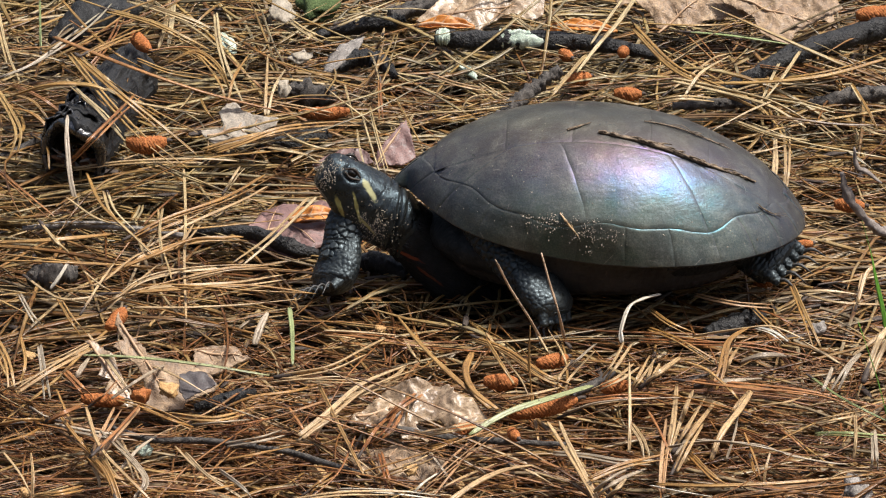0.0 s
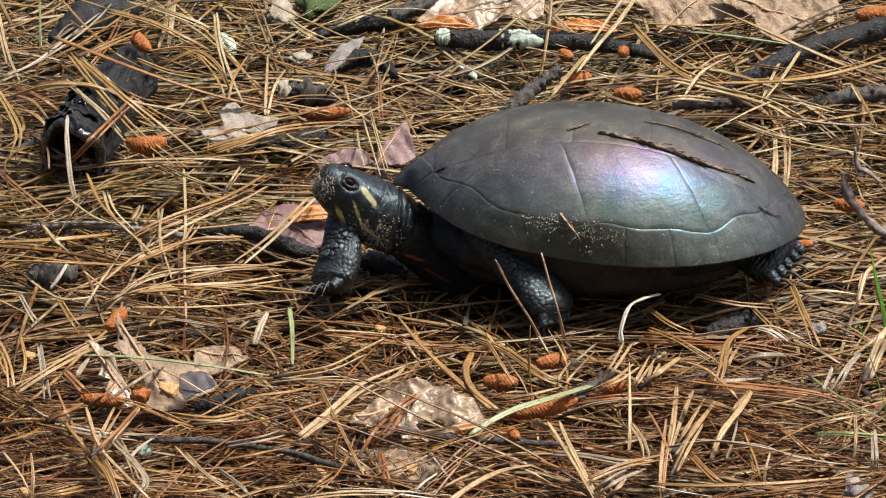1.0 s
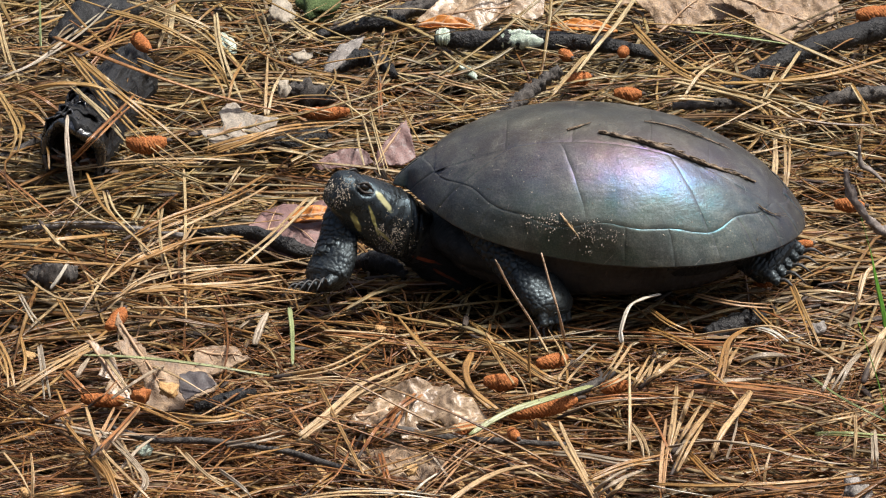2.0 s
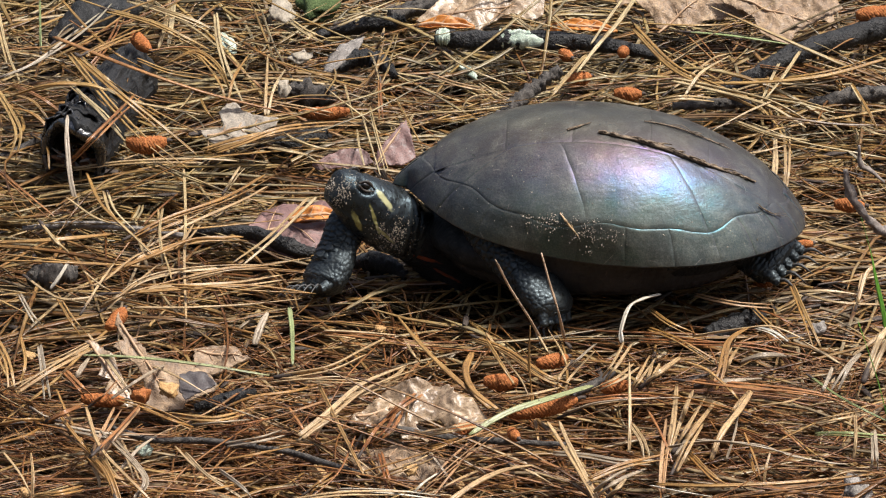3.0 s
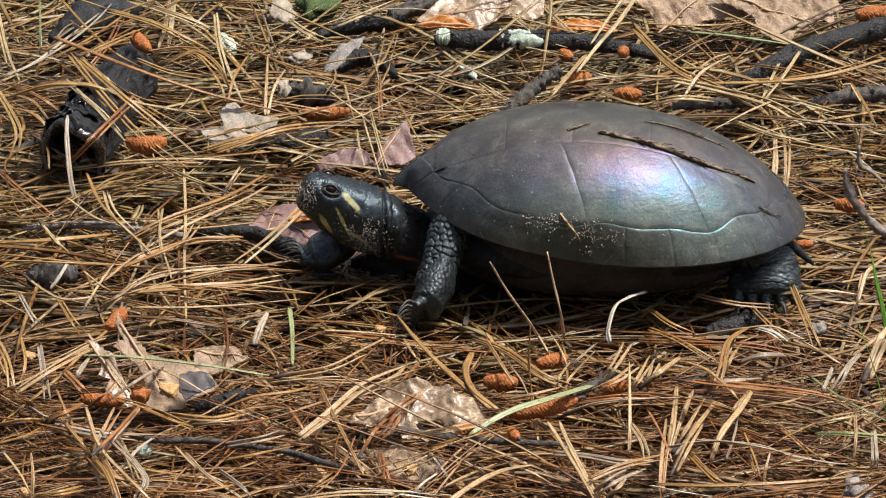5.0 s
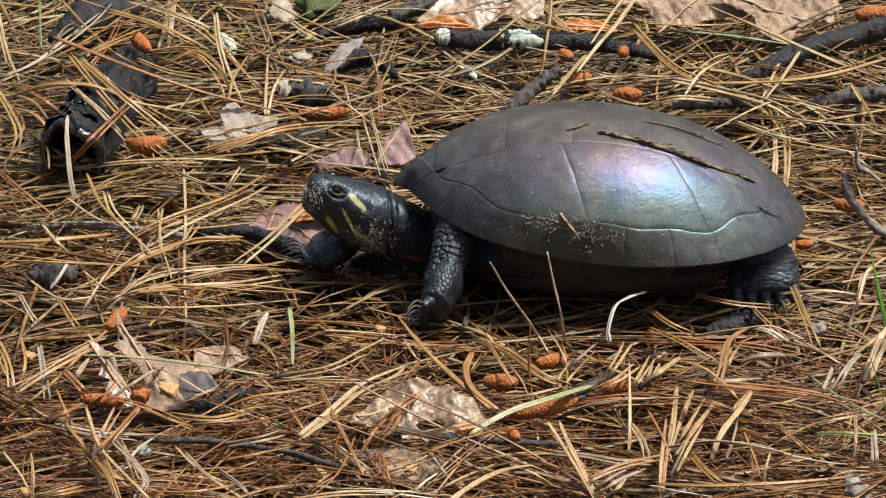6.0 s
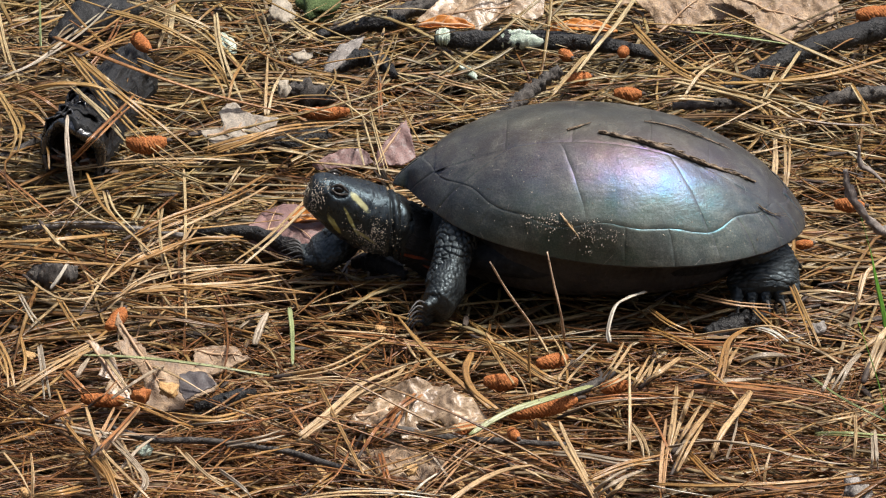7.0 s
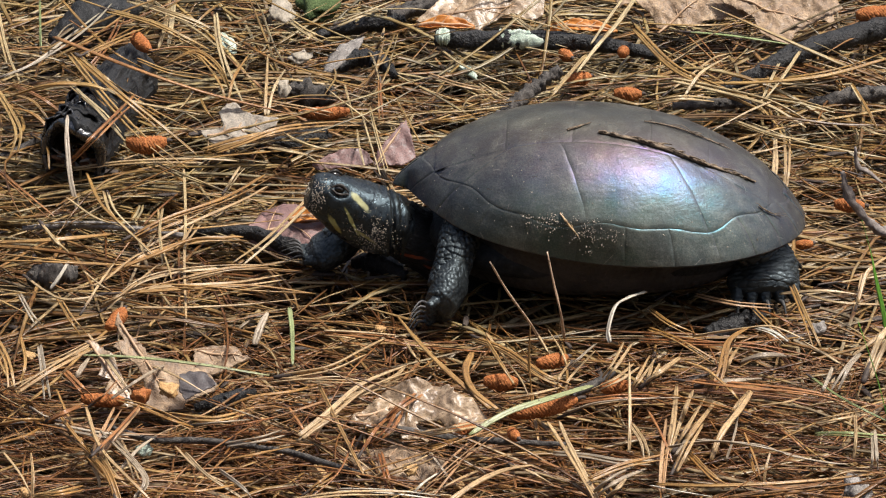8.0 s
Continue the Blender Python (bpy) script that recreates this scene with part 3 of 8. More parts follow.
def build_head():
    bm = bmesh.new()
    #        along, centre z, half-width, half-height
    rows = [(-0.0360, 0.0022, 0.0022, 0.0030), (-0.0354, 0.0024, 0.0052, 0.0060), (-0.0326, 0.0024, 0.0070, 0.0076),
            (-0.0279, 0.0016, 0.0088, 0.0093), (-0.0223, 0.0004, 0.0103, 0.0107), (-0.0158, -0.0006, 0.0115, 0.0118),
            (-0.0084, -0.0014, 0.0120, 0.0122), (-0.0019, -0.0018, 0.0116, 0.0117), (0.0050, -0.0028, 0.0106, 0.0106),
            (0.0120, -0.0044, 0.0100, 0.0100), (0.0300, -0.0080, 0.0092, 0.0090), (0.0480, -0.0114, 0.0085, 0.0082)]
    na = 84
    fine = spline([Vector(r) for r in rows], 400)
    along = [-0.0360 + 0.0014 * (k / 10) ** 1.6 for k in range(10)] + [-0.0346 + 0.0426 * k / 130 for k in range(130)] + [0.0085 + 0.0395 * k / 12 for k in range(13)]

    def near(value, centre, width):
        return math.exp(-((value - centre) / width) ** 2)

    rings = []
    for x in along:
        _, zc, ry, rz = (float(np.interp(x, [f[0] for f in fine], [f[i] for f in fine])) for i in range(4))
        ring = []
        for k in range(na):
            a = 2 * math.pi * k / na
            cy, cz = math.cos(a), math.sin(a)
            sq = (abs(cy) ** 2.5 + abs(cz) ** 2.5) ** (-1 / 2.5)
            y, z = ry * cy * sq, zc + rz * cz * sq
            side = min(abs(cy) * 1.6, 1)
            eye = math.hypot((x + 0.0266) / 0.0032, (z - 0.0087) / 0.0024)
            out = side * (-0.0017 * math.exp(-eye ** 4) + 0.0002 * near(eye, 1.6, 0.4))
            lips = float(np.interp(x, [-0.036, -0.030, -0.0215, -0.0175], [-0.0014, -0.0032, -0.0034, -0.0012]))
            if x < -0.0165:
                out += -0.0006 * near(z, lips, 0.00035) + 0.0003 * near(z, lips - 0.0012, 0.0007)
            out += side * 0.0002 * near(math.hypot((x + 0.0105) / 0.0036, (z - 0.0005) / 0.0040), 1.0, 0.35)      # round of the ear
            fold = x - (-0.0032 - 0.33 * (z - 0.002))
            out += -0.0014 * near(fold, 0.0, 0.00055) + 0.0006 * near(fold, -0.0016, 0.0010) + 0.0003 * near(fold, 0.0019, 0.0010) - 0.0004 * near(fold, 0.0034, 0.0005)
            if x > -0.016:
                out += 0.00022 * noise.noise(Vector((x * 750, a * 2.2, 3.0)))                                       # fine creases of the nape
            out += 0.00035 * noise.noise(Vector((x * 260, y * 260, z * 260))) + 0.00014 * noise.noise(Vector((x * 800, y * 800, z * 800)))
            if x < -0.0357:
                out *= 0.3
            ring.append(bm.verts.new((x, y + cy * out, z + cz * out)))
        rings.append(ring)
    for a, b in zip(rings, rings[1:]):
        for k in range(na):
            bm.faces.new((a[k], a[(k + 1) % na], b[(k + 1) % na], b[k]))
    bm.faces.new(rings[0])
    bm.faces.new(rings[-1])
    ob = part("head", bm, M_HEADSKIN, turtle, "glossy dark head with yellow stripes and sandy cheek")
    for s in (-1, 1):
        part("eye", ball(bmesh.new(), (-0.0266, s * 0.0067, 0.0087), (0.0021, 0.0014, 0.0014), 16), M_EYE, ob, "glossy dark eye")
        part("upper_eyelid", tube_of([(-0.0298, s * 0.0066, 0.0086), (-0.0268, s * 0.0070, 0.0104), (-0.0232, s * 0.0080, 0.0089)], [0.0003, 0.0007, 0.0003], 14, 8, 1, 0.4), M_EYELID, ob, "brown wrinkled upper eyelid")
        part("lower_eyelid", tube_of([(-0.0296, s * 0.0072, 0.0080), (-0.0266, s * 0.0080, 0.0071), (-0.0232, s * 0.0086, 0.0083)], [0.0003, 0.0006, 0.0003], 14, 8, 1, 0.4), M_EYELID, ob, "dark lower eyelid")
        part("nostril", ball(bmesh.new(), (-0.0357, s * 0.0016, 0.0042), (0.0004, 0.0004, 0.0004), 8), M_EYE, ob)
    bm = bmesh.new()
    rings = []
    for i in range(46):
        x = 0.0034 + 0.045 * i / 45
        loose = min(0.20 * max(0.0, x - 0.010), 0.0035)          # the collar of loose skin at the shell
        fold = 1 + 0.014 * math.sin(i * 1.55 + 0.6 * math.sin(i * 0.7)) - 0.06 * (i < 2)
        ring = []
        for k in range(na):
            a = 2 * math.pi * k / na
            w = fold * (1 + 0.04 * noise.noise(Vector((i * 0.5, math.cos(a) * 2, math.sin(a) * 2))))
            ring.append(bm.verts.new((x + 0.0012 * math.cos(a * 2), (0.0117 - 0.035 * (x - 0.001) + loose) * w * math.cos(a), -0.0020 - 0.20 * (x - 0.001) + (0.0118 - 0.05 * (x - 0.001) + loose) * w * math.sin(a))))
        rings.append(ring)
    for a, b in zip(rings, rings[1:]):
        for k in range(na):
            bm.faces.new((a[k], a[(k + 1) % na], b[(k + 1) % na], b[k]))
    bm.faces.new(rings[0])
    bm.faces.new(rings[-1])
    part("neck", bm, M_NECK, ob, "dark neck with fine skin folds")
    rng = random.Random(3)
    sand = []
    for _ in range(800):                                    # sand grains stuck on the cheek and snout
        near = rng.random() < 0.6
        x = rng.gauss(-0.0095, 0.0046) if near else rng.gauss(-0.0345, 0.0022)
        a = rng.gauss(-2.88, 0.33) if near else rng.gauss(-3.3, 0.6)
        ry, rz, zc = (float(np.interp(x, [r[0] for r in rows], [r[i] for r in rows])) for i in (2, 3, 1))
        sq = (abs(math.cos(a)) ** 2.5 + abs(math.sin(a)) ** 2.5) ** (-1 / 2.5)
        g = rng.uniform(0.00009, 0.00027)
        sand.append(((x, (ry + 0.0002) * math.cos(a) * sq, zc + (rz + 0.0002) * math.sin(a) * sq), (g * rng.uniform(0.9, 2.0), g, g)))
    tagged(grains("sand_crust", sand, M_GRIT, ob), "pale sand grains stuck to the cheek")
    return ob


def claws(foot, places, length, bend, radius):
    for (x, y, z), heading in places:
        d = Vector((math.cos(radians(heading)), math.sin(radians(heading)), 0))
        p = Vector((x, y, z))
        part("claw", tube_of([p, p + d * length * 0.5 + Vector((0, 0, length * 0.05)), p + d * length + Vector((0, 0, -bend))],
                             [radius, radius * 0.75, radius * 0.1], 8, 8), M_CLAW, foot, "curved grey claw")


def scaly(bm, points, radii, cell, deep, n=70, sides=60, flat=1.0, seed=0, up=(0, 0, 1), rough=0.1):
    """A limb covered in raised scales; cell: their length along the limb and round it, deep: the creases between them."""
    path = spline(points, n)
    rr = np.interp(np.linspace(0, 1, n), np.linspace(0, 1, len(radii)), radii)
    run = np.concatenate([[0], np.cumsum([(b - a).length for a, b in zip(path, path[1:])])])
    mean = float(np.mean(rr))
    around = max(6, round(2 * math.pi * mean / cell[1]))
    rng = random.Random(seed)
    jit = {}

    def seed_at(i, k):
        key = (i, k % around)
        if key not in jit:
            jit[key] = (rng.uniform(-0.42, 0.42), rng.uniform(-0.42, 0.42))
        a, b = jit[key]
        return i + a, k + 0.5 * (i % 2) + b
    rings = []
    for i, c in enumerate(path):
        tan = (path[min(i + 1, n - 1)] - path[max(i - 1, 0)]).normalized()
        side = tan.cross(Vector(up))
        if side.length < 1e-3:
            side = tan.cross(Vector((0, 1, 0)))
        side.normalize()
        top = side.cross(tan)
        ring = []
        for k in range(sides):
            a = 2 * math.pi * k / sides
            u, v = run[i] / cell[0], a / (2 * math.pi) * around
            best = sorted((math.hypot(u - su, v - sv), u - su) for su, sv in (seed_at(int(u) + di, int(v) + dk) for di in (-1, 0, 1, 2) for dk in (-1, 0, 1, 2)))[:2]
            gap = best[1][0] - best[0][0]
            lift = deep * (min(gap / 0.22, 1) - 1 + 0.40 * best[0][1])
            w = 1 + rough * noise.noise(Vector((run[i] * 160, math.cos(a) * 1.3 + seed * 7.1, math.sin(a) * 1.3)))
            ring.append(bm.verts.new(c + (side * math.cos(a) + top * math.sin(a) * flat) * (rr[i] * w + lift)))
        rings.append(ring)
    for i in range(n - 1):
        for k in range(sides):
            bm.faces.new((rings[i][k], rings[i][(k + 1) % sides], rings[i + 1][(k + 1) % sides], rings[i + 1][k]))
    bm.faces.new(rings[0][::-1])
    bm.faces.new(rings[-1])
    return bm


def build_front_leg(side):
    """Upper leg hangs down its own z from the shoulder; the foot points forward."""
    top = 0.004 if side < 0 else -0.006          # the far shoulder sits deeper in the body
    bm = scaly(bmesh.new(), [(0.003, 0, top), (-0.001, side * 0.001, top * 0.5 - 0.009), (-0.004, side * 0.002, -0.017), (-0.006, side * 0.002, -0.026), (-0.009, side * 0.002, -0.034)],
               [0.0096 if side < 0 else 0.0060, 0.0095 if side < 0 else 0.0082, 0.0083, 0.0076, 0.0066], (0.0024, 0.0031), 0.0011, 130, 120, 0.9, 3 + side, (1, 0, 0))
    leg = part("front_leg", bm, M_HIDE, turtle, "dark grey front leg with coarse scales")
    bm = scaly(bmesh.new(), [(-0.004, side * 0.002, -0.023), (-0.006, side * 0.002, -0.0320), (-0.0090, side * 0.002, -0.0400), (-0.0108, side * 0.002, -0.0434)], [0.0080, 0.0114, 0.0110, 0.0064], (0.0020, 0.0028), 0.0006, 64, 110, 0.60, 9)
    for k in range(5):
        y = (k - 2) * 0.0036 + side * 0.002
        scaly(bm, [(-0.005, y * 0.9, -0.0375), (-0.0105, y, -0.0415), (-0.0138, y * 1.1, -0.0445)], [0.0021, 0.0023, 0.0016], (0.0015, 0.0022), 0.0004, 24, 24, 1.0, k)
    foot = part("foot", bm, M_HIDE, leg, "broad clawed forefoot")
    claws(foot, [((-0.0132, (k - 2) * 0.0040 + side * 0.002, -0.0438), 180 - (k - 2) * 13) for k in range(5)], 0.0078, 0.0055, 0.00062)
    return leg


def build_hind_leg(side):
    bm = scaly(bmesh.new(), [(-0.022, -side * 0.012, 0.006), (-0.008, 0, 0.003), (0.004, side * 0.004, -0.006), (0.010, side * 0.005, -0.016)],
               [0.012, 0.0125, 0.0115, 0.0095], (0.0020, 0.0060), 0.0010, 130, 110, 0.92, 5 + side, (0, 1, 0), 0.12)
    leg = part("hind_leg", bm, M_HIDE, turtle, "dark wrinkled hind leg")
    bm = scaly(bmesh.new(), [(0.010, side * 0.002, -0.012), (0.011, side * 0.007, -0.017), (0.011, side * 0.0140, -0.0215), (0.011, side * 0.0168, -0.0232)], [0.0112, 0.0138, 0.0130, 0.0090], (0.0018, 0.0048), 0.0009, 70, 120, 0.62, 4, (0, 0, 1), 0.18)
    for k in range(5):
        x = 0.0105 + (k - 2) * 0.0047
        scaly(bm, [(x, side * 0.008, -0.0185), (x + (k - 2) * 0.0005, side * 0.0150, -0.0220), (x + (k - 2) * 0.0008, side * 0.0188, -0.0258)], [0.0029, 0.0030, 0.0017], (0.0013, 0.0040), 0.0006, 30, 26, 1.0, k)
    foot = part("foot", bm, M_HIDE, leg, "broad webbed hind foot with creased toes")
    claws(foot, [((0.0105 + (k - 2) * 0.0052, side * 0.0184, -0.0252), side * 90 - side * (k - 2) * 8) for k in range(5)], 0.0085, 0.0040, 0.0009)
    return leg


head = build_head()
near_front = build_front_leg(-1)
far_front = build_front_leg(1)
near_hind = build_hind_leg(-1)
far_hind = build_hind_leg(1)
tail = part("tail", tube_of([(-0.012, 0, 0.002), (0.002, 0, 0.0), (0.014, 0, -0.004), (0.024, 0, -0.010)], [0.0042, 0.0034, 0.0022, 0.0006], 16, 12, 1, 0.15), M_SKIN, turtle, "thin tapering tail")


# ---- needle litter ----
def litter_arrays(n, rng, span, zlow, zhigh, poke, thick=(0.0008, 0.0020), loose=0.06):
    """Curved needles, some still in bundles: places and headings along each."""
    K = 8
    L = np.where(rng.random(n) < 0.2, rng.uniform(0.008, 0.035, n), rng.uniform(0.045, 0.135, n))
    w = thick[0] * (thick[1] / thick[0]) ** rng.random(n)
    x0 = rng.uniform(span[0], span[1], n)
    y0 = rng.uniform(span[2], span[3], n)
    if n > 4000 and zhigh > -0.01:     # thicker and thinner places
        cx, cy = rng.uniform(span[0], span[1], 2 * n), rng.uniform(span[2], span[3], 2 * n)
        likely = np.array([min(max(0.5 + 2.3 * noise.noise(Vector((a * 19, b * 30, 8.8))), 0.03), 1) for a, b in zip(cx, cy)])
        likely *= np.where((cx > -0.185) & (cx < -0.09) & (cy > 0.07) & (cy < 0.25), 0.4, 1.0)       # thin over the old bark
        pick = rng.choice(2 * n, n, replace=False, p=likely / likely.sum())
        x0, y0 = cx[pick], cy[pick]
    if span[1] > 0.5:       # thinning outwards, round the thick bed
        turn, far = rng.uniform(0, 2 * np.pi, n), 0.27 + np.abs(rng.normal(0, 0.34, n))
        x0, y0 = far * np.cos(turn) * 1.1, far * np.sin(turn) * 1.25 + 0.04
    grain = np.array([1.1 * noise.noise(Vector((a * 6.5, b * 6.5, 4.2))) for a, b in zip(x0, y0)])   # sheaves lie together
    th = np.where(rng.random(n) < 0.66, rng.normal(0.0, 0.46, n) + grain + np.pi * rng.integers(0, 2, n), rng.uniform(0, 2 * np.pi, n))
    lead = np.arange(n) // 3 * 3
    joined = (rng.random(n) < 0.65) & (np.arange(n) % 3 > 0)
    bound = joined & (rng.random(n) < 0.6)                     # still lying side by side
    x0 = np.where(joined, x0[lead] - np.sin(th[lead]) * w * bound, x0)
    y0 = np.where(joined, y0[lead] + np.cos(th[lead]) * w * bound, y0)
    L = np.where(joined, L[lead] * rng.uniform(0.9, 1.0, n), L)
    bend = rng.normal(0, 0.6, n) * (1 + 1.2 * (rng.random(n) < 0.12))
    bend = np.where(joined, bend[lead] + rng.normal(0, 0.12, n) * ~bound, bend)
    th = np.where(joined, th[lead] + rng.normal(0, 0.09, n) * np.where(bound, 0.15, 1), th)
    base = rng.uniform(zlow, zhigh, n)
    base = np.where(joined, base[lead] + rng.normal(0, 0.0007, n), base)
    tilt = rng.normal(0, loose, n) + (rng.random(n) < poke) * rng.uniform(0.08, 0.42, n)
    near = (np.abs(x0 - 0.03) < 0.20) & (np.abs(y0 + 0.07) < 0.12)     # trodden flat round the animal
    tilt = np.where(near, np.clip(tilt, -0.06, 0.06), tilt)
    tilt = np.where(joined, tilt[lead] + rng.normal(0, 0.02, n), tilt)
    sag = rng.normal(0.0, 0.06, n) * np.where(near, 0.4, 1.0)
    s = np.linspace(0, 1, K)
    wig = rng.normal(0, 0.06, (n, 1)) * np.sin(s[None] * 9 + rng.uniform(0, 6, (n, 1)))
    ang = th[:, None] + bend[:, None] * (s - 0.5)[None] + wig
    step = L[:, None] / (K - 1)
    px = x0[:, None] + np.concatenate([np.zeros((n, 1)), np.cumsum(np.cos(ang[:, :-1]) * step, 1)], 1)
    py = y0[:, None] + np.concatenate([np.zeros((n, 1)), np.cumsum(np.sin(ang[:, :-1]) * step, 1)], 1)
    mid = L[:, None] * 0.35
    pz = base[:, None] + tilt[:, None] * (s[None] * L[:, None] - mid * (np.abs(tilt[:, None]) < 0.08)) + sag[:, None] * L[:, None] * 4 * s * (1 - s)
    return px, py, pz, ang, w


def lie(px, py, pz):
    """Follow the ground, and press flat under the animal and its feet."""
    hz = np.array([[height(a, b) for a, b in zip(ra, rb)] for ra, rb in zip(px[:, ::7], py[:, ::7])])
    hz = hz[:, :1] + (hz[:, 1:] - hz[:, :1]) * np.linspace(0, 1, px.shape[1])[None]
    ex = (px - TURTLE.x + 0.012) / 0.108
    ey = (py - TURTLE.y) / 0.054
    under = np.clip((1.55 - np.sqrt(ex ** 2 + ey ** 2)) / 0.4, 0, 1)
    cap = 0.060 * (1 - under) + 0.0015 * under
    return np.minimum(np.maximum(pz + hz * (1 - under) + 0.004 * under, -0.025), cap)


def needle_mesh(name, px, py, pz, ang, w):
    """Grooved needles: two round ridges on a flat underside, blunt ends."""
    n, K = px.shape
    prof = np.interp(np.linspace(0, 1, K), [0, 0.1, 0.75, 0.93, 1], [0.8, 1, 0.9, 0.62, 0.3])[None] * w[:, None] * 0.5
    sx, sy = -np.sin(ang) * prof, np.cos(ang) * prof
    roll = np.sin(np.arange(n) * 2.399)[:, None] * 0.45 * prof
    section = ((1.0, 0.0), (0.55, 0.72), (0.0, 0.36), (-0.55, 0.72), (-1.0, 0.0))
    m = len(section)
    verts = np.stack([np.stack([px + sx * u, py + sy * u, pz + prof * h + roll * u], -1) for u, h in section], 2).reshape(-1, 3)
    i0 = (np.arange(n)[:, None] * K + np.arange(K - 1)[None]).reshape(-1) * m
    quads = [np.stack([i0 + (u + 1) % m, i0 + u, i0 + m + u, i0 + m + (u + 1) % m], -1) for u in range(m)]
    faces = np.stack(quads, 1).reshape(-1, 4)
    run = np.concatenate([np.zeros((n, 1)), np.cumsum(np.hypot(np.diff(px), np.diff(py)), 1)], 1)
    across = w[:, None] * 0.5 * np.array([u for u, h in section])[None] + (np.arange(n)[:, None] * 0.0317) % 1.7
    uv = np.stack([np.repeat(run.reshape(-1), m), np.repeat(across[:, None, :], K, 1).reshape(-1)], -1)
    me = bpy.data.meshes.new(name)
    me.vertices.add(len(verts))
    me.vertices.foreach_set("co", verts.astype(np.float32).ravel())
    me.loops.add(faces.size)
    me.loops.foreach_set("vertex_index", faces.astype(np.int32).ravel())
    me.polygons.add(len(faces))
    me.polygons.foreach_set("loop_start", np.arange(0, faces.size, 4, dtype=np.int32))
    me.uv_layers.new(name="UVMap").data.foreach_set("uv", uv[faces.ravel()].astype(np.float32).ravel())
    me.update(calc_edges=True)
    me.validate()
    return me


def build_litter():
    rng = np.random.default_rng(11)
    #  how many, where, how high they lie, how many stick up, how thick: darkened old needles below, fresh ones above,
    #  heaps over the buried bark
    wide = (-0.30, 0.30, -0.32, 0.40)
    for name, mat, beds in (
            ("darkened_old_needles", M_OLD_DARKENED, ((6500, wide, -0.023, -0.012, 0.01),)),
            ("thin_needles", M_THIN, ((4600, wide, -0.018, -0.006, 0.05, (0.0006, 0.0011), 0.06),
                                          (900, (-0.24, 0.24, -0.26, -0.08), -0.010, -0.003, 0.03, (0.0006, 0.0010), 0.05),
                                          (380, (-0.24, 0.24, -0.26, -0.10), -0.003, 0.003, 0.02, (0.0005, 0.0009), 0.04))),
            ("needle_litter", M_LITTER, ((7000, wide, -0.017, -0.003, 0.05),
                                         (40, (-0.205, -0.085, 0.07, 0.24), 0.002, 0.010, 0.08),
                                         (40, (-0.10, 0.02, 0.16, 0.26), 0.000, 0.005, 0.06),
                                         (30, (0.05, 0.20, 0.17, 0.26), 0.000, 0.005, 0.06),
                                         (90, (-0.20, -0.06, 0.015, 0.10), -0.001, 0.005, 0.04))),
            ("scattered_needles", M_LITTER, ((6500, (-1.0, 1.0, -1.0, 1.0), -0.014, -0.002, 0.03),))):
        sets = []
        for bed_rows in beds:
            px, py, pz, ang, w = litter_arrays(bed_rows[0], rng, *bed_rows[1:])
            sets.append((px, py, lie(px, py, pz), ang, w))
        px, py, pz, ang, w = [np.concatenate(p) for p in zip(*sets)]
        if name == "needle_litter":     # fresh ones thinned: deeper shade under the animal's neck, darker corner by old bark
            mx, my = px.mean(1), py.mean(1)
            bare = (((mx + 0.030) / 0.045) ** 2 + ((my + 0.045) / 0.040) ** 2 < 1) * 0.6 + ((mx < -0.07) & (my > 0.12)) * 0.35
            keep = np.random.default_rng(5).random(len(px)) >= bare
            px, py, pz, ang, w = [p[keep] for p in (px, py, pz, ang, w)]
        me = needle_mesh(name, px, py, pz, ang, w)
        me.materials.append(mat)
        if name == "needle_litter":     # the dark sheaths that still hold some bundles
            pick = np.arange(0, len(px), 3)[::4]
            run = np.linspace(-0.004, 0.006, 5)[None] * np.ones((len(pick), 1))
            a0 = ang[pick, :1] * np.ones((1, 5))
            caps = needle_mesh("needle_sheath", px[pick, :1] + np.cos(a0) * run, py[pick, :1] + np.sin(a0) * run, pz[pick, :1] + 0.0004 + run * 0, a0, w[pick] * 1.7)
            caps.materials.append(M_SHEATH)
            tagged(new("needle_sheath", caps), "short dark papery sheaths at the base of dry needles", "needle sheaths", kind="stuff")
        if name == "scattered_needles":
            tagged(new(name, me), "dry brown needles strewn over the dark humus around", "pine needles", kind="stuff")
        elif name == "thin_needles":
            tagged(new(name, me), "thin red-brown dry needles between the broader ones", "pine needles", kind="stuff")
        elif mat == M_OLD_DARKENED:
            tagged(new(name, me), "matted old needles under the fresh litter, darkened to deepen its gaps", "pine needles", kind="stuff")
        elif name == "needle_litter":
            bed = tagged(new(name, me), "thick bed of dry brown and golden pine needles", "pine needles", kind="stuff")
    return bed


litter = build_litter()


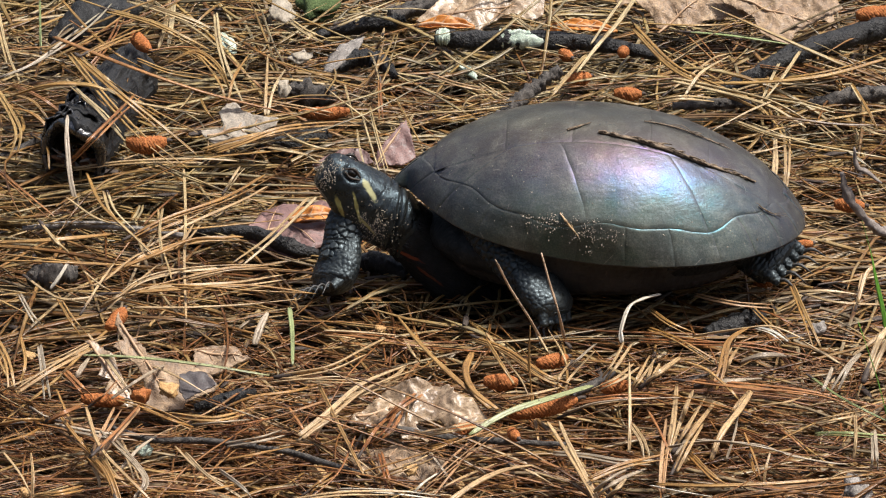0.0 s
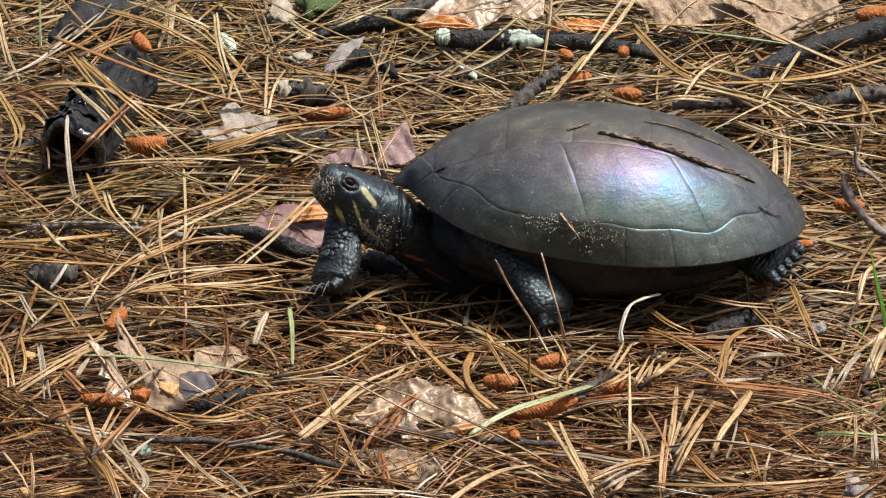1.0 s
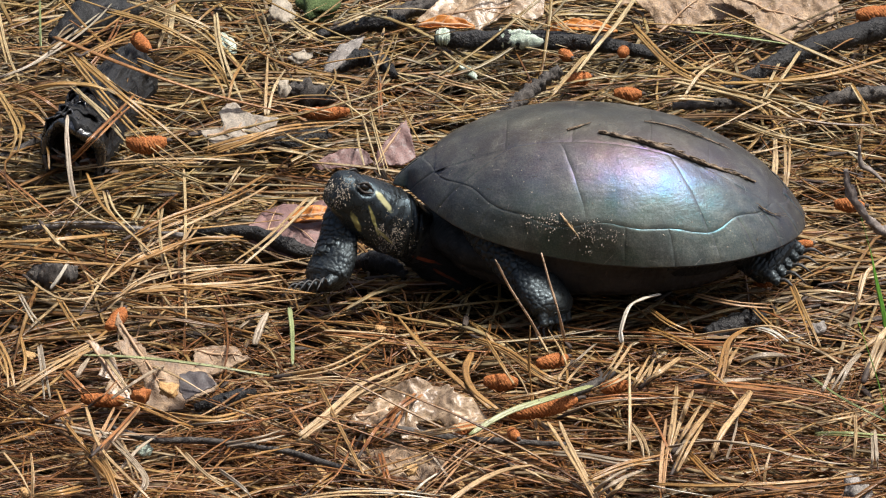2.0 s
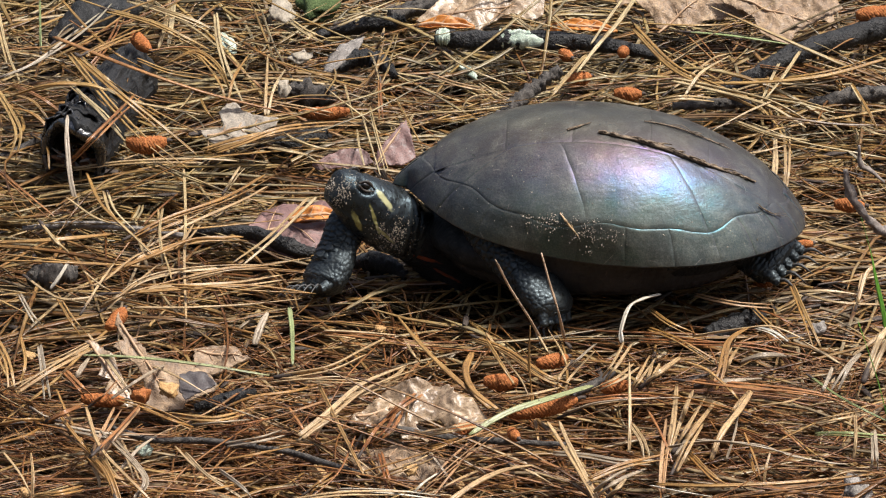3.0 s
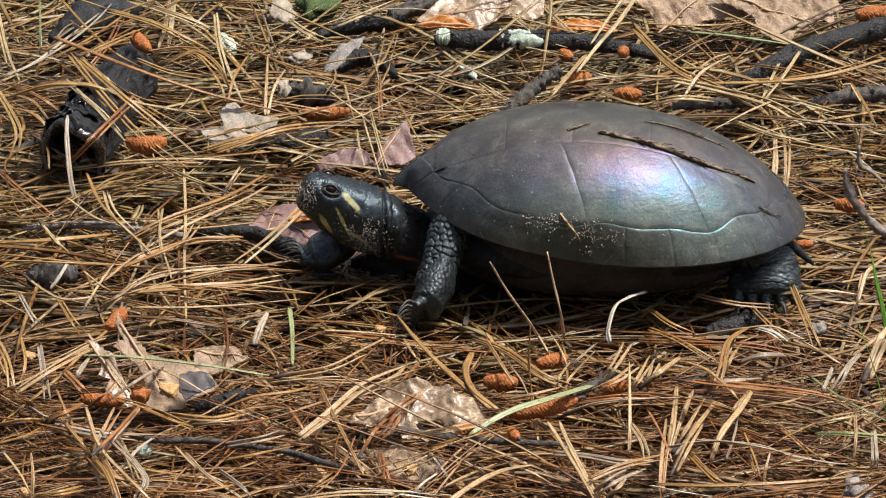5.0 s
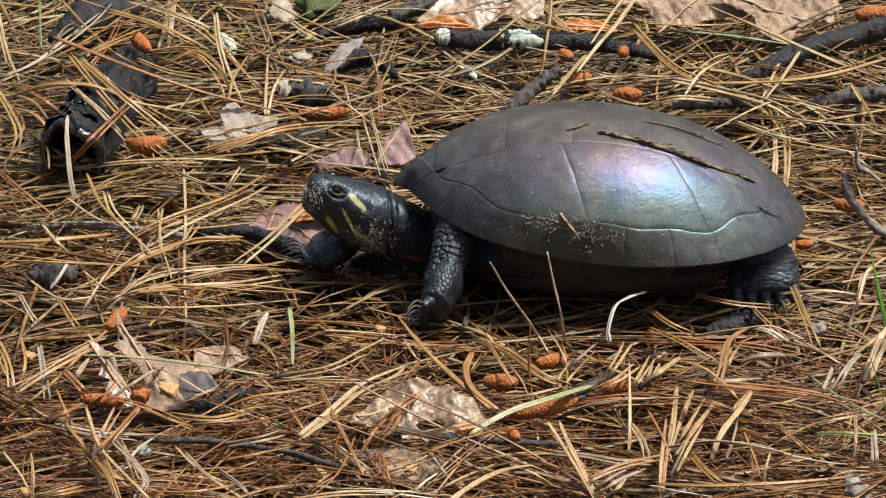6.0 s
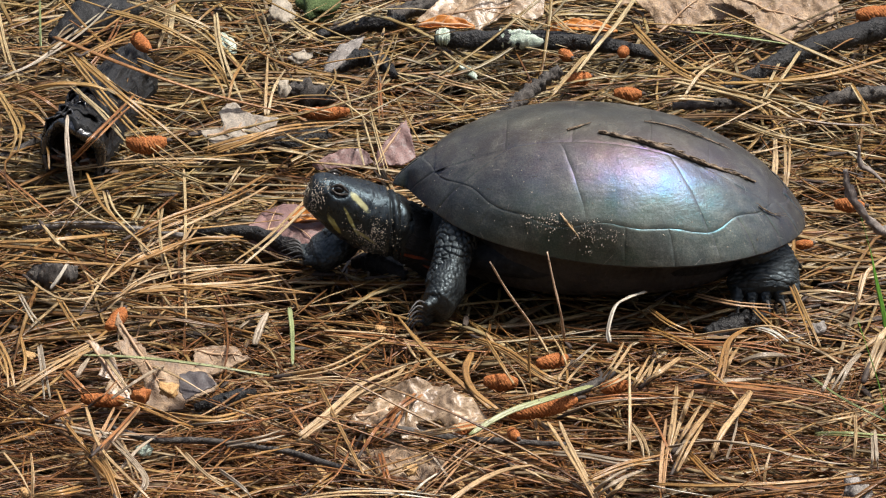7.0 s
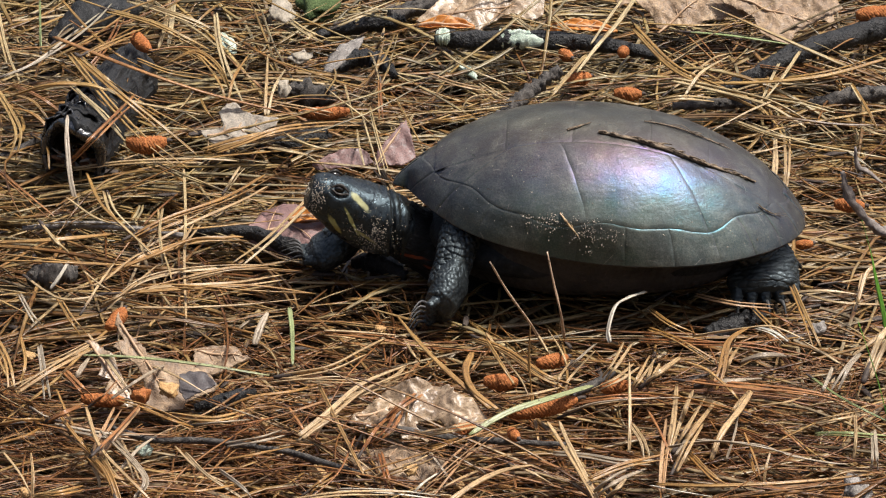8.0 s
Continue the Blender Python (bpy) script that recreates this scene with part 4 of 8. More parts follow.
# ---- things lying on the litter ----
def leaf(label, size, lobes, deep, curl, bend, mat, m, seed=0, name="oak_leaf", wave=0.06, crumple=0.05):
    """A dead lobed leaf with a midrib; size is length and width."""
    length, width = size
    bm = bmesh.new()
    nx, ny = 44, 12
    rng = random.Random(seed)
    ph = rng.uniform(0, 6)

    def lay(u, v):
        shape = math.sin(math.pi * min(max(u, 0.0), 1.0) ** 0.8) ** 0.6
        w = width / 2 * shape * (1 - deep + deep * (0.5 + 0.5 * math.cos(2 * math.pi * lobes * u + (0.6 if v > 0 else 0) + ph))) + 0.0006
        x, y = (u - 0.5) * length + 0.10 * abs(v) * w * 2, v * w
        z = curl * y * y / width + bend * (u - 0.5) ** 2 * length + wave * length * noise.noise(Vector((u * 3.1, v * 1.6, seed * 5.7))) \
            + 0.0007 * abs(math.sin(u * lobes * 6.3 + abs(v) * 2.5)) \
            + crumple * length * abs(noise.noise(Vector((u * 5.3, v * 2.7, seed * 2.1)))) + crumple * 0.3 * length * noise.noise(Vector((u * 13, v * 6, seed)))
        return Vector((x, y, z))
    grid = [[bm.verts.new(lay(i / nx, j / ny * 2 - 1)) for j in range(ny + 1)] for i in range(nx + 1)]
    for i in range(nx):
        for j in range(ny):
            bm.faces.new((grid[i][j], grid[i + 1][j], grid[i + 1][j + 1], grid[i][j + 1]))
    ob = new(name)
    tagged(ob, label, "leaf")
    ob.matrix_basis = m
    blade = part("blade", bm, mat, ob)
    so = blade.modifiers.new("thick", "SOLIDIFY")
    so.thickness = 0.00035
    part("midrib", tube_of([lay(u, 0) + Vector((0, 0, 0.0003)) for u in (0.0, 0.25, 0.5, 0.75, 0.97)], [0.0008, 0.0006, 0.0003], 16, 6), M_MIDRIB, ob, "pale midrib")
    for k in range(1, 5):
        for s in (-1, 1):
            u = k / 5.2
            part("vein", tube_of([lay(u, 0), lay(u + 0.06, s * 0.4), lay(u + 0.10, s * 0.85)], [0.00035, 0.00025, 0.00015], 8, 5), M_MIDRIB, ob)
    return ob


def catkin(place, length, radius, heading, pitch=0, mat=None, label="orange-brown spent pollen cone lying on needles", bow=0.1):
    bm = bmesh.new()
    n, sides = max(40, int(length / 0.00022)), 40
    rings = []
    for i in range(n):
        t = i / (n - 1)
        taper = (math.sin(math.pi * (0.05 + 0.93 * t)) ** 0.42) * (1 + 0.10 * noise.noise(Vector((t * 4, length * 700, 0))))
        ring = []
        for k in range(sides):
            a = 2 * math.pi * k / sides
            q = t * length / 0.00058 * math.pi
            scales = math.sqrt(abs(math.sin(5 * a + q / 2) * math.sin(5 * a - q / 2)))       # small scales in crossing spirals
            knob = 0.84 + 0.17 * scales + 0.14 * noise.noise(Vector((i * 0.25, k * 0.45, length * 900)))
            ring.append(bm.verts.new(((t - 0.5) * length, radius * taper * knob * math.cos(a) + bow * length * (t - 0.5) ** 2 * 4, radius * taper * knob * math.sin(a))))
        rings.append(ring)
    for i in range(n - 1):
        for k in range(sides):
            bm.faces.new((rings[i][k], rings[i][(k + 1) % sides], rings[i + 1][(k + 1) % sides], rings[i + 1][k]))
    bm.faces.new(rings[0])
    bm.faces.new(rings[-1])
    ob = new("pollen_cone")
    tagged(ob, label, "pollen cone", "spent pollen cones")
    ob.matrix_basis = pose(place[0], place[1], place[2], 0, pitch, heading)
    part("cone_body", bm, mat or M_CATKIN, ob)
    part("stalk", tube_of([(length * 0.48, bow * length, 0), (length * 0.55, bow * length, 0.0005), (length * 0.62, bow * length * 1.1, 0)], [0.0009, 0.0006], 6, 6), M_SHEATH, ob, "thin brown stalk")
    return ob


def twig(label, points, radii, mat, name="twig", knots=3, rough=0.35, seed=1, sides=12, n=30):
    o = Vector(points[0])
    ob = new(name)
    ob.location = o
    tagged(ob, label, "twig")
    pts = [Vector(p) - o for p in points]
    part("bark", tube_of(pts, radii, n, sides, 1, rough, seed), mat, ob)
    rng = random.Random(seed)
    path = spline(pts, 40)
    for _ in range(knots):
        i = rng.randrange(4, 36)
        r = np.interp(i / 39, np.linspace(0, 1, len(radii)), radii)
        d = Vector((rng.uniform(-1, 1), rng.uniform(-1, 0.2), rng.uniform(0.2, 1))).normalized()
        part("knot", tube_of([path[i], path[i] + d * r * 0.95, path[i] + d * r * 1.3], [r * 0.5, r * 0.35, r * 0.12], 6, 8, 1, 0.3, seed), mat, ob)
    return ob


def blade_of(points, width, n=22, flat=0.6, tip=0.3, seed=0):
    """A dry needle: flat below, two ridges with a groove above, a slow twist, a blunt end."""
    bm = bmesh.new()
    uv = bm.loops.layers.uv.new("UVMap")
    path = spline(points, n)
    section = ((1.0, 0.0), (0.86, 0.55), (0.5, 0.85), (0.12, 0.42), (-0.12, 0.42), (-0.5, 0.85), (-0.86, 0.55), (-1.0, 0.0), (-0.5, -0.35), (0.5, -0.35))
    rng = random.Random(seed)
    lean, twist, at = rng.uniform(-0.7, 0.7), rng.uniform(-1.1, 1.1), rng.uniform(0, 1.7)
    rings, run = [], 0.0
    for i, c in enumerate(path):
        f = i / (n - 1)
        tan = (path[min(i + 1, n - 1)] - path[max(i - 1, 0)]).normalized()
        side = tan.cross(Vector((0, 0, 1)))
        if side.length < 1e-3:
            side = tan.cross(Vector((0, 1, 0)))
        side = Matrix.Rotation(lean + twist * (f - 0.5), 3, tan) @ side.normalized()
        top = side.cross(tan)
        r = width / 2 * np.interp(f, [0, 0.08, 0.6, 0.94, 1], [0.7, 1, 0.95, 0.55 + tip * 0.4, tip]) * (1 + 0.22 * noise.noise(Vector((f * 7, seed * 3.7, 0))))
        run += (path[i] - path[i - 1]).length if i else 0
        rings.append(([bm.verts.new(c + side * u * r + top * h * r * flat * 1.2) for u, h in section], run))
    m = len(section)
    for (ra, ta), (rb, tb) in zip(rings, rings[1:]):
        for k in range(m):
            f = bm.faces.new((ra[k], ra[(k + 1) % m], rb[(k + 1) % m], rb[k]))
            v0, v1 = k * width / 8 + at, (k + 1) * width / 8 + at
            for loop, p in zip(f.loops, ((ta, v0), (ta, v1), (tb, v1), (tb, v0))):
                loop[uv].uv = p
    bm.faces.new(rings[0][0][::-1])
    bm.faces.new(rings[-1][0])
    return bm


straw_count = itertools.count(1)


def straw(label, points, width, mat, name="pine_needle", category="pine needle", sheath=False, taper=True, flat=0.6, lift=1, twin=False):
    pts = [Vector(p) + Vector((0, -0.007, 0.0031)) * lift for p in points]     # on top of the litter
    o = pts[0]
    pts = [p - o for p in pts]
    r, seed = width / 2, next(straw_count)
    ob = thing(name, blade_of(pts, width, 22, flat, 0.3 if taper else 0.75, seed), mat, label, category, m=Matrix.Translation(o))
    if twin:        # its fellow of the same bundle
        off = (pts[-1] - pts[0]).cross(Vector((0, 0, 1))).normalized() * width
        k = len(pts)
        part("second_needle", blade_of([p + off * (0.8 + 2.2 * (i / k) ** 2) + Vector((0, 0, -0.0006)) for i, p in enumerate(pts)][:k if k < 4 else k - seed % 2], width * 0.9, 20, flat, 0.3, seed + 400), mat, ob)
    if sheath:
        d = (pts[1] - pts[0]).normalized()
        part("sheath", tube_of([-d * 0.003, d * 0.002, d * 0.006], [r * 0.8, r * 1.05, r * 0.8], 8, 8, 0.8, 0.35, seed), M_SHEATH, ob, "dark papery sheath")
    return ob


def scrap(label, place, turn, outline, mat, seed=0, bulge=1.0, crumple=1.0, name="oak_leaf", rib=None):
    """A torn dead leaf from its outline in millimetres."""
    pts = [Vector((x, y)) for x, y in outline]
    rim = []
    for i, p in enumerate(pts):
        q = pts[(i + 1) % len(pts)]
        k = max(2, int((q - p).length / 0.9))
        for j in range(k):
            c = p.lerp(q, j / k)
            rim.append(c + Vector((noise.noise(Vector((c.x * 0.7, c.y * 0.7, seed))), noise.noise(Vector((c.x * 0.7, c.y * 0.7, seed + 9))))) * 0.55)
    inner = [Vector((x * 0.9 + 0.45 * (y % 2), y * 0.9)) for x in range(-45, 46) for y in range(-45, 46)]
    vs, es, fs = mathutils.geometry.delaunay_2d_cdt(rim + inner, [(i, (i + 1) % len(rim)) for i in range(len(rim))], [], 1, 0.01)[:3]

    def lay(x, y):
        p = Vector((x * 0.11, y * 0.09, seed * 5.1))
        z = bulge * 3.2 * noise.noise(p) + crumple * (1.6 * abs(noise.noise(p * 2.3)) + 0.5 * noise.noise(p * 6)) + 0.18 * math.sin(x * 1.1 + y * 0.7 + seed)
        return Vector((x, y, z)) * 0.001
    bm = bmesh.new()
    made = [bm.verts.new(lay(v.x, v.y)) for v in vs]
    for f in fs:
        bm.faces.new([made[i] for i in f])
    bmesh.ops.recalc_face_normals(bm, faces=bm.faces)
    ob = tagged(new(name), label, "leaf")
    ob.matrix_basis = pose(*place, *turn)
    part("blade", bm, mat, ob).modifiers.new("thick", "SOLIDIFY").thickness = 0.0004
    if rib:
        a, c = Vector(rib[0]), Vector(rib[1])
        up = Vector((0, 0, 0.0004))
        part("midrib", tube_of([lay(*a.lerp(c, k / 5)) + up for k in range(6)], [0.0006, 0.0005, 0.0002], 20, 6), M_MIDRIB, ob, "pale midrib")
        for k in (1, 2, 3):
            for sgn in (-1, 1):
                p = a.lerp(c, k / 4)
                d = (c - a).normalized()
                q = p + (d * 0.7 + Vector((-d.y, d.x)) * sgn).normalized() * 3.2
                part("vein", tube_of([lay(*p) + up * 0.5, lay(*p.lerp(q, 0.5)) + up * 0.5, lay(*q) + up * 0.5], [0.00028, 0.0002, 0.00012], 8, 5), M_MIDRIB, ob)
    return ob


# ---- bark, sticks, twigs ----
def curled_bark():
    """A charred, layered roll of bark, its hollow end towards the litter in front."""
    ob = tagged(new("curled_bark"), "curled piece of charred black bark with hollow end among needles", "bark")
    ob.matrix_basis = pose(*(-0.1415, 0.1019, 0.0090), -4, 0, -9)

    def skin(f, deg, layer):
        y = -0.036 + 0.105 * f
        a = radians(deg)
        w = 1 - 0.14 * f + 0.10 * noise.noise(Vector((y * 50, math.cos(a) * 2, math.sin(a) * 2)))
        ridge = 1 - abs(noise.noise(Vector((y * 26, deg * 0.055, 7 + layer)))) * 2            # long split ridges
        plates = noise.cell(Vector((y * 55 + 2 * noise.noise(Vector((y * 30, deg * 0.03, 1))), deg * 0.03, layer)))
        w += 0.07 * ridge + 0.07 * plates + 0.03 * noise.noise(Vector((y * 300, deg * 0.2, 3)))
        beak = math.exp(-((deg - 62) / 40) ** 2) * max(0, 1 - f * 5)
        w += 0.16 * beak
        lip = -0.013 * beak + 0.003 * noise.noise(Vector((deg * 0.065, 3, 1))) * max(0, 1 - f * 6)
        return a, w, y + lip, -0.003 * f * f

    bm = bmesh.new()
    nx, na = 90, 90
    outer, inner = [], []
    for i in range(nx + 1):
        f = (i / nx) ** 1.3
        ro, ri = [], []
        for k in range(na + 1):
            a, w, y, drop = skin(f, -35 + 250 * k / na, 0)
            ro.append(bm.verts.new((0.0122 * w * math.cos(a) + 0.0012, y, 0.0160 * w * math.sin(a) + drop)))
            ri.append(bm.verts.new((0.0096 * (0.6 + 0.4 * w) * math.cos(a) + 0.0012, y, 0.0132 * (0.6 + 0.4 * w) * math.sin(a) + drop)))
        outer.append(ro)
        inner.append(ri)
    for i in range(nx):
        for k in range(na):
            bm.faces.new((outer[i][k], outer[i + 1][k], outer[i + 1][k + 1], outer[i][k + 1]))
            bm.faces.new((inner[i][k], inner[i][k + 1], inner[i + 1][k + 1], inner[i + 1][k]))
    for k in range(na):
        bm.faces.new((outer[0][k], outer[0][k + 1], inner[0][k + 1], inner[0][k]))
        bm.faces.new((outer[-1][k], inner[-1][k], inner[-1][k + 1], outer[-1][k + 1]))
    part("bark_shell", bm, M_BARK, ob)
    # peeling layers, one behind the other, over the mouth
    for j, (start, d0, d1, out) in enumerate(((0.02, 70, 205, 1.03), (0.07, 20, 190, 1.05), (0.15, 60, 210, 1.05), (0.25, -10, 150, 1.04), (0.38, 40, 190, 1.05))):
        bm = bmesh.new()
        rows = []
        for i in range(22):
            f = start + 0.13 * i / 21
            row = []
            for k in range(48):
                deg = d0 + (d1 - d0) * k / 47
                ragged = 0.02 * noise.noise(Vector((k * 0.35, j * 3.0, 0.5)))
                a, w, y, drop = skin(f + ragged * (i < 3), deg, j + 1)
                lift = out + 0.10 * max(0, 1 - i / 6) * (0.5 + noise.noise(Vector((k * 0.2, j, 4)))) - 0.16 * (i / 21) ** 2
                row.append(bm.verts.new((0.0124 * w * lift * math.cos(a) + 0.0012, y, 0.0162 * w * lift * math.sin(a) + drop)))
            rows.append(row)
        for r0, r1 in zip(rows, rows[1:]):
            for k in range(47):
                bm.faces.new((r0[k], r1[k], r1[k + 1], r0[k + 1]))
        part("bark_layer", bm, M_BARK if j % 2 else M_BARK_LIP, ob).modifiers.new("thick", "SOLIDIFY").thickness = 0.0007
    arch = [(0.0114 * math.cos(radians(d)) * (1 + 0.10 * math.exp(-((d - 55) / 40) ** 2)) + 0.0012, -0.037 - 0.010 * math.exp(-((d - 60) / 36) ** 2), 0.0148 * math.sin(radians(d))) for d in range(210, -31, -20)]
    part("lip", tube_of(arch, [0.0012, 0.0020, 0.0022, 0.0036, 0.0028, 0.0014], 80, 14, 0.7, 0.3, 4), M_BARK_LIP, ob, "glossy worn lip of the bark, lightened for its highlight")
    part("lip_fold", tube_of([(x * 0.86 + 0.0002, y + 0.003, z * 0.84) for x, y, z in arch[1:-1]], [0.0010, 0.0018, 0.0014, 0.0012], 60, 10, 0.8, 0.7, 6), M_BARK, ob)
    rng = random.Random(8)
    for k in range(13):
        x = -0.0080 + 0.0013 * k
        part("splinter", tube_of([(x, -0.030, -0.008), (x + rng.uniform(-0.003, 0.003), -0.033, -0.003), (x + rng.uniform(-0.004, 0.004), -0.035, rng.uniform(-0.004, 0.005))],
                                 [0.0020, 0.0016, 0.0005], 10, 6, 0.6, 0.8, k), (M_ROT, M_ROT, M_TWIG_GREY)[k % 3], ob, "brown rotten splinter")
    return ob


curled_bark()
twig("dark slab of rotten bark under needles", [(-0.1643, 0.2116, 0.0000), (-0.1516, 0.2211, 0.0060), (-0.1373, 0.2420, 0.0040), (-0.1300, 0.2616, 0.0000)], [0.004, 0.0085, 0.0075, 0.003], M_BARK, "bark_slab", 2, 0.4, 51, 16)
twig("black burnt stick lying on needles behind the turtle", [(0.1938, 0.2070, 0.0120), (0.1690, 0.1928, 0.0110), (0.1443, 0.1750, 0.0100), (0.1271, 0.1613, 0.0060), (0.1082, 0.1551, 0.0000)], [0.0047, 0.0045, 0.0040, 0.0030, 0.0018], M_CHAR, "charred_stick", 3, 0.35, 5, 16, 40)
twig("thin scaly twig sticking up behind the shell", [(0.0196, 0.1139, 0.0040), (0.0277, 0.1234, 0.0080), (0.0382, 0.1342, 0.0130), (0.0479, 0.1390, 0.0180)], [0.0023, 0.0028, 0.0027, 0.0022], M_TWIG, "scaly_twig", 9, 0.75, 7, 14, 40)
# added black piece filling in for shadowed holes between the needles
twig("black chip standing in for dark shadow under the needles", [(-0.0437, 0.1774, 0.0030), (-0.0362, 0.1837, 0.0050), (-0.0268, 0.1812, 0.0050), (-0.0196, 0.1687, 0.0030)], [0.0016, 0.0036, 0.0034, 0.0016], M_CHAR, "bark_chip", 3, 0.6, 33, 14)
stick = twig("dark fallen twig with a crust of pale lichen", [(-0.0028, 0.1916, 0.0110), (0.0179, 0.1865, 0.0120), (0.0391, 0.1865, 0.0120), (0.0649, 0.1852, 0.0110), (0.0896, 0.1826, 0.0070)], [0.0038, 0.0042, 0.0040, 0.0034, 0.0024], M_CHAR, "lichen_twig", 3, 0.3, 9, 14, 40)
for a, b, r in ((0.235, 0.50, 0.0043), (0.0, 0.07, 0.0038)):
    p0, p1 = Vector((-0.0028, 0.1916, 0.0110)), Vector((0.0649, 0.1852, 0.0110))
    d = p1 - p0
    part("lichen_crust", tube_of([d * a * 1.35 + Vector((0, -0.0020, 0.0014)), d * (a + b) / 2 * 1.35 + Vector((0, -0.0022, 0.0016)), d * b * 1.35 + Vector((0, -0.0020, 0.0012))], [r * 0.6, r, r * 1.02, r * 0.95, r * 0.5], 30, 16, 0.9, 0.28, 4), M_LICHEN, stick, "pale green lichen crust")
twig("dark knobbly twig at the back of the litter", [(-0.0535, 0.2182, 0.0020), (-0.0369, 0.2222, 0.0040), (-0.0201, 0.2262, 0.0050), (-0.0173, 0.2276, 0.0060)], [0.0018, 0.0026, 0.0030, 0.0018], M_CHAR, "scaly_twig", 9, 0.8, 12)
twig("dark knobbly twig at the back of the litter", [(-0.0226, 0.2354, 0.0040), (-0.0106, 0.2421, 0.0050), (0.0039, 0.2528, 0.0060)], [0.0028, 0.0034, 0.0030], M_TWIG, "scaly_twig", 7, 0.5, 13)
twig("glossy black burnt bark under the neck of the turtle", [(-0.0340, -0.0130, 0.0000), (-0.0270, -0.0175, 0.0025), (-0.0205, -0.0230, 0.0030), (-0.0140, -0.0275, 0.0010)], [0.0020, 0.0040, 0.0038, 0.0018], M_BARK, "burnt_bark", 3, 0.4, 18)
twig("black burnt twig lying ahead of the turtle", [(-0.0992, 0.0156, 0.0000), (-0.0836, 0.0099, 0.0030), (-0.0715, 0.0054, 0.0040), (-0.0571, -0.0040, 0.0020), (-0.0486, -0.0014, -0.0020)], [0.0014, 0.0025, 0.0028, 0.0034, 0.0024], M_CHAR, "burnt_twig", 5, 0.45, 15)
twig("grey lichen-flecked twig in the needles", [(-0.0653, -0.1862, 0.0070), (-0.0523, -0.1927, 0.0080), (-0.0382, -0.2024, 0.0080), (-0.0268, -0.2055, 0.0060)], [0.0009, 0.0011, 0.0011, 0.0009], M_TWIG, "grey_twig", 5, 0.45, 17)
twig("grey weathered twig in the needles", [(-0.1192, -0.1669, 0.0060), (-0.1024, -0.1799, 0.0070), (-0.0845, -0.1808, 0.0070), (-0.0655, -0.1832, 0.0060)], [0.0009, 0.0011, 0.0012, 0.0010], M_TWIG, "grey_twig", 4, 0.4, 18)
twig("dark thin twig in the needles", [(-0.0167, -0.1778, 0.0100), (0.0012, -0.1842, 0.0100), (0.0230, -0.1857, 0.0090), (0.0430, -0.1839, 0.0070)], [0.0014, 0.0013, 0.0011, 0.0008], M_TWIG, "twig", 4, 0.35, 19)
twig("dark twig half buried in needles", [(0.0458, -0.1370, 0.0040), (0.0540, -0.1316, 0.0050), (0.0616, -0.1191, 0.0040)], [0.0016, 0.0018, 0.0012], M_TWIG, "twig", 3, 0.4, 20)
twig("grey twig half buried in needles", [(-0.1628, 0.0194, 0.0000), (-0.1452, 0.0186, 0.0020), (-0.1252, 0.0142, 0.0030), (-0.0989, 0.0101, 0.0010)], [0.0010, 0.0014, 0.0015, 0.0010], M_TWIG_GREY, "grey_twig", 3, 0.35, 21)
twig("dark thin twig crossing the litter", [(-0.1758, 0.0753, 0.0060), (-0.1672, 0.0809, 0.0080), (-0.1587, 0.0889, 0.0100)], [0.0016, 0.0017, 0.0011], M_TWIG, "twig", 3, 0.35, 22)
twig("dark twig among needles behind the shell", [(0.0936, 0.1367, 0.0030), (0.1121, 0.1367, 0.0040), (0.1262, 0.1416, 0.0020)], [0.0016, 0.0024, 0.0014], M_TWIG, "twig", 4, 0.5, 23)
twig("dark bark sliver among needles", [(0.1493, 0.1410, 0.0020), (0.1656, 0.1440, 0.0040), (0.1873, 0.1538, 0.0030)], [0.0018, 0.0034, 0.0028], M_TWIG, "bark_sliver", 4, 0.5, 24)
twig("black lump of charred wood beside the hind foot", [(0.0970, -0.0755, -0.0010), (0.1045, -0.0730, 0.0000), (0.1135, -0.0670, 0.0010), (0.1195, -0.0610, 0.0005)], [0.0026, 0.0042, 0.0038, 0.0018], M_CHAR, "dark_lump", 2, 0.3, 25, 14)
# this one takes the place of a flat shadow by the torn leaf
twig("black lump standing in for a flat shadow in the needles", [(-0.0889, -0.1399, 0.0000), (-0.0808, -0.1394, 0.0020), (-0.0729, -0.1338, 0.0020), (-0.0681, -0.1268, 0.0000)], [0.0014, 0.0025, 0.0026, 0.0013], M_CHAR, "dark_lump", 1, 0.25, 26, 14)
twig("grey-black bark chip in the needles", [(-0.1571, -0.0268, 0.0000), (-0.1484, -0.0282, 0.0020), (-0.1390, -0.0249, 0.0010)], [0.0025, 0.0050, 0.0025], M_TWIG, "bark_chip", 2, 0.6, 27)
twig("dark stone-like cone fragment with worn top", [(-0.0636, 0.1526, 0.0020), (-0.0553, 0.1452, 0.0050), (-0.0450, 0.1501, 0.0020)], [0.0030, 0.0058, 0.0030], M_TWIG, "cone_fragment", 5, 0.6, 28, 14)
twig("black bark chip with a tuft of lichen", [(-0.0783, 0.1046, -0.0020), (-0.0645, 0.1022, 0.0010), (-0.0533, 0.1069, 0.0010), (-0.0466, 0.1152, 0.0000)], [0.0022, 0.0046, 0.0050, 0.0024], M_CHAR, "bark_chip", 3, 0.6, 29, 14)

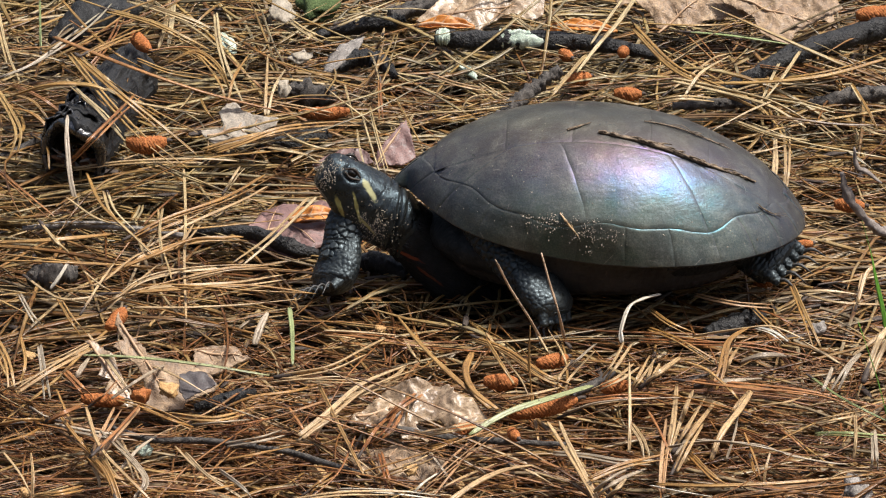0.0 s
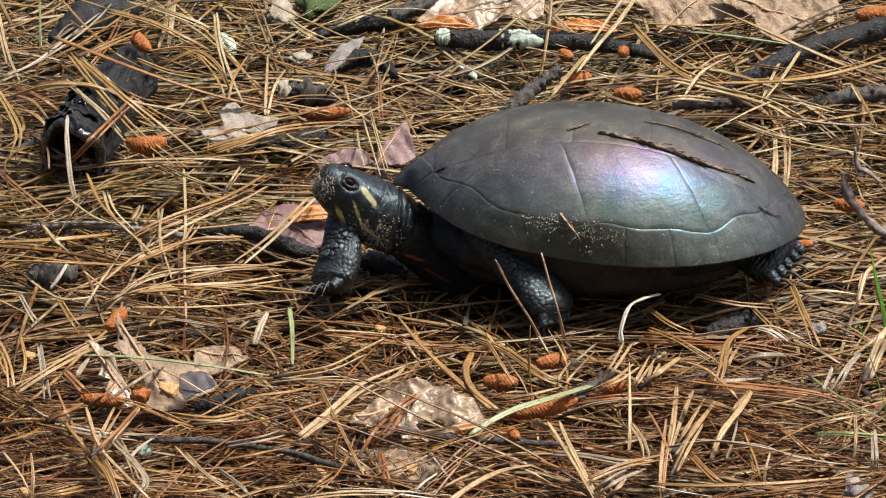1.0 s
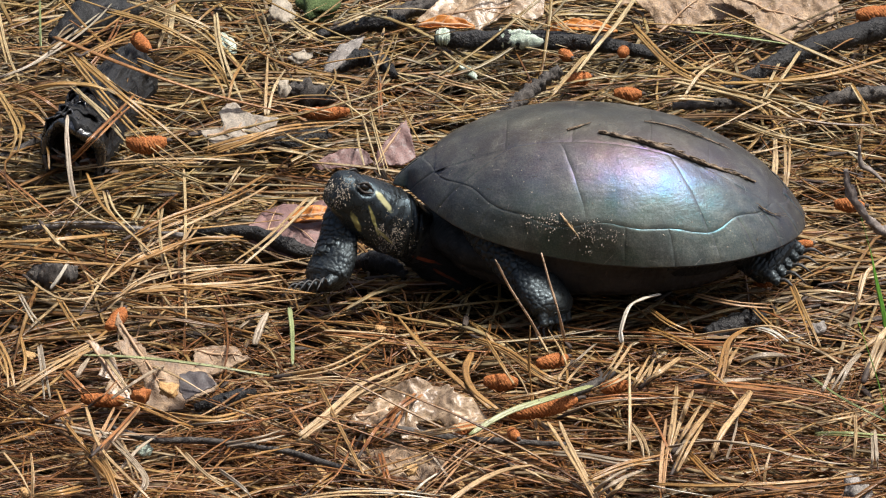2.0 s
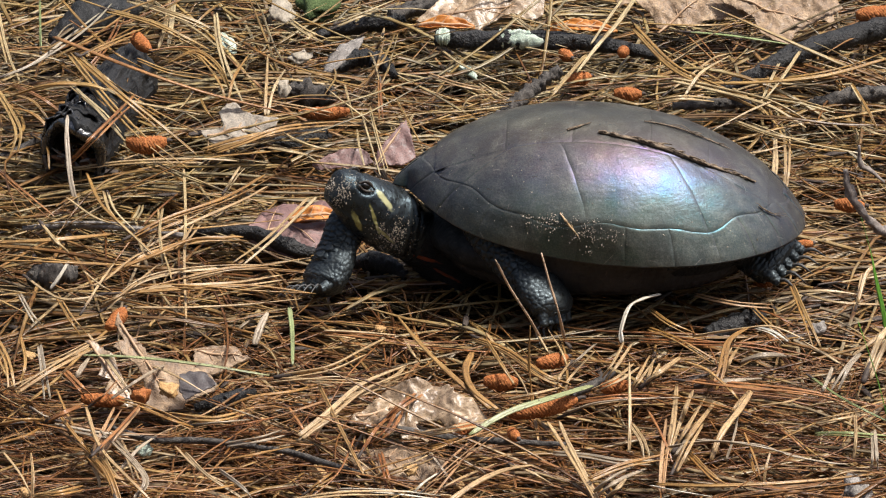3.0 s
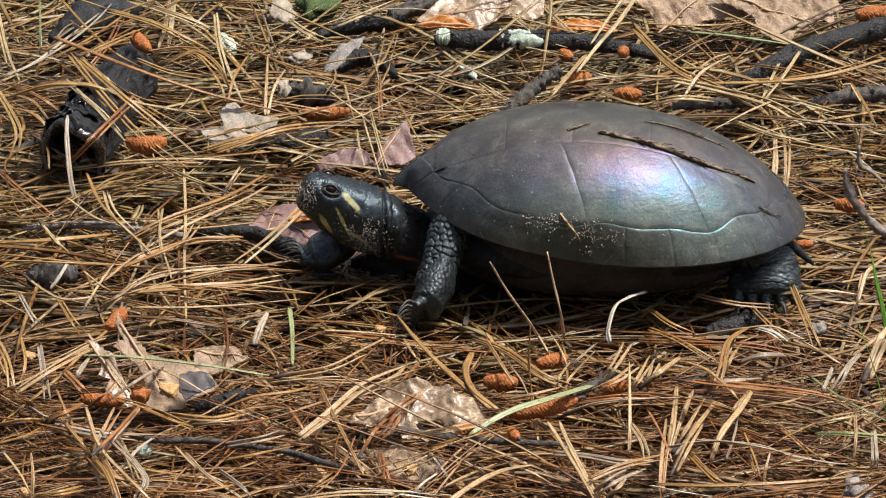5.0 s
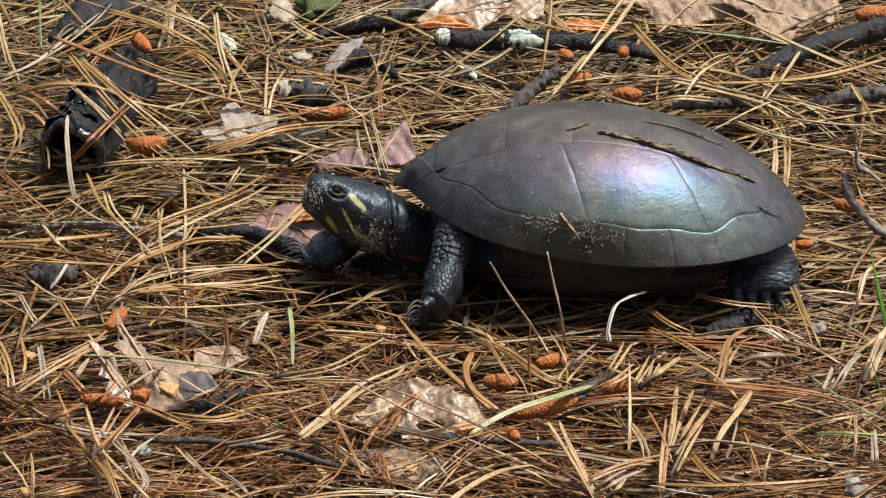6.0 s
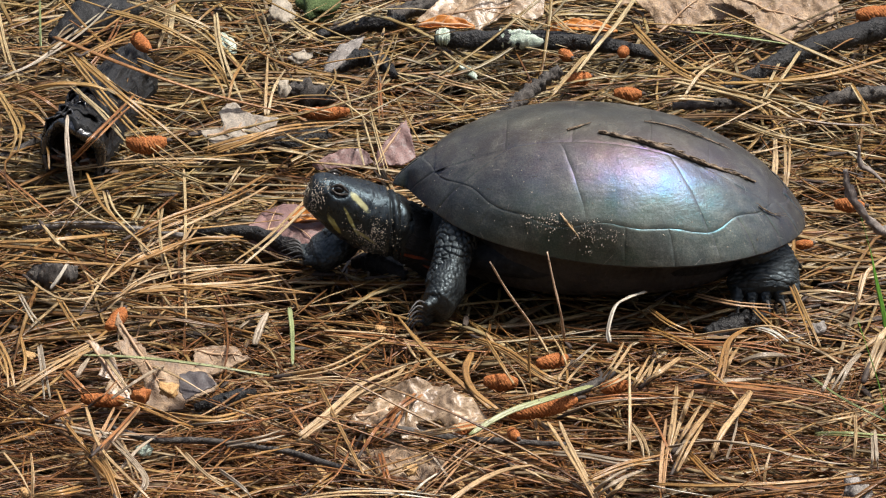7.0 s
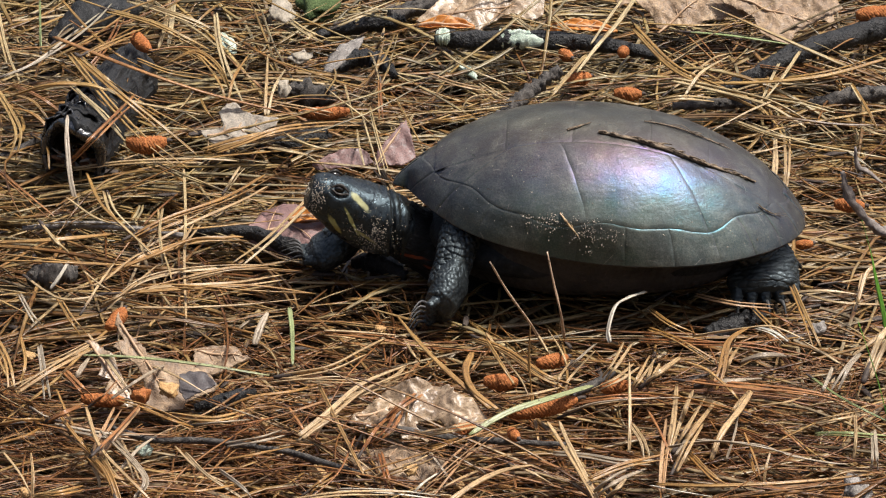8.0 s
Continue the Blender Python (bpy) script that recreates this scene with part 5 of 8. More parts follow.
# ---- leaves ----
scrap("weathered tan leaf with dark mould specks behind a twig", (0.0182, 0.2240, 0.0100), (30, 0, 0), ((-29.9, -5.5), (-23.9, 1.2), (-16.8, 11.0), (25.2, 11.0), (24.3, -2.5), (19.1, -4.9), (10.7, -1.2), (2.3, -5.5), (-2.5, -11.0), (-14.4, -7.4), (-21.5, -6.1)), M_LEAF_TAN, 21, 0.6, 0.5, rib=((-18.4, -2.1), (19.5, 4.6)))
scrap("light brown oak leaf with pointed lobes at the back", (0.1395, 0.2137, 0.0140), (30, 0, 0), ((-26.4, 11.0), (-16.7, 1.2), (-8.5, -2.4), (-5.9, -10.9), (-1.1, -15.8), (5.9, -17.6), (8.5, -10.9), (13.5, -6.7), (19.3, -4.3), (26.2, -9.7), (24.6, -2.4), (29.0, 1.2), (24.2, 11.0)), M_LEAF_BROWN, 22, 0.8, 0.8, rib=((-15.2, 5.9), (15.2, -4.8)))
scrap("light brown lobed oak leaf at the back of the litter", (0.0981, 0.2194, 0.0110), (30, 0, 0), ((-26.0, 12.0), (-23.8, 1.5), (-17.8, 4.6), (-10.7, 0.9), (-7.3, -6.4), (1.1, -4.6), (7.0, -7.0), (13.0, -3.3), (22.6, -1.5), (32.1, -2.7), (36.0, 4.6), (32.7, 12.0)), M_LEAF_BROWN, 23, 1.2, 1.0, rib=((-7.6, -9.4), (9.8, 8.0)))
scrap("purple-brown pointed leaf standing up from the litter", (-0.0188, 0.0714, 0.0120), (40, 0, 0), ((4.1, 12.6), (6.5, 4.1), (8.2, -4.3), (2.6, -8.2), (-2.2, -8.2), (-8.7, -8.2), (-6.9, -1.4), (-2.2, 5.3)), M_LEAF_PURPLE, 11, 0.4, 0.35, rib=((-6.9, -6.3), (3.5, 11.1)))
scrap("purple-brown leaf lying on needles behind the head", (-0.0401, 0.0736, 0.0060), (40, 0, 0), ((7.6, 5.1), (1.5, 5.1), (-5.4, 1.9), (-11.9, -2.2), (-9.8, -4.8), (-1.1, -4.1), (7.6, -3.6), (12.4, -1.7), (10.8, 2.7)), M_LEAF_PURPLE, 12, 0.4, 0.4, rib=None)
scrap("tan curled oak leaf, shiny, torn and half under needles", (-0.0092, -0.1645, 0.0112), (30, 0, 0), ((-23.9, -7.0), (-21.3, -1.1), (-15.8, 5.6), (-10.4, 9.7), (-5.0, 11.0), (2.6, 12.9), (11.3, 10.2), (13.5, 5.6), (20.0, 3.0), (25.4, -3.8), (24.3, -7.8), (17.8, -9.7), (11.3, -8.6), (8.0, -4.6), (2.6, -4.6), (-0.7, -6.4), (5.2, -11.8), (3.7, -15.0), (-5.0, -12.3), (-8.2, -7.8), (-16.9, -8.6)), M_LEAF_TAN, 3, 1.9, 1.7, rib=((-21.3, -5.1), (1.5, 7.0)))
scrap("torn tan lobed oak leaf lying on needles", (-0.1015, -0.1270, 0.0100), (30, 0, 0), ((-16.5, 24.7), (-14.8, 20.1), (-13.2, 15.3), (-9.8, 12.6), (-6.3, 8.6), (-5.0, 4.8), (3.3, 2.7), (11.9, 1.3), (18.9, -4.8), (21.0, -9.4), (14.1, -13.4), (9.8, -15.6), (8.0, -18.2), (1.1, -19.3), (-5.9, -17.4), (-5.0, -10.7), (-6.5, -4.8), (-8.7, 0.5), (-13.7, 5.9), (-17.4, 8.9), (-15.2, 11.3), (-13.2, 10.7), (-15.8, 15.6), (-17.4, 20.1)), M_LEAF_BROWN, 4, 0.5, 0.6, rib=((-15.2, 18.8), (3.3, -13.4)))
# grey colour carries the shade on the underside of the leaf before it
scrap("scrap for a folded leaf's shaded underside, the shade in its grey", (-0.0884, -0.1458, 0.0118), (30, 0, 0), ((-5.9, 4.6), (-2.2, 5.9), (3.3, 5.9), (8.0, 0.0), (3.3, -2.7), (-3.3, -6.2), (-5.4, -2.1)), M_LEAF_SHADE, 5, 0.2, 0.3, rib=None)
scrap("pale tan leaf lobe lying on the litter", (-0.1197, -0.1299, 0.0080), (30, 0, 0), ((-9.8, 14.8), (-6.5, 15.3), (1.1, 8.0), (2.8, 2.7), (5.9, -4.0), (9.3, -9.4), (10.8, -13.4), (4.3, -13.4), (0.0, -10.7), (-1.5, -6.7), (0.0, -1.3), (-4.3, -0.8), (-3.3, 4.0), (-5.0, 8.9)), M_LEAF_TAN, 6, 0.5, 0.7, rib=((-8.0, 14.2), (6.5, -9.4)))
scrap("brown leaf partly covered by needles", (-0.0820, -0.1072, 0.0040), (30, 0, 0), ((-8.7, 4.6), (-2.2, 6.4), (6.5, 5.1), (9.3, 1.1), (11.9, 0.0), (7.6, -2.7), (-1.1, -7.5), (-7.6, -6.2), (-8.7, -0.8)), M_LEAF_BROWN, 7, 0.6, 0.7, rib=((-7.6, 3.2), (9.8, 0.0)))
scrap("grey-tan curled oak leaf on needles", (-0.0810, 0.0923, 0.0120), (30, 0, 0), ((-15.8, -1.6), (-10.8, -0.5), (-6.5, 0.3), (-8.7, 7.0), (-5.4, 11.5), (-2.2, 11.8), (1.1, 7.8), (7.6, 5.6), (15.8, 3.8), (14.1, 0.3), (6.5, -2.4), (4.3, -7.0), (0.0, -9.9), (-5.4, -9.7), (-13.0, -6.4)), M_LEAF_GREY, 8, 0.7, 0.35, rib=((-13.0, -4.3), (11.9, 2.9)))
leaf("brown dry leaf fragment under needles", (0.034, 0.026), 2, 0.3, -0.5, -0.3, M_LEAF_BROWN, pose(*(-0.0156, -0.1863, 0.0020), 12, 8, 5), 2, wave=0.08)
leaf("reddish brown leaf lying under the turtle's head", (0.046, 0.040), 2, 0.25, -0.2, -0.15, M_LEAF_PURPLE, pose(*(-0.0543, 0.0142, 0.0030), 8, 0, 14), 9)
leaf("narrow orange-brown leaf sliver", (0.024, 0.006), 1, 0.2, 0.8, -0.2, M_LEAF_ORANGE, pose(*(0.0014, 0.2083, 0.0100), 20, 0, -4), 12, "leaf_sliver", 0.04)
leaf("narrow orange-brown leaf sliver", (0.030, 0.006), 1, 0.2, 0.8, -0.2, M_LEAF_ORANGE, pose(*(0.0585, 0.2108, 0.0080), 20, 0, -8), 13, "leaf_sliver", 0.04)
leaf("yellow-orange leaf sliver under the head", (0.020, 0.008), 1, 0.2, 0.8, -0.2, M_LEAF_ORANGE, pose(*(-0.0499, 0.0125, 0.0080), 14, 0, 8), 14, "leaf_sliver", 0.04)


def chip(label, place, size, mat, turn, name="wood_chip", seed=0):
    """A rough flat flake."""
    bm = bmesh.new()
    made = bmesh.ops.create_icosphere(bm, subdivisions=3, radius=1.0)["verts"]
    for v in made:
        d = v.co.normalized()
        w = 1 + 0.55 * noise.noise(d * 1.6 + Vector((seed * 3.3, 0, 0))) + 0.22 * noise.noise(d * 5 + Vector((0, seed, 0)))
        v.co = Vector((d.x * size[0] / 2, d.y * size[1] / 2, d.z * size[2] / 2)) * w
        v.co.z += 0.12 * size[2] * noise.noise(d * 4) + 0.5 * size[2] * (v.co.x / size[0]) ** 2
    return thing(name, bm, mat, label, "chip", m=pose(*place, *turn))


chip("white bark chip among needles", (-0.0690, 0.2406, 0.0040), (0.010, 0.013, 0.003), M_BIRCH, (40, 0, 10), "bark_chip", 5)
chip("small white bark chip", (-0.0651, 0.1403, 0.0090), (0.005, 0.008, 0.004), M_BIRCH, (50, 0, 0), "bark_chip", 6)
chip("small white curl of bark", (-0.0593, 0.1825, 0.0060), (0.009, 0.006, 0.003), M_BIRCH, (20, 0, 20), "bark_chip", 7)
chip("grey bark flake on edge", (-0.0421, 0.1838, 0.0060), (0.008, 0.024, 0.003), M_TWIG_GREY, (20, 0, -40), "bark_chip", 8)
chip("grey lichen lump among needles", (0.1423, -0.2153, 0.0040), (0.009, 0.012, 0.006), M_TWIG_GREY, (20, 0, 10), "lichen_lump", 9)
chip("small teal-green lichen crumb", (-0.1047, -0.1808, 0.0030), (0.005, 0.006, 0.004), M_LICHEN, (0, 0, 0), "lichen_crumb", 10)
chip("tuft of pale green lichen", (0.0103, 0.1712, 0.0040), (0.004, 0.014, 0.003), M_LICHEN, (0, 0, 30), "lichen_tuft", 11)
chip("tuft of pale green lichen", (-0.0912, 0.2047, 0.0040), (0.005, 0.018, 0.004), M_LICHEN, (0, 0, 20), "lichen_tuft", 12)
chip("cushion of bright green moss", (-0.0537, 0.2486, 0.0040), (0.016, 0.030, 0.010), M_MOSS, (0, 0, 0), "moss_cushion", 13)
chip("grey stone chip beside needles", (0.1387, -0.0769, 0.0020), (0.006, 0.006, 0.005), M_TWIG_GREY, (0, 0, 0), "stone_chip", 14)
for spot, s in (((-0.0977, -0.1500, 0.0120), 0.010), ((-0.0233, -0.0817, 0.0040), 0.0055), ((0.0051, -0.2092, 0.0040), 0.006), ((-0.0114, -0.1979, 0.0040), 0.0075), ((-0.1441, -0.2153, 0.0040), 0.006), ((-0.0634, -0.1581, 0.0030), 0.006), ((0.0832, -0.1870, 0.0030), 0.007), ((-0.1508, -0.1047, 0.0040), 0.006), ((-0.0440, -0.1985, 0.0030), 0.009)):
    chip("amber bud scale lying in the litter", spot, (s * 0.7, s * 0.8, s * 0.4), M_RESIN, (10, 8, 20), "bud_scale", int(s * 9999))
chip("round orange gall on the leaf", (-0.1078, -0.1477, 0.0080), (0.006, 0.006, 0.007), M_CATKIN, (0, 0, 0), "gall", 3)

# ---- spent pollen cones ----
def drop_cone(spot, ln, r, turn, tip, bow):
    catkin((spot[0], spot[1] - 0.008, spot[2] + 0.0045), ln, r, turn, tip, bow=bow)


drop_cone((-0.1161, 0.0619, 0.0160), 0.0160, 0.0038, 4, 0, 0.22)
drop_cone((-0.1244, 0.1663, 0.0180), 0.0145, 0.0031, -58, 12, 0.05)
drop_cone((-0.0479, 0.1235, 0.0040), 0.021, 0.0027, 6, 0, 0.08)
drop_cone((-0.1190, -0.0851, 0.0090), 0.0135, 0.0029, 66, -8, 0.05)
drop_cone((-0.1216, -0.1353, 0.0000), 0.016, 0.0026, -6, 0, 0.05)
drop_cone((0.0208, -0.1265, 0.0030), 0.0125, 0.0031, -4, 0, 0.04)
drop_cone((0.0399, -0.1088, 0.0030), 0.0125, 0.0028, 26, 0, 0.06)
drop_cone((0.0357, -0.1542, 0.0060), 0.0255, 0.0032, 14, -6, 0.06)
drop_cone((0.0076, -0.1716, 0.0060), 0.011, 0.0026, 20, 0, 0.04)
drop_cone((0.0620, -0.1261, 0.0010), 0.011, 0.0030, 12, 0, 0.04)
drop_cone((0.0758, 0.1538, 0.0000), 0.0115, 0.0030, -6, 0, 0.05)
drop_cone((0.0509, 0.1869, 0.0040), 0.009, 0.0026, -60, 0, 0.04)
drop_cone((0.0563, 0.1723, -0.0010), 0.012, 0.0031, 30, 0, 0.06)
drop_cone((0.0749, 0.1857, 0.0060), 0.006, 0.0026, 80, 0, 0.02)
drop_cone((0.1579, 0.0373, 0.0010), 0.012, 0.0029, -14, 0, 0.05)
drop_cone((0.1223, -0.0178, -0.0060), 0.009, 0.0030, 20, 0, 0.05)
drop_cone((0.1816, 0.2187, 0.0100), 0.016, 0.0036, 20, 0, 0.05)
drop_cone((0.0246, -0.1793, 0.0080), 0.008, 0.0020, -70, 0, 0.05)
drop_cone((0.1388, 0.0089, -0.0030), 0.007, 0.0020, 10, 0, 0.05)

# ---- single needles and blades ----
S = "single %s lying across the litter"
straw("bleached pale blade bent over at its tip", [(0.0657, -0.0866, 0.0010), (0.0654, -0.0827, 0.0040), (0.0684, -0.0758, 0.0100), (0.0733, -0.0727, 0.0120), (0.0801, -0.0659, 0.0110)], 0.0021, M_WHITE, "dry_blade", "grass blade", taper=False)
dry_blade = bpy.data.objects["dry_blade"]
needle_a = straw("reddish needle standing up in front of the shell", [(0.0375, -0.0925, 0.0010), (0.0322, -0.0960, 0.0136), (0.0249, -0.0960, 0.0261), (0.0189, -0.0960, 0.0387)], 0.0014, M_PALEPINK, lift=0)
needle_b = straw("reddish needle standing up in front of the shell", [(0.0445, -0.0879, 0.0030), (0.0422, -0.0920, 0.0152), (0.0387, -0.0930, 0.0281), (0.0357, -0.0940, 0.0401)], 0.0017, M_PALEPINK, taper=False, lift=0)
straw("thin brown needle standing up from the litter", [(0.0335, -0.1677, 0.0010), (0.0321, -0.1450, 0.0029), (0.0306, -0.1430, 0.0176), (0.0309, -0.1410, 0.0333)], 0.0012, M_GOLD)
straw("thin brown needle hanging upright in the litter", [(0.0251, -0.2050, 0.0010), (0.0248, -0.1700, -0.0094), (0.0241, -0.1690, 0.0012)], 0.0010, M_RED)
straw("yellow-green needle lying across the litter", [(-0.1320, -0.1122, 0.0080), (-0.1109, -0.1226, 0.0120), (-0.0859, -0.1331, 0.0140), (-0.0620, -0.1336, 0.0100)], 0.0013, M_PALEGREEN)
straw("pale green flat needle lying over a pollen cone", [(0.0527, -0.1421, 0.0100), (0.0392, -0.1597, 0.0140), (0.0230, -0.1716, 0.0140), (0.0091, -0.1815, 0.0100)], 0.0030, M_PALEGREEN, sheath=False, flat=0.3)
straw("thick yellowish needle leaning on the leaf", [(-0.0162, -0.0848, 0.0100), (-0.0090, -0.1139, 0.0140), (0.0022, -0.1402, 0.0140), (0.0168, -0.1565, 0.0080)], 0.0028, M_GOLD, taper=False, flat=0.5)
straw("curled yellow-brown needle on its edge", [(0.0104, -0.1231, 0.0140), (0.0081, -0.1378, 0.0140), (0.0108, -0.1521, 0.0130), (0.0192, -0.1615, 0.0100)], 0.0026, M_GOLD, taper=False, flat=0.5)
straw("short green needle standing in the litter", [(-0.0565, -0.0758, 0.0100), (-0.0551, -0.0913, 0.0080), (-0.0544, -0.1119, 0.0040)], 0.0019, M_PALEGREEN)
straw("short pale splinter leaning in the litter", [(-0.0687, -0.0950, 0.0040), (-0.0668, -0.0888, 0.0080), (-0.0643, -0.0820, 0.0110)], 0.0030, M_GREY, "wood_splinter", "splinter")
straw("pale bleached needle leaning in the litter", [(-0.1470, -0.0416, 0.0020), (-0.1437, -0.0391, 0.0060), (-0.1405, -0.0340, 0.0100)], 0.0018, M_WHITE)
straw("grey bleached needle standing upright", [(-0.1417, 0.0328, 0.0020), (-0.1445, 0.0386, 0.0120), (-0.1466, 0.0526, 0.0240), (-0.1468, 0.0613, 0.0300)], 0.0022, M_GREY)
straw("tall green grass blade", [(0.1650, -0.0890, -0.0070), (0.1632, -0.0880, 0.0049), (0.1613, -0.0860, 0.0147), (0.1585, -0.0850, 0.0263), (0.1563, -0.0850, 0.0363), (0.1521, -0.0870, 0.0515)], 0.0019, M_GRASS, "grass_blade", "grass blade", flat=0.25, lift=0)
straw("short green grass blade", [(0.1585, -0.1740, -0.0050), (0.1563, -0.1720, 0.0104), (0.1541, -0.1700, 0.0194), (0.1518, -0.1680, 0.0272), (0.1488, -0.1670, 0.0360), (0.1452, -0.1660, 0.0464)], 0.0018, M_GRASS, "grass_blade", "grass blade", flat=0.25, lift=0)
KIND = {"dry_needle": "golden-brown needle", "pale_straw": "pale straw-coloured needle", "red_brown_needle": "reddish needle", "weathered_needle": "grey weathered needle",
        "bleached_red_needle": "pinkish bleached needle", "fading_green_needle": "fading green needle", "golden_needle": "golden-brown needle", "dark_brown_needle": "dark brown needle", "bleached_blade": "bleached pale needle"}


def lay(mat, w, *pts):
    k = round(w * 1e5 + 1e4 * (pts[0][0] + pts[-1][1]))
    straw(S % KIND[mat.name], pts, w * (0.66 if w < 0.00258 else 0.84), mat, sheath=k % 4 == 0 and mat != M_WHITE, twin=k % 5 < 2)


lay(M_RED, 0.0030, (-0.1583, 0.1487, 0.0280), (-0.1257, 0.1116, 0.0300), (-0.0960, 0.1043, 0.0220), (-0.0601, 0.1096, 0.0100))
lay(M_GOLD, 0.0026, (-0.1705, 0.1013, 0.0220), (-0.1561, 0.0924, 0.0300), (-0.1426, 0.0924, 0.0300), (-0.1324, 0.0914, 0.0280))
lay(M_GOLD, 0.0022, (-0.1500, 0.1288, 0.0290), (-0.1355, 0.0876, 0.0300), (-0.1187, 0.0632, 0.0220), (-0.0996, 0.0545, 0.0100))
lay(M_GOLD, 0.0022, (-0.1471, 0.1263, 0.0290), (-0.1277, 0.0871, 0.0290), (-0.1107, 0.0785, 0.0180), (-0.0969, 0.0687, 0.0100))
lay(M_STRAW, 0.0020, (-0.1501, 0.1033, 0.0280), (-0.1382, 0.0753, 0.0290), (-0.1276, 0.0632, 0.0220), (-0.1218, 0.0668, 0.0120))
lay(M_RED, 0.0016, (-0.1227, 0.0964, 0.0240), (-0.1285, 0.0637, 0.0290), (-0.1371, 0.0403, 0.0280), (-0.1451, 0.0553, 0.0140))
lay(M_STRAW, 0.0024, (-0.1323, 0.2230, 0.0160), (-0.1143, 0.1983, 0.0200), (-0.1000, 0.1937, 0.0160), (-0.0834, 0.1883, 0.0080))
lay(M_GOLD, 0.0024, (-0.1124, 0.1576, 0.0140), (-0.1008, 0.1588, 0.0180), (-0.0910, 0.1464, 0.0160), (-0.0868, 0.1415, 0.0080))
lay(M_GOLD, 0.0022, (-0.1792, 0.1219, 0.0160), (-0.1721, 0.0961, 0.0180), (-0.1667, 0.0775, 0.0160), (-0.1684, 0.0677, 0.0080))
lay(M_STRAW, 0.0020, (-0.0941, 0.1964, 0.0200), (-0.0913, 0.1663, 0.0180), (-0.0871, 0.1501, 0.0120), (-0.0809, 0.1312, 0.0060))
lay(M_GREY, 0.0020, (-0.1811, 0.1440, 0.0120), (-0.1677, 0.1520, 0.0150), (-0.1551, 0.1727, 0.0180), (-0.1433, 0.2015, 0.0180))
lay(M_STRAW, 0.0020, (-0.1867, 0.2150, 0.0140), (-0.1817, 0.1827, 0.0140), (-0.1774, 0.1625, 0.0120), (-0.1722, 0.1477, 0.0080))
lay(M_GOLD, 0.0022, (-0.1538, 0.2230, 0.0160), (-0.1362, 0.2073, 0.0160), (-0.1144, 0.1974, 0.0120), (-0.0941, 0.1901, 0.0060))
lay(M_STRAW, 0.0026, (0.0824, 0.2193, 0.0200), (0.0722, 0.1937, 0.0160), (0.0637, 0.1833, 0.0100), (0.0551, 0.1674, 0.0050))
lay(M_STRAW, 0.0022, (0.0772, 0.2193, 0.0200), (0.0680, 0.1969, 0.0160), (0.0614, 0.1865, 0.0100))
lay(M_GOLD, 0.0026, (0.0803, 0.1905, 0.0160), (0.0942, 0.1545, 0.0140), (0.1099, 0.1428, 0.0100), (0.1290, 0.1312, 0.0060), (0.1488, 0.1163, 0.0040))
lay(M_STRAW, 0.0026, (0.0938, 0.1440, 0.0120), (0.1098, 0.1397, 0.0100), (0.1319, 0.1245, 0.0100), (0.1481, 0.1163, 0.0040))
lay(M_STRAW, 0.0024, (0.1470, 0.1651, 0.0160), (0.1390, 0.1470, 0.0120), (0.1303, 0.1343, 0.0060))
lay(M_PALEGREEN, 0.0022, (0.1009, 0.2005, 0.0100), (0.1170, 0.1916, 0.0120), (0.1308, 0.1865, 0.0120), (0.1435, 0.1915, 0.0080))
lay(M_GOLD, 0.0028, (0.1012, 0.1526, 0.0060), (0.1285, 0.1440, 0.0100), (0.1563, 0.1470, 0.0120), (0.1828, 0.1657, 0.0120))
lay(M_STRAW, 0.0022, (0.1069, 0.1014, 0.0060), (0.1221, 0.1125, 0.0100), (0.1331, 0.1245, 0.0100))
lay(M_STRAW, 0.0018, (0.1178, 0.0734, 0.0080), (0.1267, 0.0727, 0.0100), (0.1360, 0.0785, 0.0100))
lay(M_STRAW, 0.0024, (-0.0522, 0.0208, 0.0120), (-0.0573, 0.0067, 0.0120), (-0.0673, -0.0185, 0.0120), (-0.0791, -0.0355, 0.0100))
lay(M_STRAW, 0.0020, (-0.0489, 0.0219, 0.0120), (-0.0550, 0.0033, 0.0130), (-0.0651, -0.0201, 0.0120), (-0.0754, -0.0332, 0.0080))
lay(M_GOLD, 0.0024, (-0.1384, 0.0406, 0.0140), (-0.1313, 0.0118, 0.0140), (-0.1205, -0.0079, 0.0120), (-0.1085, -0.0209, 0.0060))
lay(M_GOLD, 0.0026, (-0.1241, -0.0383, 0.0080), (-0.1074, -0.0317, 0.0120), (-0.0949, -0.0230, 0.0140), (-0.0817, -0.0220, 0.0140))
lay(M_GOLD, 0.0022, (-0.1247, -0.0632, 0.0100), (-0.0973, -0.0636, 0.0120), (-0.0723, -0.0600, 0.0120), (-0.0473, -0.0545, 0.0060))
lay(M_GOLD, 0.0022, (-0.1263, -0.0708, 0.0100), (-0.1018, -0.0575, 0.0120), (-0.0771, -0.0447, 0.0120), (-0.0531, -0.0339, 0.0060))
lay(M_STRAW, 0.0018, (-0.1416, -0.0563, 0.0080), (-0.1274, -0.0531, 0.0100), (-0.1161, -0.0298, 0.0100), (-0.1039, -0.0167, 0.0100))
lay(M_GOLD, 0.0022, (-0.1687, -0.0137, 0.0040), (-0.1439, -0.0290, 0.0080), (-0.1202, -0.0332, 0.0080), (-0.0970, -0.0284, 0.0040))
lay(M_GREY, 0.0018, (-0.1456, -0.1078, 0.0100), (-0.1428, -0.1270, 0.0100), (-0.1400, -0.1403, 0.0040))
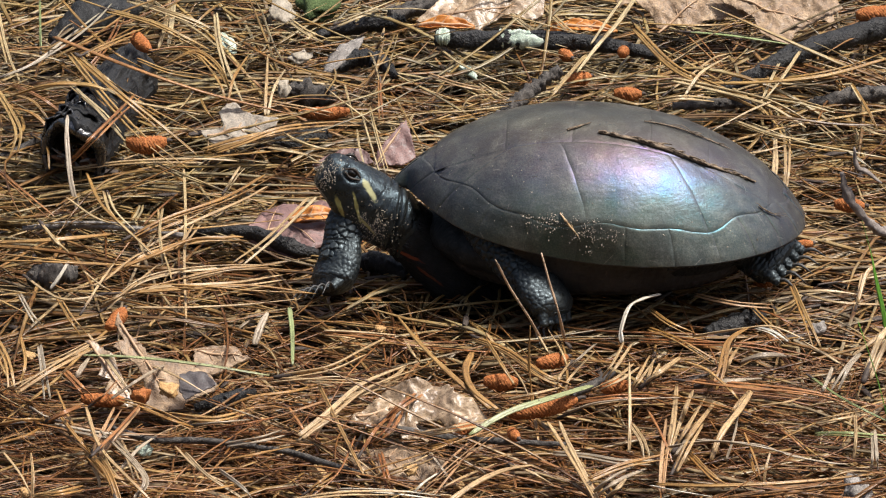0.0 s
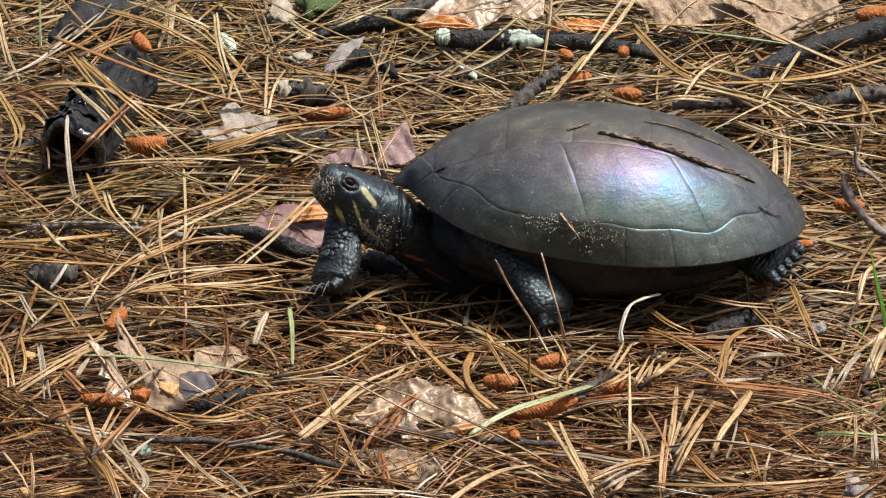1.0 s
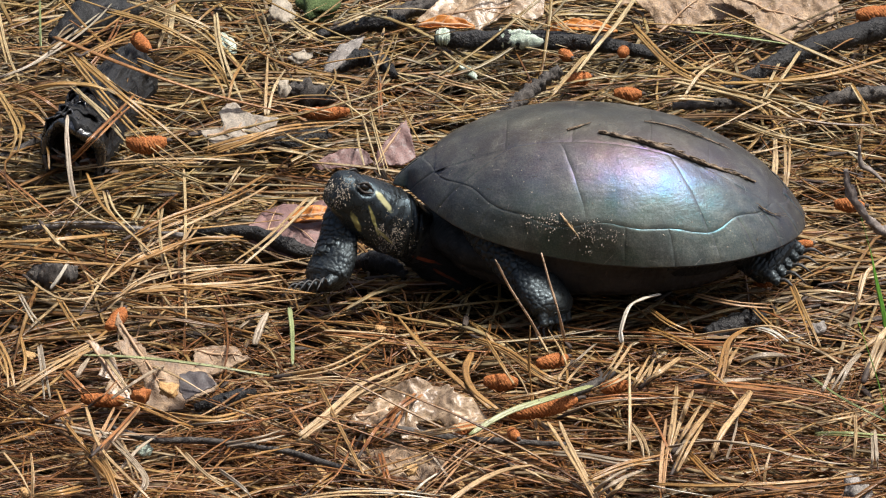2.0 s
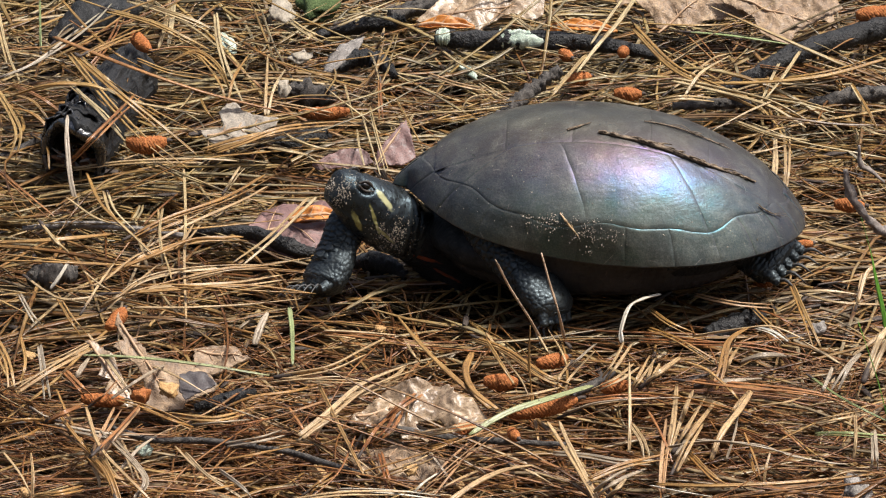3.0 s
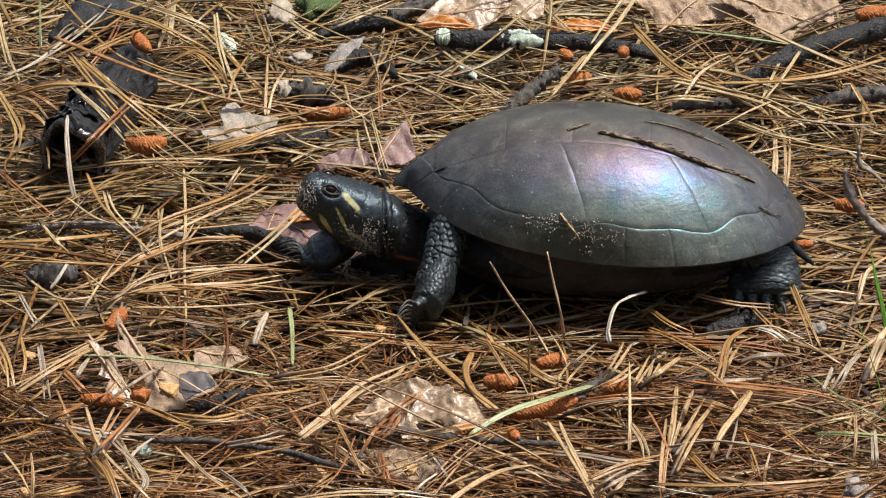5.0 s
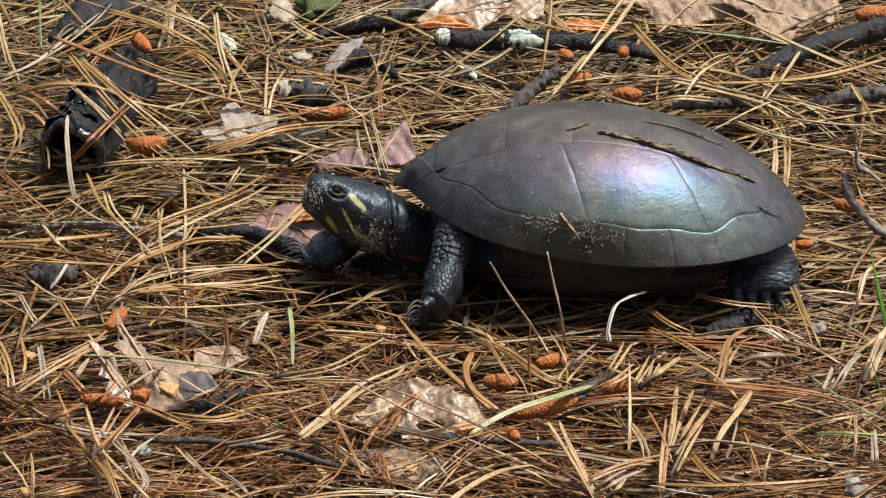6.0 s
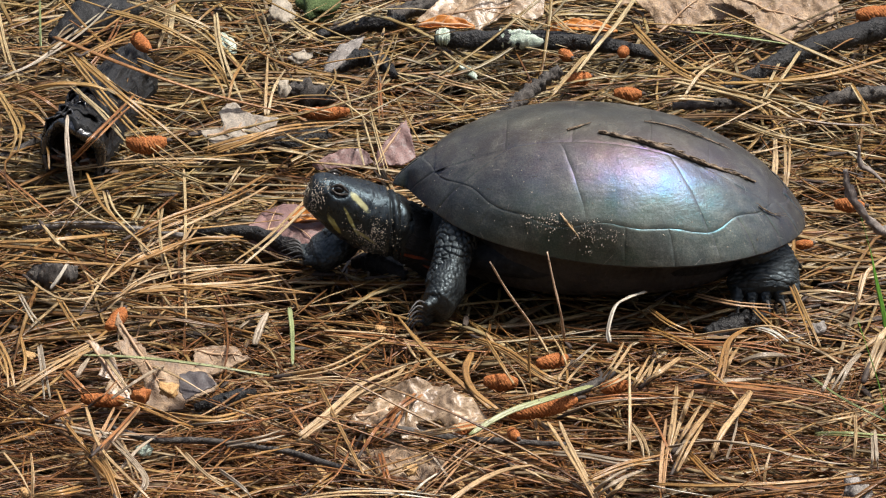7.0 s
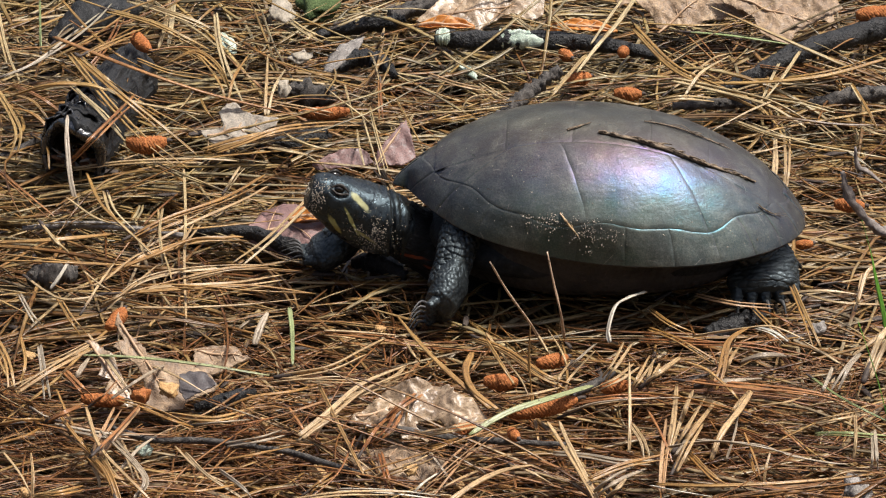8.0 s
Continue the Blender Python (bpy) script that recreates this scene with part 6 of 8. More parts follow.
lay(M_STRAW, 0.0022, (-0.0432, -0.0956, 0.0100), (-0.0297, -0.0971, 0.0100), (-0.0133, -0.0919, 0.0060))
lay(M_STRAW, 0.0026, (-0.0502, -0.1824, 0.0100), (-0.0406, -0.1684, 0.0120), (-0.0289, -0.1495, 0.0140), (-0.0126, -0.1288, 0.0120))
lay(M_STRAW, 0.0028, (-0.0506, -0.1828, 0.0080), (-0.0444, -0.1779, 0.0100), (-0.0366, -0.1707, 0.0120))
lay(M_STRAW, 0.0030, (0.0012, -0.2349, 0.0100), (0.0108, -0.2239, 0.0120), (0.0206, -0.2139, 0.0120), (0.0309, -0.2055, 0.0100))
lay(M_GOLD, 0.0020, (-0.0281, -0.2072, 0.0080), (-0.0086, -0.2021, 0.0120), (0.0110, -0.1906, 0.0140), (0.0289, -0.1766, 0.0120))
lay(M_STRAW, 0.0026, (0.0515, -0.2248, 0.0060), (0.0460, -0.2090, 0.0100), (0.0405, -0.1910, 0.0120), (0.0364, -0.1794, 0.0140))
lay(M_STRAW, 0.0020, (0.0649, -0.1828, 0.0040), (0.0654, -0.1730, 0.0120), (0.0659, -0.1476, 0.0220))
lay(M_STRAW, 0.0028, (0.0929, -0.1931, 0.0060), (0.0970, -0.1843, 0.0120), (0.1047, -0.1680, 0.0140), (0.1097, -0.1500, 0.0120))
lay(M_GREY, 0.0024, (0.0780, -0.1914, 0.0100), (0.0937, -0.1910, 0.0120), (0.1092, -0.1954, 0.0120), (0.1272, -0.1931, 0.0060))
lay(M_STRAW, 0.0018, (0.1101, -0.2110, 0.0040), (0.1108, -0.2090, 0.0100), (0.1126, -0.2039, 0.0140))
lay(M_GOLD, 0.0018, (0.1046, -0.1884, 0.0140), (0.1078, -0.2024, 0.0100), (0.1095, -0.2097, 0.0060))
lay(M_GOLD, 0.0024, (0.1110, -0.0975, 0.0120), (0.1035, -0.1139, 0.0140), (0.1003, -0.1317, 0.0100), (0.0974, -0.1375, 0.0060))
lay(M_STRAW, 0.0022, (0.0916, -0.0876, 0.0040), (0.1088, -0.0941, 0.0100), (0.1199, -0.0965, 0.0120), (0.1313, -0.0987, 0.0080))
lay(M_RED, 0.0020, (0.0716, -0.0944, 0.0060), (0.0917, -0.1054, 0.0100), (0.1142, -0.1078, 0.0100), (0.1410, -0.1095, 0.0040))
lay(M_RED, 0.0022, (0.0905, -0.1332, 0.0080), (0.1100, -0.1453, 0.0120), (0.1298, -0.1509, 0.0120), (0.1561, -0.1514, 0.0060))
lay(M_GOLD, 0.0022, (0.0498, -0.2155, 0.0100), (0.0616, -0.2087, 0.0120), (0.0777, -0.1967, 0.0100))
lay(M_GREY, 0.0020, (-0.1055, -0.2227, 0.0060), (-0.1030, -0.2134, 0.0100), (-0.1194, -0.1820, 0.0120))
lay(M_STRAW, 0.0022, (-0.1259, -0.1597, 0.0100), (-0.1186, -0.1954, 0.0120), (-0.1066, -0.2177, 0.0100), (-0.0995, -0.2248, 0.0060))
lay(M_RED, 0.0022, (-0.1200, -0.2039, 0.0140), (-0.1123, -0.1839, 0.0140), (-0.1067, -0.1616, 0.0120))
lay(M_STRAW, 0.0020, (-0.1402, -0.2248, 0.0060), (-0.1402, -0.2174, 0.0120), (-0.1419, -0.2039, 0.0140))
lay(M_RED, 0.0016, (-0.0463, -0.2248, 0.0060), (-0.0359, -0.2112, 0.0100), (-0.0304, -0.1865, 0.0120))
lay(M_STRAW, 0.0030, (0.1520, -0.1215, 0.0040), (0.1559, -0.1126, 0.0100), (0.1593, -0.1067, 0.0140), (0.1667, -0.0920, 0.0140))
lay(M_STRAW, 0.0024, (0.1537, -0.0621, 0.0060), (0.1569, -0.0524, 0.0120), (0.1609, -0.0465, 0.0140), (0.1722, -0.0264, 0.0120))
lay(M_GOLD, 0.0022, (0.1305, -0.0512, 0.0080), (0.1333, -0.0833, 0.0100), (0.1377, -0.0974, 0.0040))
lay(M_GOLD, 0.0024, (0.1344, 0.0166, 0.0060), (0.1330, -0.0129, 0.0060), (0.1303, -0.0372, 0.0040))
lay(M_RED, 0.0020, (-0.1549, 0.1880, 0.0200), (-0.1435, 0.1588, 0.0260), (-0.1363, 0.1733, 0.0240), (-0.1308, 0.1983, 0.0200))
lay(M_GREY, 0.0022, (-0.1656, 0.1278, 0.0240), (-0.1527, 0.1412, 0.0280), (-0.1431, 0.1714, 0.0260), (-0.1384, 0.2075, 0.0200))
lay(M_GOLD, 0.0024, (-0.1401, 0.1958, 0.0220), (-0.1201, 0.1765, 0.0240), (-0.1058, 0.1689, 0.0200), (-0.0962, 0.1701, 0.0140))
lay(M_GOLD, 0.0020, (-0.1447, 0.1251, 0.0300), (-0.1341, 0.1393, 0.0300), (-0.1284, 0.1575, 0.0260), (-0.1223, 0.1803, 0.0200))
lay(M_RED, 0.0018, (-0.1469, 0.0554, 0.0120), (-0.1364, 0.0462, 0.0260), (-0.1285, 0.0637, 0.0290), (-0.1226, 0.1025, 0.0220))
lay(M_GOLD, 0.0026, (-0.1637, 0.1023, 0.0240), (-0.1519, 0.0961, 0.0290), (-0.1401, 0.0899, 0.0310), (-0.1337, 0.0876, 0.0300))
lay(M_STRAW, 0.0020, (-0.1334, 0.0888, 0.0300), (-0.1232, 0.0856, 0.0260), (-0.1116, 0.0979, 0.0180), (-0.0965, 0.1096, 0.0100))
lay(M_RED, 0.0022, (-0.1202, 0.1538, 0.0200), (-0.1077, 0.1582, 0.0200), (-0.0990, 0.1701, 0.0140))
lay(M_GOLD, 0.0022, (-0.1244, 0.1457, 0.0200), (-0.1113, 0.1377, 0.0180), (-0.0976, 0.1470, 0.0120))
lay(M_GOLD, 0.0020, (-0.1606, 0.2179, 0.0180), (-0.1456, 0.1721, 0.0220), (-0.1333, 0.1419, 0.0240), (-0.1209, 0.1433, 0.0160))
lay(M_STRAW, 0.0024, (0.0572, -0.1270, 0.0059), (0.0613, -0.1242, 0.0109), (0.0659, -0.0967, 0.0059))
lay(M_STRAW, 0.0022, (0.0529, -0.1362, 0.0054), (0.0619, -0.1364, 0.0104), (0.0689, -0.1139, 0.0054))
lay(M_STRAW, 0.0028, (0.0723, -0.1331, 0.0066), (0.0783, -0.1327, 0.0116), (0.0858, -0.1111, 0.0066))
lay(M_STRAW, 0.0028, (0.0782, -0.1870, 0.0056), (0.0807, -0.1724, 0.0106), (0.0837, -0.1320, 0.0056))
lay(M_PINK, 0.0024, (0.0741, -0.2161, 0.0053), (0.0758, -0.1964, 0.0103), (0.0789, -0.1591, 0.0053))
lay(M_STRAW, 0.0026, (0.0813, -0.1845, 0.0066), (0.0854, -0.1790, 0.0116), (0.0930, -0.1457, 0.0066))
lay(M_STRAW, 0.0024, (0.0839, -0.1684, 0.0087), (0.0859, -0.1650, 0.0137), (0.0890, -0.1430, 0.0087))
lay(M_STRAW, 0.0022, (0.0794, -0.2054, 0.0082), (0.0840, -0.1957, 0.0132), (0.0889, -0.1674, 0.0082))
lay(M_GREY, 0.0016, (0.0980, -0.1972, 0.0081), (0.1011, -0.1887, 0.0131), (0.1043, -0.1603, 0.0081))
lay(M_STRAW, 0.0022, (0.1002, -0.1231, 0.0059), (0.1023, -0.1193, 0.0109), (0.1068, -0.0941, 0.0059))
lay(M_GOLD, 0.0022, (0.0872, -0.1162, 0.0071), (0.0945, -0.1325, 0.0115), (0.1018, -0.1489, 0.0115), (0.1058, -0.1515, 0.0071))
lay(M_GOLD, 0.0020, (0.1067, -0.1902, 0.0061), (0.1067, -0.2112, 0.0111), (0.1085, -0.2099, 0.0061))
lay(M_GREY, 0.0030, (0.0926, -0.1331, 0.0057), (0.1023, -0.1398, 0.0107), (0.1142, -0.1274, 0.0057))
lay(M_GREY, 0.0032, (0.1079, -0.1125, 0.0054), (0.1157, -0.1174, 0.0104), (0.1266, -0.1077, 0.0054))
lay(M_STRAW, 0.0022, (0.1315, -0.0965, 0.0059), (0.1399, -0.1217, 0.0109), (0.1463, -0.1206, 0.0059))
lay(M_GREY, 0.0024, (0.1398, -0.1243, 0.0087), (0.1355, -0.1489, 0.0137), (0.1329, -0.1501, 0.0087))
lay(M_GREY, 0.0022, (0.1509, -0.1115, 0.0083), (0.1450, -0.1340, 0.0133), (0.1406, -0.1423, 0.0083))
lay(M_RED, 0.0018, (0.0844, -0.1337, 0.0082), (0.1038, -0.1488, 0.0126), (0.1334, -0.1558, 0.0126), (0.1529, -0.1652, 0.0082))
lay(M_GOLD, 0.0018, (0.0637, -0.1444, 0.0082), (0.0794, -0.1548, 0.0125), (0.0989, -0.1650, 0.0125), (0.1224, -0.1743, 0.0082))
lay(M_RED, 0.0014, (0.1188, -0.1693, 0.0058), (0.1224, -0.1885, 0.0108), (0.1274, -0.1895, 0.0058))
lay(M_GREY, 0.0024, (0.0433, -0.1565, 0.0062), (0.0553, -0.1572, 0.0106), (0.0734, -0.1540, 0.0106), (0.0941, -0.1436, 0.0062))
lay(M_PALEGREEN, 0.0016, (0.1303, -0.1751, 0.0075), (0.1413, -0.1853, 0.0125), (0.1555, -0.1773, 0.0075))
lay(M_PALEGREEN, 0.0014, (0.1313, -0.1297, 0.0079), (0.1412, -0.1589, 0.0129), (0.1564, -0.1669, 0.0079))
lay(M_STRAW, 0.0020, (0.1452, -0.1610, 0.0084), (0.1433, -0.1894, 0.0134), (0.1422, -0.1970, 0.0084))
lay(M_GREY, 0.0020, (0.1511, -0.1749, 0.0085), (0.1494, -0.2029, 0.0135), (0.1497, -0.2060, 0.0085))
lay(M_RED, 0.0018, (0.0726, -0.1524, 0.0053), (0.0763, -0.1831, 0.0103), (0.0798, -0.1953, 0.0053))
lay(M_GREY, 0.0026, (0.0516, -0.2212, 0.0074), (0.0574, -0.2204, 0.0124), (0.0669, -0.1995, 0.0074))
lay(M_STRAW, 0.0026, (0.0563, -0.2260, 0.0077), (0.0600, -0.2274, 0.0127), (0.0637, -0.2079, 0.0077))
lay(M_GOLD, 0.0020, (0.0732, -0.2139, 0.0070), (0.0921, -0.2239, 0.0114), (0.1194, -0.2213, 0.0114), (0.1478, -0.2065, 0.0070))
lay(M_GOLD, 0.0020, (0.0861, -0.1871, 0.0057), (0.0926, -0.2148, 0.0107), (0.0986, -0.2135, 0.0057))
lay(M_STRAW, 0.0016, (0.1276, -0.2159, 0.0069), (0.1372, -0.2150, 0.0119), (0.1480, -0.2037, 0.0069))
lay(M_STRAW, 0.0026, (-0.0579, -0.1243, 0.0054), (-0.0415, -0.1263, 0.0097), (-0.0295, -0.1120, 0.0097), (-0.0195, -0.0905, 0.0054))
lay(M_STRAW, 0.0016, (-0.0576, -0.1329, 0.0087), (-0.0330, -0.1452, 0.0137), (-0.0130, -0.1329, 0.0087))
lay(M_GOLD, 0.0022, (-0.0443, -0.1379, 0.0085), (-0.0386, -0.1701, 0.0128), (-0.0322, -0.1970, 0.0128), (-0.0271, -0.2103, 0.0085))
lay(M_RED, 0.0022, (-0.0284, -0.1901, 0.0072), (-0.0235, -0.1824, 0.0122), (-0.0188, -0.1608, 0.0072))
lay(M_RED, 0.0024, (-0.0255, -0.1814, 0.0062), (-0.0186, -0.1759, 0.0112), (-0.0140, -0.1379, 0.0062))
lay(M_RED, 0.0020, (-0.0207, -0.1661, 0.0086), (-0.0138, -0.1626, 0.0136), (-0.0059, -0.1397, 0.0086))
lay(M_GOLD, 0.0016, (-0.0140, -0.1355, 0.0073), (-0.0124, -0.1599, 0.0123), (-0.0132, -0.1656, 0.0073))
lay(M_STRAW, 0.0022, (-0.0087, -0.1772, 0.0085), (0.0032, -0.1829, 0.0135), (0.0172, -0.1658, 0.0085))
lay(M_PINK, 0.0014, (-0.0076, -0.2231, 0.0084), (0.0031, -0.2115, 0.0134), (0.0191, -0.1724, 0.0084))
lay(M_PINK, 0.0014, (-0.0046, -0.2269, 0.0070), (0.0031, -0.2153, 0.0120), (0.0101, -0.1876, 0.0070))
lay(M_GREY, 0.0020, (0.0032, -0.1913, 0.0067), (0.0090, -0.2080, 0.0117), (0.0149, -0.2058, 0.0067))
lay(M_STRAW, 0.0016, (0.0234, -0.1474, 0.0074), (0.0333, -0.1531, 0.0124), (0.0417, -0.1380, 0.0074))
lay(M_GOLD, 0.0022, (0.0157, -0.0959, 0.0067), (0.0205, -0.1259, 0.0117), (0.0256, -0.1343, 0.0067))
lay(M_GOLD, 0.0022, (0.0116, -0.0912, 0.0056), (0.0238, -0.1126, 0.0100), (0.0357, -0.1317, 0.0100), (0.0459, -0.1320, 0.0056))
lay(M_STRAW, 0.0016, (0.0463, -0.1142, 0.0062), (0.0417, -0.1367, 0.0112), (0.0407, -0.1379, 0.0062))
lay(M_GREY, 0.0016, (0.0558, -0.1031, 0.0083), (0.0501, -0.1243, 0.0133), (0.0450, -0.1257, 0.0083))
lay(M_STRAW, 0.0018, (-0.0550, -0.2232, 0.0052), (-0.0356, -0.2254, 0.0095), (-0.0163, -0.2245, 0.0095), (0.0031, -0.2189, 0.0052))
lay(M_STRAW, 0.0020, (0.0228, -0.1949, 0.0052), (0.0304, -0.2116, 0.0102), (0.0382, -0.2116, 0.0052))
lay(M_STRAW, 0.0024, (-0.1524, -0.1406, 0.0075), (-0.1408, -0.1309, 0.0118), (-0.1279, -0.1117, 0.0118), (-0.1227, -0.0966, 0.0075))
lay(M_GOLD, 0.0020, (-0.1622, -0.0946, 0.0061), (-0.1556, -0.1246, 0.0111), (-0.1527, -0.1377, 0.0061))
lay(M_GOLD, 0.0020, (-0.1539, -0.0944, 0.0071), (-0.1497, -0.1268, 0.0121), (-0.1512, -0.1352, 0.0071))
lay(M_GREY, 0.0028, (-0.1330, -0.1346, 0.0069), (-0.1295, -0.1333, 0.0119), (-0.1276, -0.1108, 0.0069))
lay(M_GREY, 0.0022, (-0.1178, -0.1452, 0.0064), (-0.1079, -0.1393, 0.0114), (-0.0991, -0.1155, 0.0064))
lay(M_RED, 0.0020, (-0.1351, -0.1272, 0.0090), (-0.1284, -0.1495, 0.0140), (-0.1246, -0.1484, 0.0090))
lay(M_RED, 0.0020, (-0.1247, -0.1487, 0.0058), (-0.1194, -0.1498, 0.0108), (-0.1168, -0.1285, 0.0058))
lay(M_GOLD, 0.0028, (-0.1564, -0.1674, 0.0067), (-0.1458, -0.1732, 0.0117), (-0.1396, -0.1643, 0.0067))
lay(M_GREY, 0.0022, (-0.1456, -0.1520, 0.0058), (-0.1402, -0.1683, 0.0108), (-0.1379, -0.1612, 0.0058))
lay(M_RED, 0.0026, (-0.1395, -0.1661, 0.0075), (-0.1322, -0.1686, 0.0125), (-0.1283, -0.1537, 0.0075))
lay(M_GOLD, 0.0022, (-0.1351, -0.1586, 0.0061), (-0.1270, -0.1869, 0.0111), (-0.1220, -0.1902, 0.0061))
lay(M_PINK, 0.0022, (-0.1221, -0.1886, 0.0064), (-0.1185, -0.1808, 0.0114), (-0.1164, -0.1523, 0.0064))
lay(M_PINK, 0.0028, (-0.1188, -0.1940, 0.0080), (-0.1124, -0.1840, 0.0130), (-0.1071, -0.1555, 0.0080))
lay(M_GREY, 0.0024, (-0.1366, -0.1658, 0.0063), (-0.1194, -0.1828, 0.0113), (-0.1061, -0.1748, 0.0063))
lay(M_GOLD, 0.0018, (-0.1072, -0.1540, 0.0072), (-0.0961, -0.1735, 0.0122), (-0.0874, -0.1700, 0.0072))
lay(M_GOLD, 0.0024, (-0.1108, -0.2300, 0.0086), (-0.1152, -0.2184, 0.0136), (-0.1217, -0.1952, 0.0086))
lay(M_GOLD, 0.0026, (-0.1222, -0.1887, 0.0054), (-0.1136, -0.2142, 0.0104), (-0.1022, -0.2112, 0.0054))
lay(M_STRAW, 0.0016, (-0.1532, -0.2082, 0.0052), (-0.1410, -0.2117, 0.0102), (-0.1296, -0.1951, 0.0052))
lay(M_STRAW, 0.0020, (-0.1528, -0.1876, 0.0059), (-0.1446, -0.2152, 0.0109), (-0.1404, -0.2225, 0.0059))
lay(M_GOLD, 0.0018, (-0.1401, -0.2246, 0.0081), (-0.1298, -0.2316, 0.0131), (-0.1232, -0.2173, 0.0081))
lay(M_GOLD, 0.0016, (-0.1026, -0.2204, 0.0075), (-0.0837, -0.2304, 0.0125), (-0.0651, -0.2127, 0.0075))
lay(M_STRAW, 0.0020, (-0.0896, -0.1876, 0.0059), (-0.0805, -0.2153, 0.0109), (-0.0686, -0.2226, 0.0059))
lay(M_GREY, 0.0020, (-0.0772, -0.2016, 0.0063), (-0.0685, -0.2247, 0.0113), (-0.0646, -0.2255, 0.0063))
lay(M_GREY, 0.0022, (-0.0887, -0.1655, 0.0057), (-0.0763, -0.1731, 0.0107), (-0.0679, -0.1609, 0.0057))
lay(M_GOLD, 0.0024, (-0.0771, -0.1532, 0.0068), (-0.0670, -0.1538, 0.0112), (-0.0531, -0.1492, 0.0112), (-0.0454, -0.1345, 0.0068))
lay(M_GOLD, 0.0022, (-0.0972, -0.1543, 0.0052), (-0.0805, -0.1683, 0.0102), (-0.0672, -0.1497, 0.0052))
lay(M_RED, 0.0018, (-0.1745, 0.0597, 0.0078), (-0.1630, 0.0284, 0.0128), (-0.1489, 0.0125, 0.0078))
lay(M_STRAW, 0.0024, (-0.1538, 0.0053, 0.0086), (-0.1463, -0.0221, 0.0136), (-0.1411, -0.0230, 0.0086))
lay(M_STRAW, 0.0020, (-0.1457, 0.0293, 0.0088), (-0.1327, -0.0013, 0.0138), (-0.1233, 0.0020, 0.0088))
lay(M_STRAW, 0.0022, (-0.1319, 0.0369, 0.0079), (-0.1266, 0.0050, 0.0123), (-0.1143, -0.0218, 0.0123), (-0.1077, -0.0278, 0.0079))
lay(M_STRAW, 0.0016, (-0.1324, -0.0748, 0.0088), (-0.1268, -0.0615, 0.0138), (-0.1234, -0.0324, 0.0088))
lay(M_GOLD, 0.0018, (-0.1434, -0.0524, 0.0051), (-0.1359, -0.0834, 0.0101), (-0.1306, -0.0875, 0.0051))
lay(M_GREY, 0.0014, (-0.1570, -0.0548, 0.0062), (-0.1505, -0.0833, 0.0112), (-0.1464, -0.0849, 0.0062))
lay(M_STRAW, 0.0018, (-0.1346, -0.0403, 0.0089), (-0.1266, -0.0641, 0.0139), (-0.1217, -0.0607, 0.0089))
lay(M_STRAW, 0.0022, (-0.1263, -0.0717, 0.0081), (-0.1179, -0.0700, 0.0131), (-0.1074, -0.0334, 0.0081))
lay(M_STRAW, 0.0020, (-0.1174, -0.0457, 0.0066), (-0.1025, -0.0449, 0.0110), (-0.0815, -0.0398, 0.0110), (-0.0606, -0.0301, 0.0066))
lay(M_GOLD, 0.0022, (-0.1169, -0.0529, 0.0088), (-0.0953, -0.0625, 0.0131), (-0.0699, -0.0675, 0.0131), (-0.0471, -0.0605, 0.0088))
lay(M_GOLD, 0.0026, (-0.1688, -0.0110, 0.0075), (-0.1466, -0.0196, 0.0125), (-0.1262, -0.0030, 0.0075))
lay(M_GOLD, 0.0024, (-0.1673, -0.0296, 0.0083), (-0.1449, -0.0423, 0.0133), (-0.1244, -0.0338, 0.0083))
lay(M_GOLD, 0.0022, (-0.1198, -0.0027, 0.0062), (-0.1050, 0.0063, 0.0105), (-0.0841, 0.0254, 0.0105), (-0.0698, 0.0578, 0.0062))
lay(M_STRAW, 0.0020, (-0.1128, -0.0124, 0.0058), (-0.0982, -0.0009, 0.0101), (-0.0774, 0.0236, 0.0101), (-0.0684, 0.0475, 0.0058))
lay(M_GOLD, 0.0018, (-0.1092, 0.0013, 0.0068), (-0.0936, -0.0059, 0.0111), (-0.0722, -0.0005, 0.0111), (-0.0618, 0.0121, 0.0068))
lay(M_STRAW, 0.0020, (-0.1020, 0.0649, 0.0055), (-0.0987, 0.0104, 0.0099), (-0.0969, -0.0373, 0.0099), (-0.0942, -0.0811, 0.0055))
lay(M_STRAW, 0.0018, (-0.1082, 0.0236, 0.0065), (-0.1075, -0.0095, 0.0115), (-0.1055, -0.0299, 0.0065))
lay(M_STRAW, 0.0020, (-0.1016, -0.0193, 0.0088), (-0.0972, -0.0200, 0.0138), (-0.0952, 0.0047, 0.0088))
lay(M_PALEGREEN, 0.0018, (-0.1672, 0.1893, 0.0063), (-0.1685, 0.2056, 0.0113), (-0.1719, 0.2480, 0.0063))
lay(M_STRAW, 0.0024, (-0.0719, 0.1216, 0.0050), (-0.0719, 0.1366, 0.0100), (-0.0728, 0.1862, 0.0050))
lay(M_STRAW, 0.0020, (-0.0707, 0.1212, 0.0052), (-0.0688, 0.1362, 0.0102), (-0.0653, 0.1701, 0.0052))
lay(M_GOLD, 0.0020, (-0.0873, 0.1351, 0.0057), (-0.0854, 0.1472, 0.0107), (-0.0810, 0.1846, 0.0057))
lay(M_GOLD, 0.0024, (-0.1142, 0.1911, 0.0081), (-0.1013, 0.1676, 0.0125), (-0.0907, 0.1367, 0.0125), (-0.0882, 0.1291, 0.0081))
lay(M_STRAW, 0.0028, (-0.1146, 0.2477, 0.0065), (-0.1136, 0.2052, 0.0115), (-0.1143, 0.1922, 0.0065))
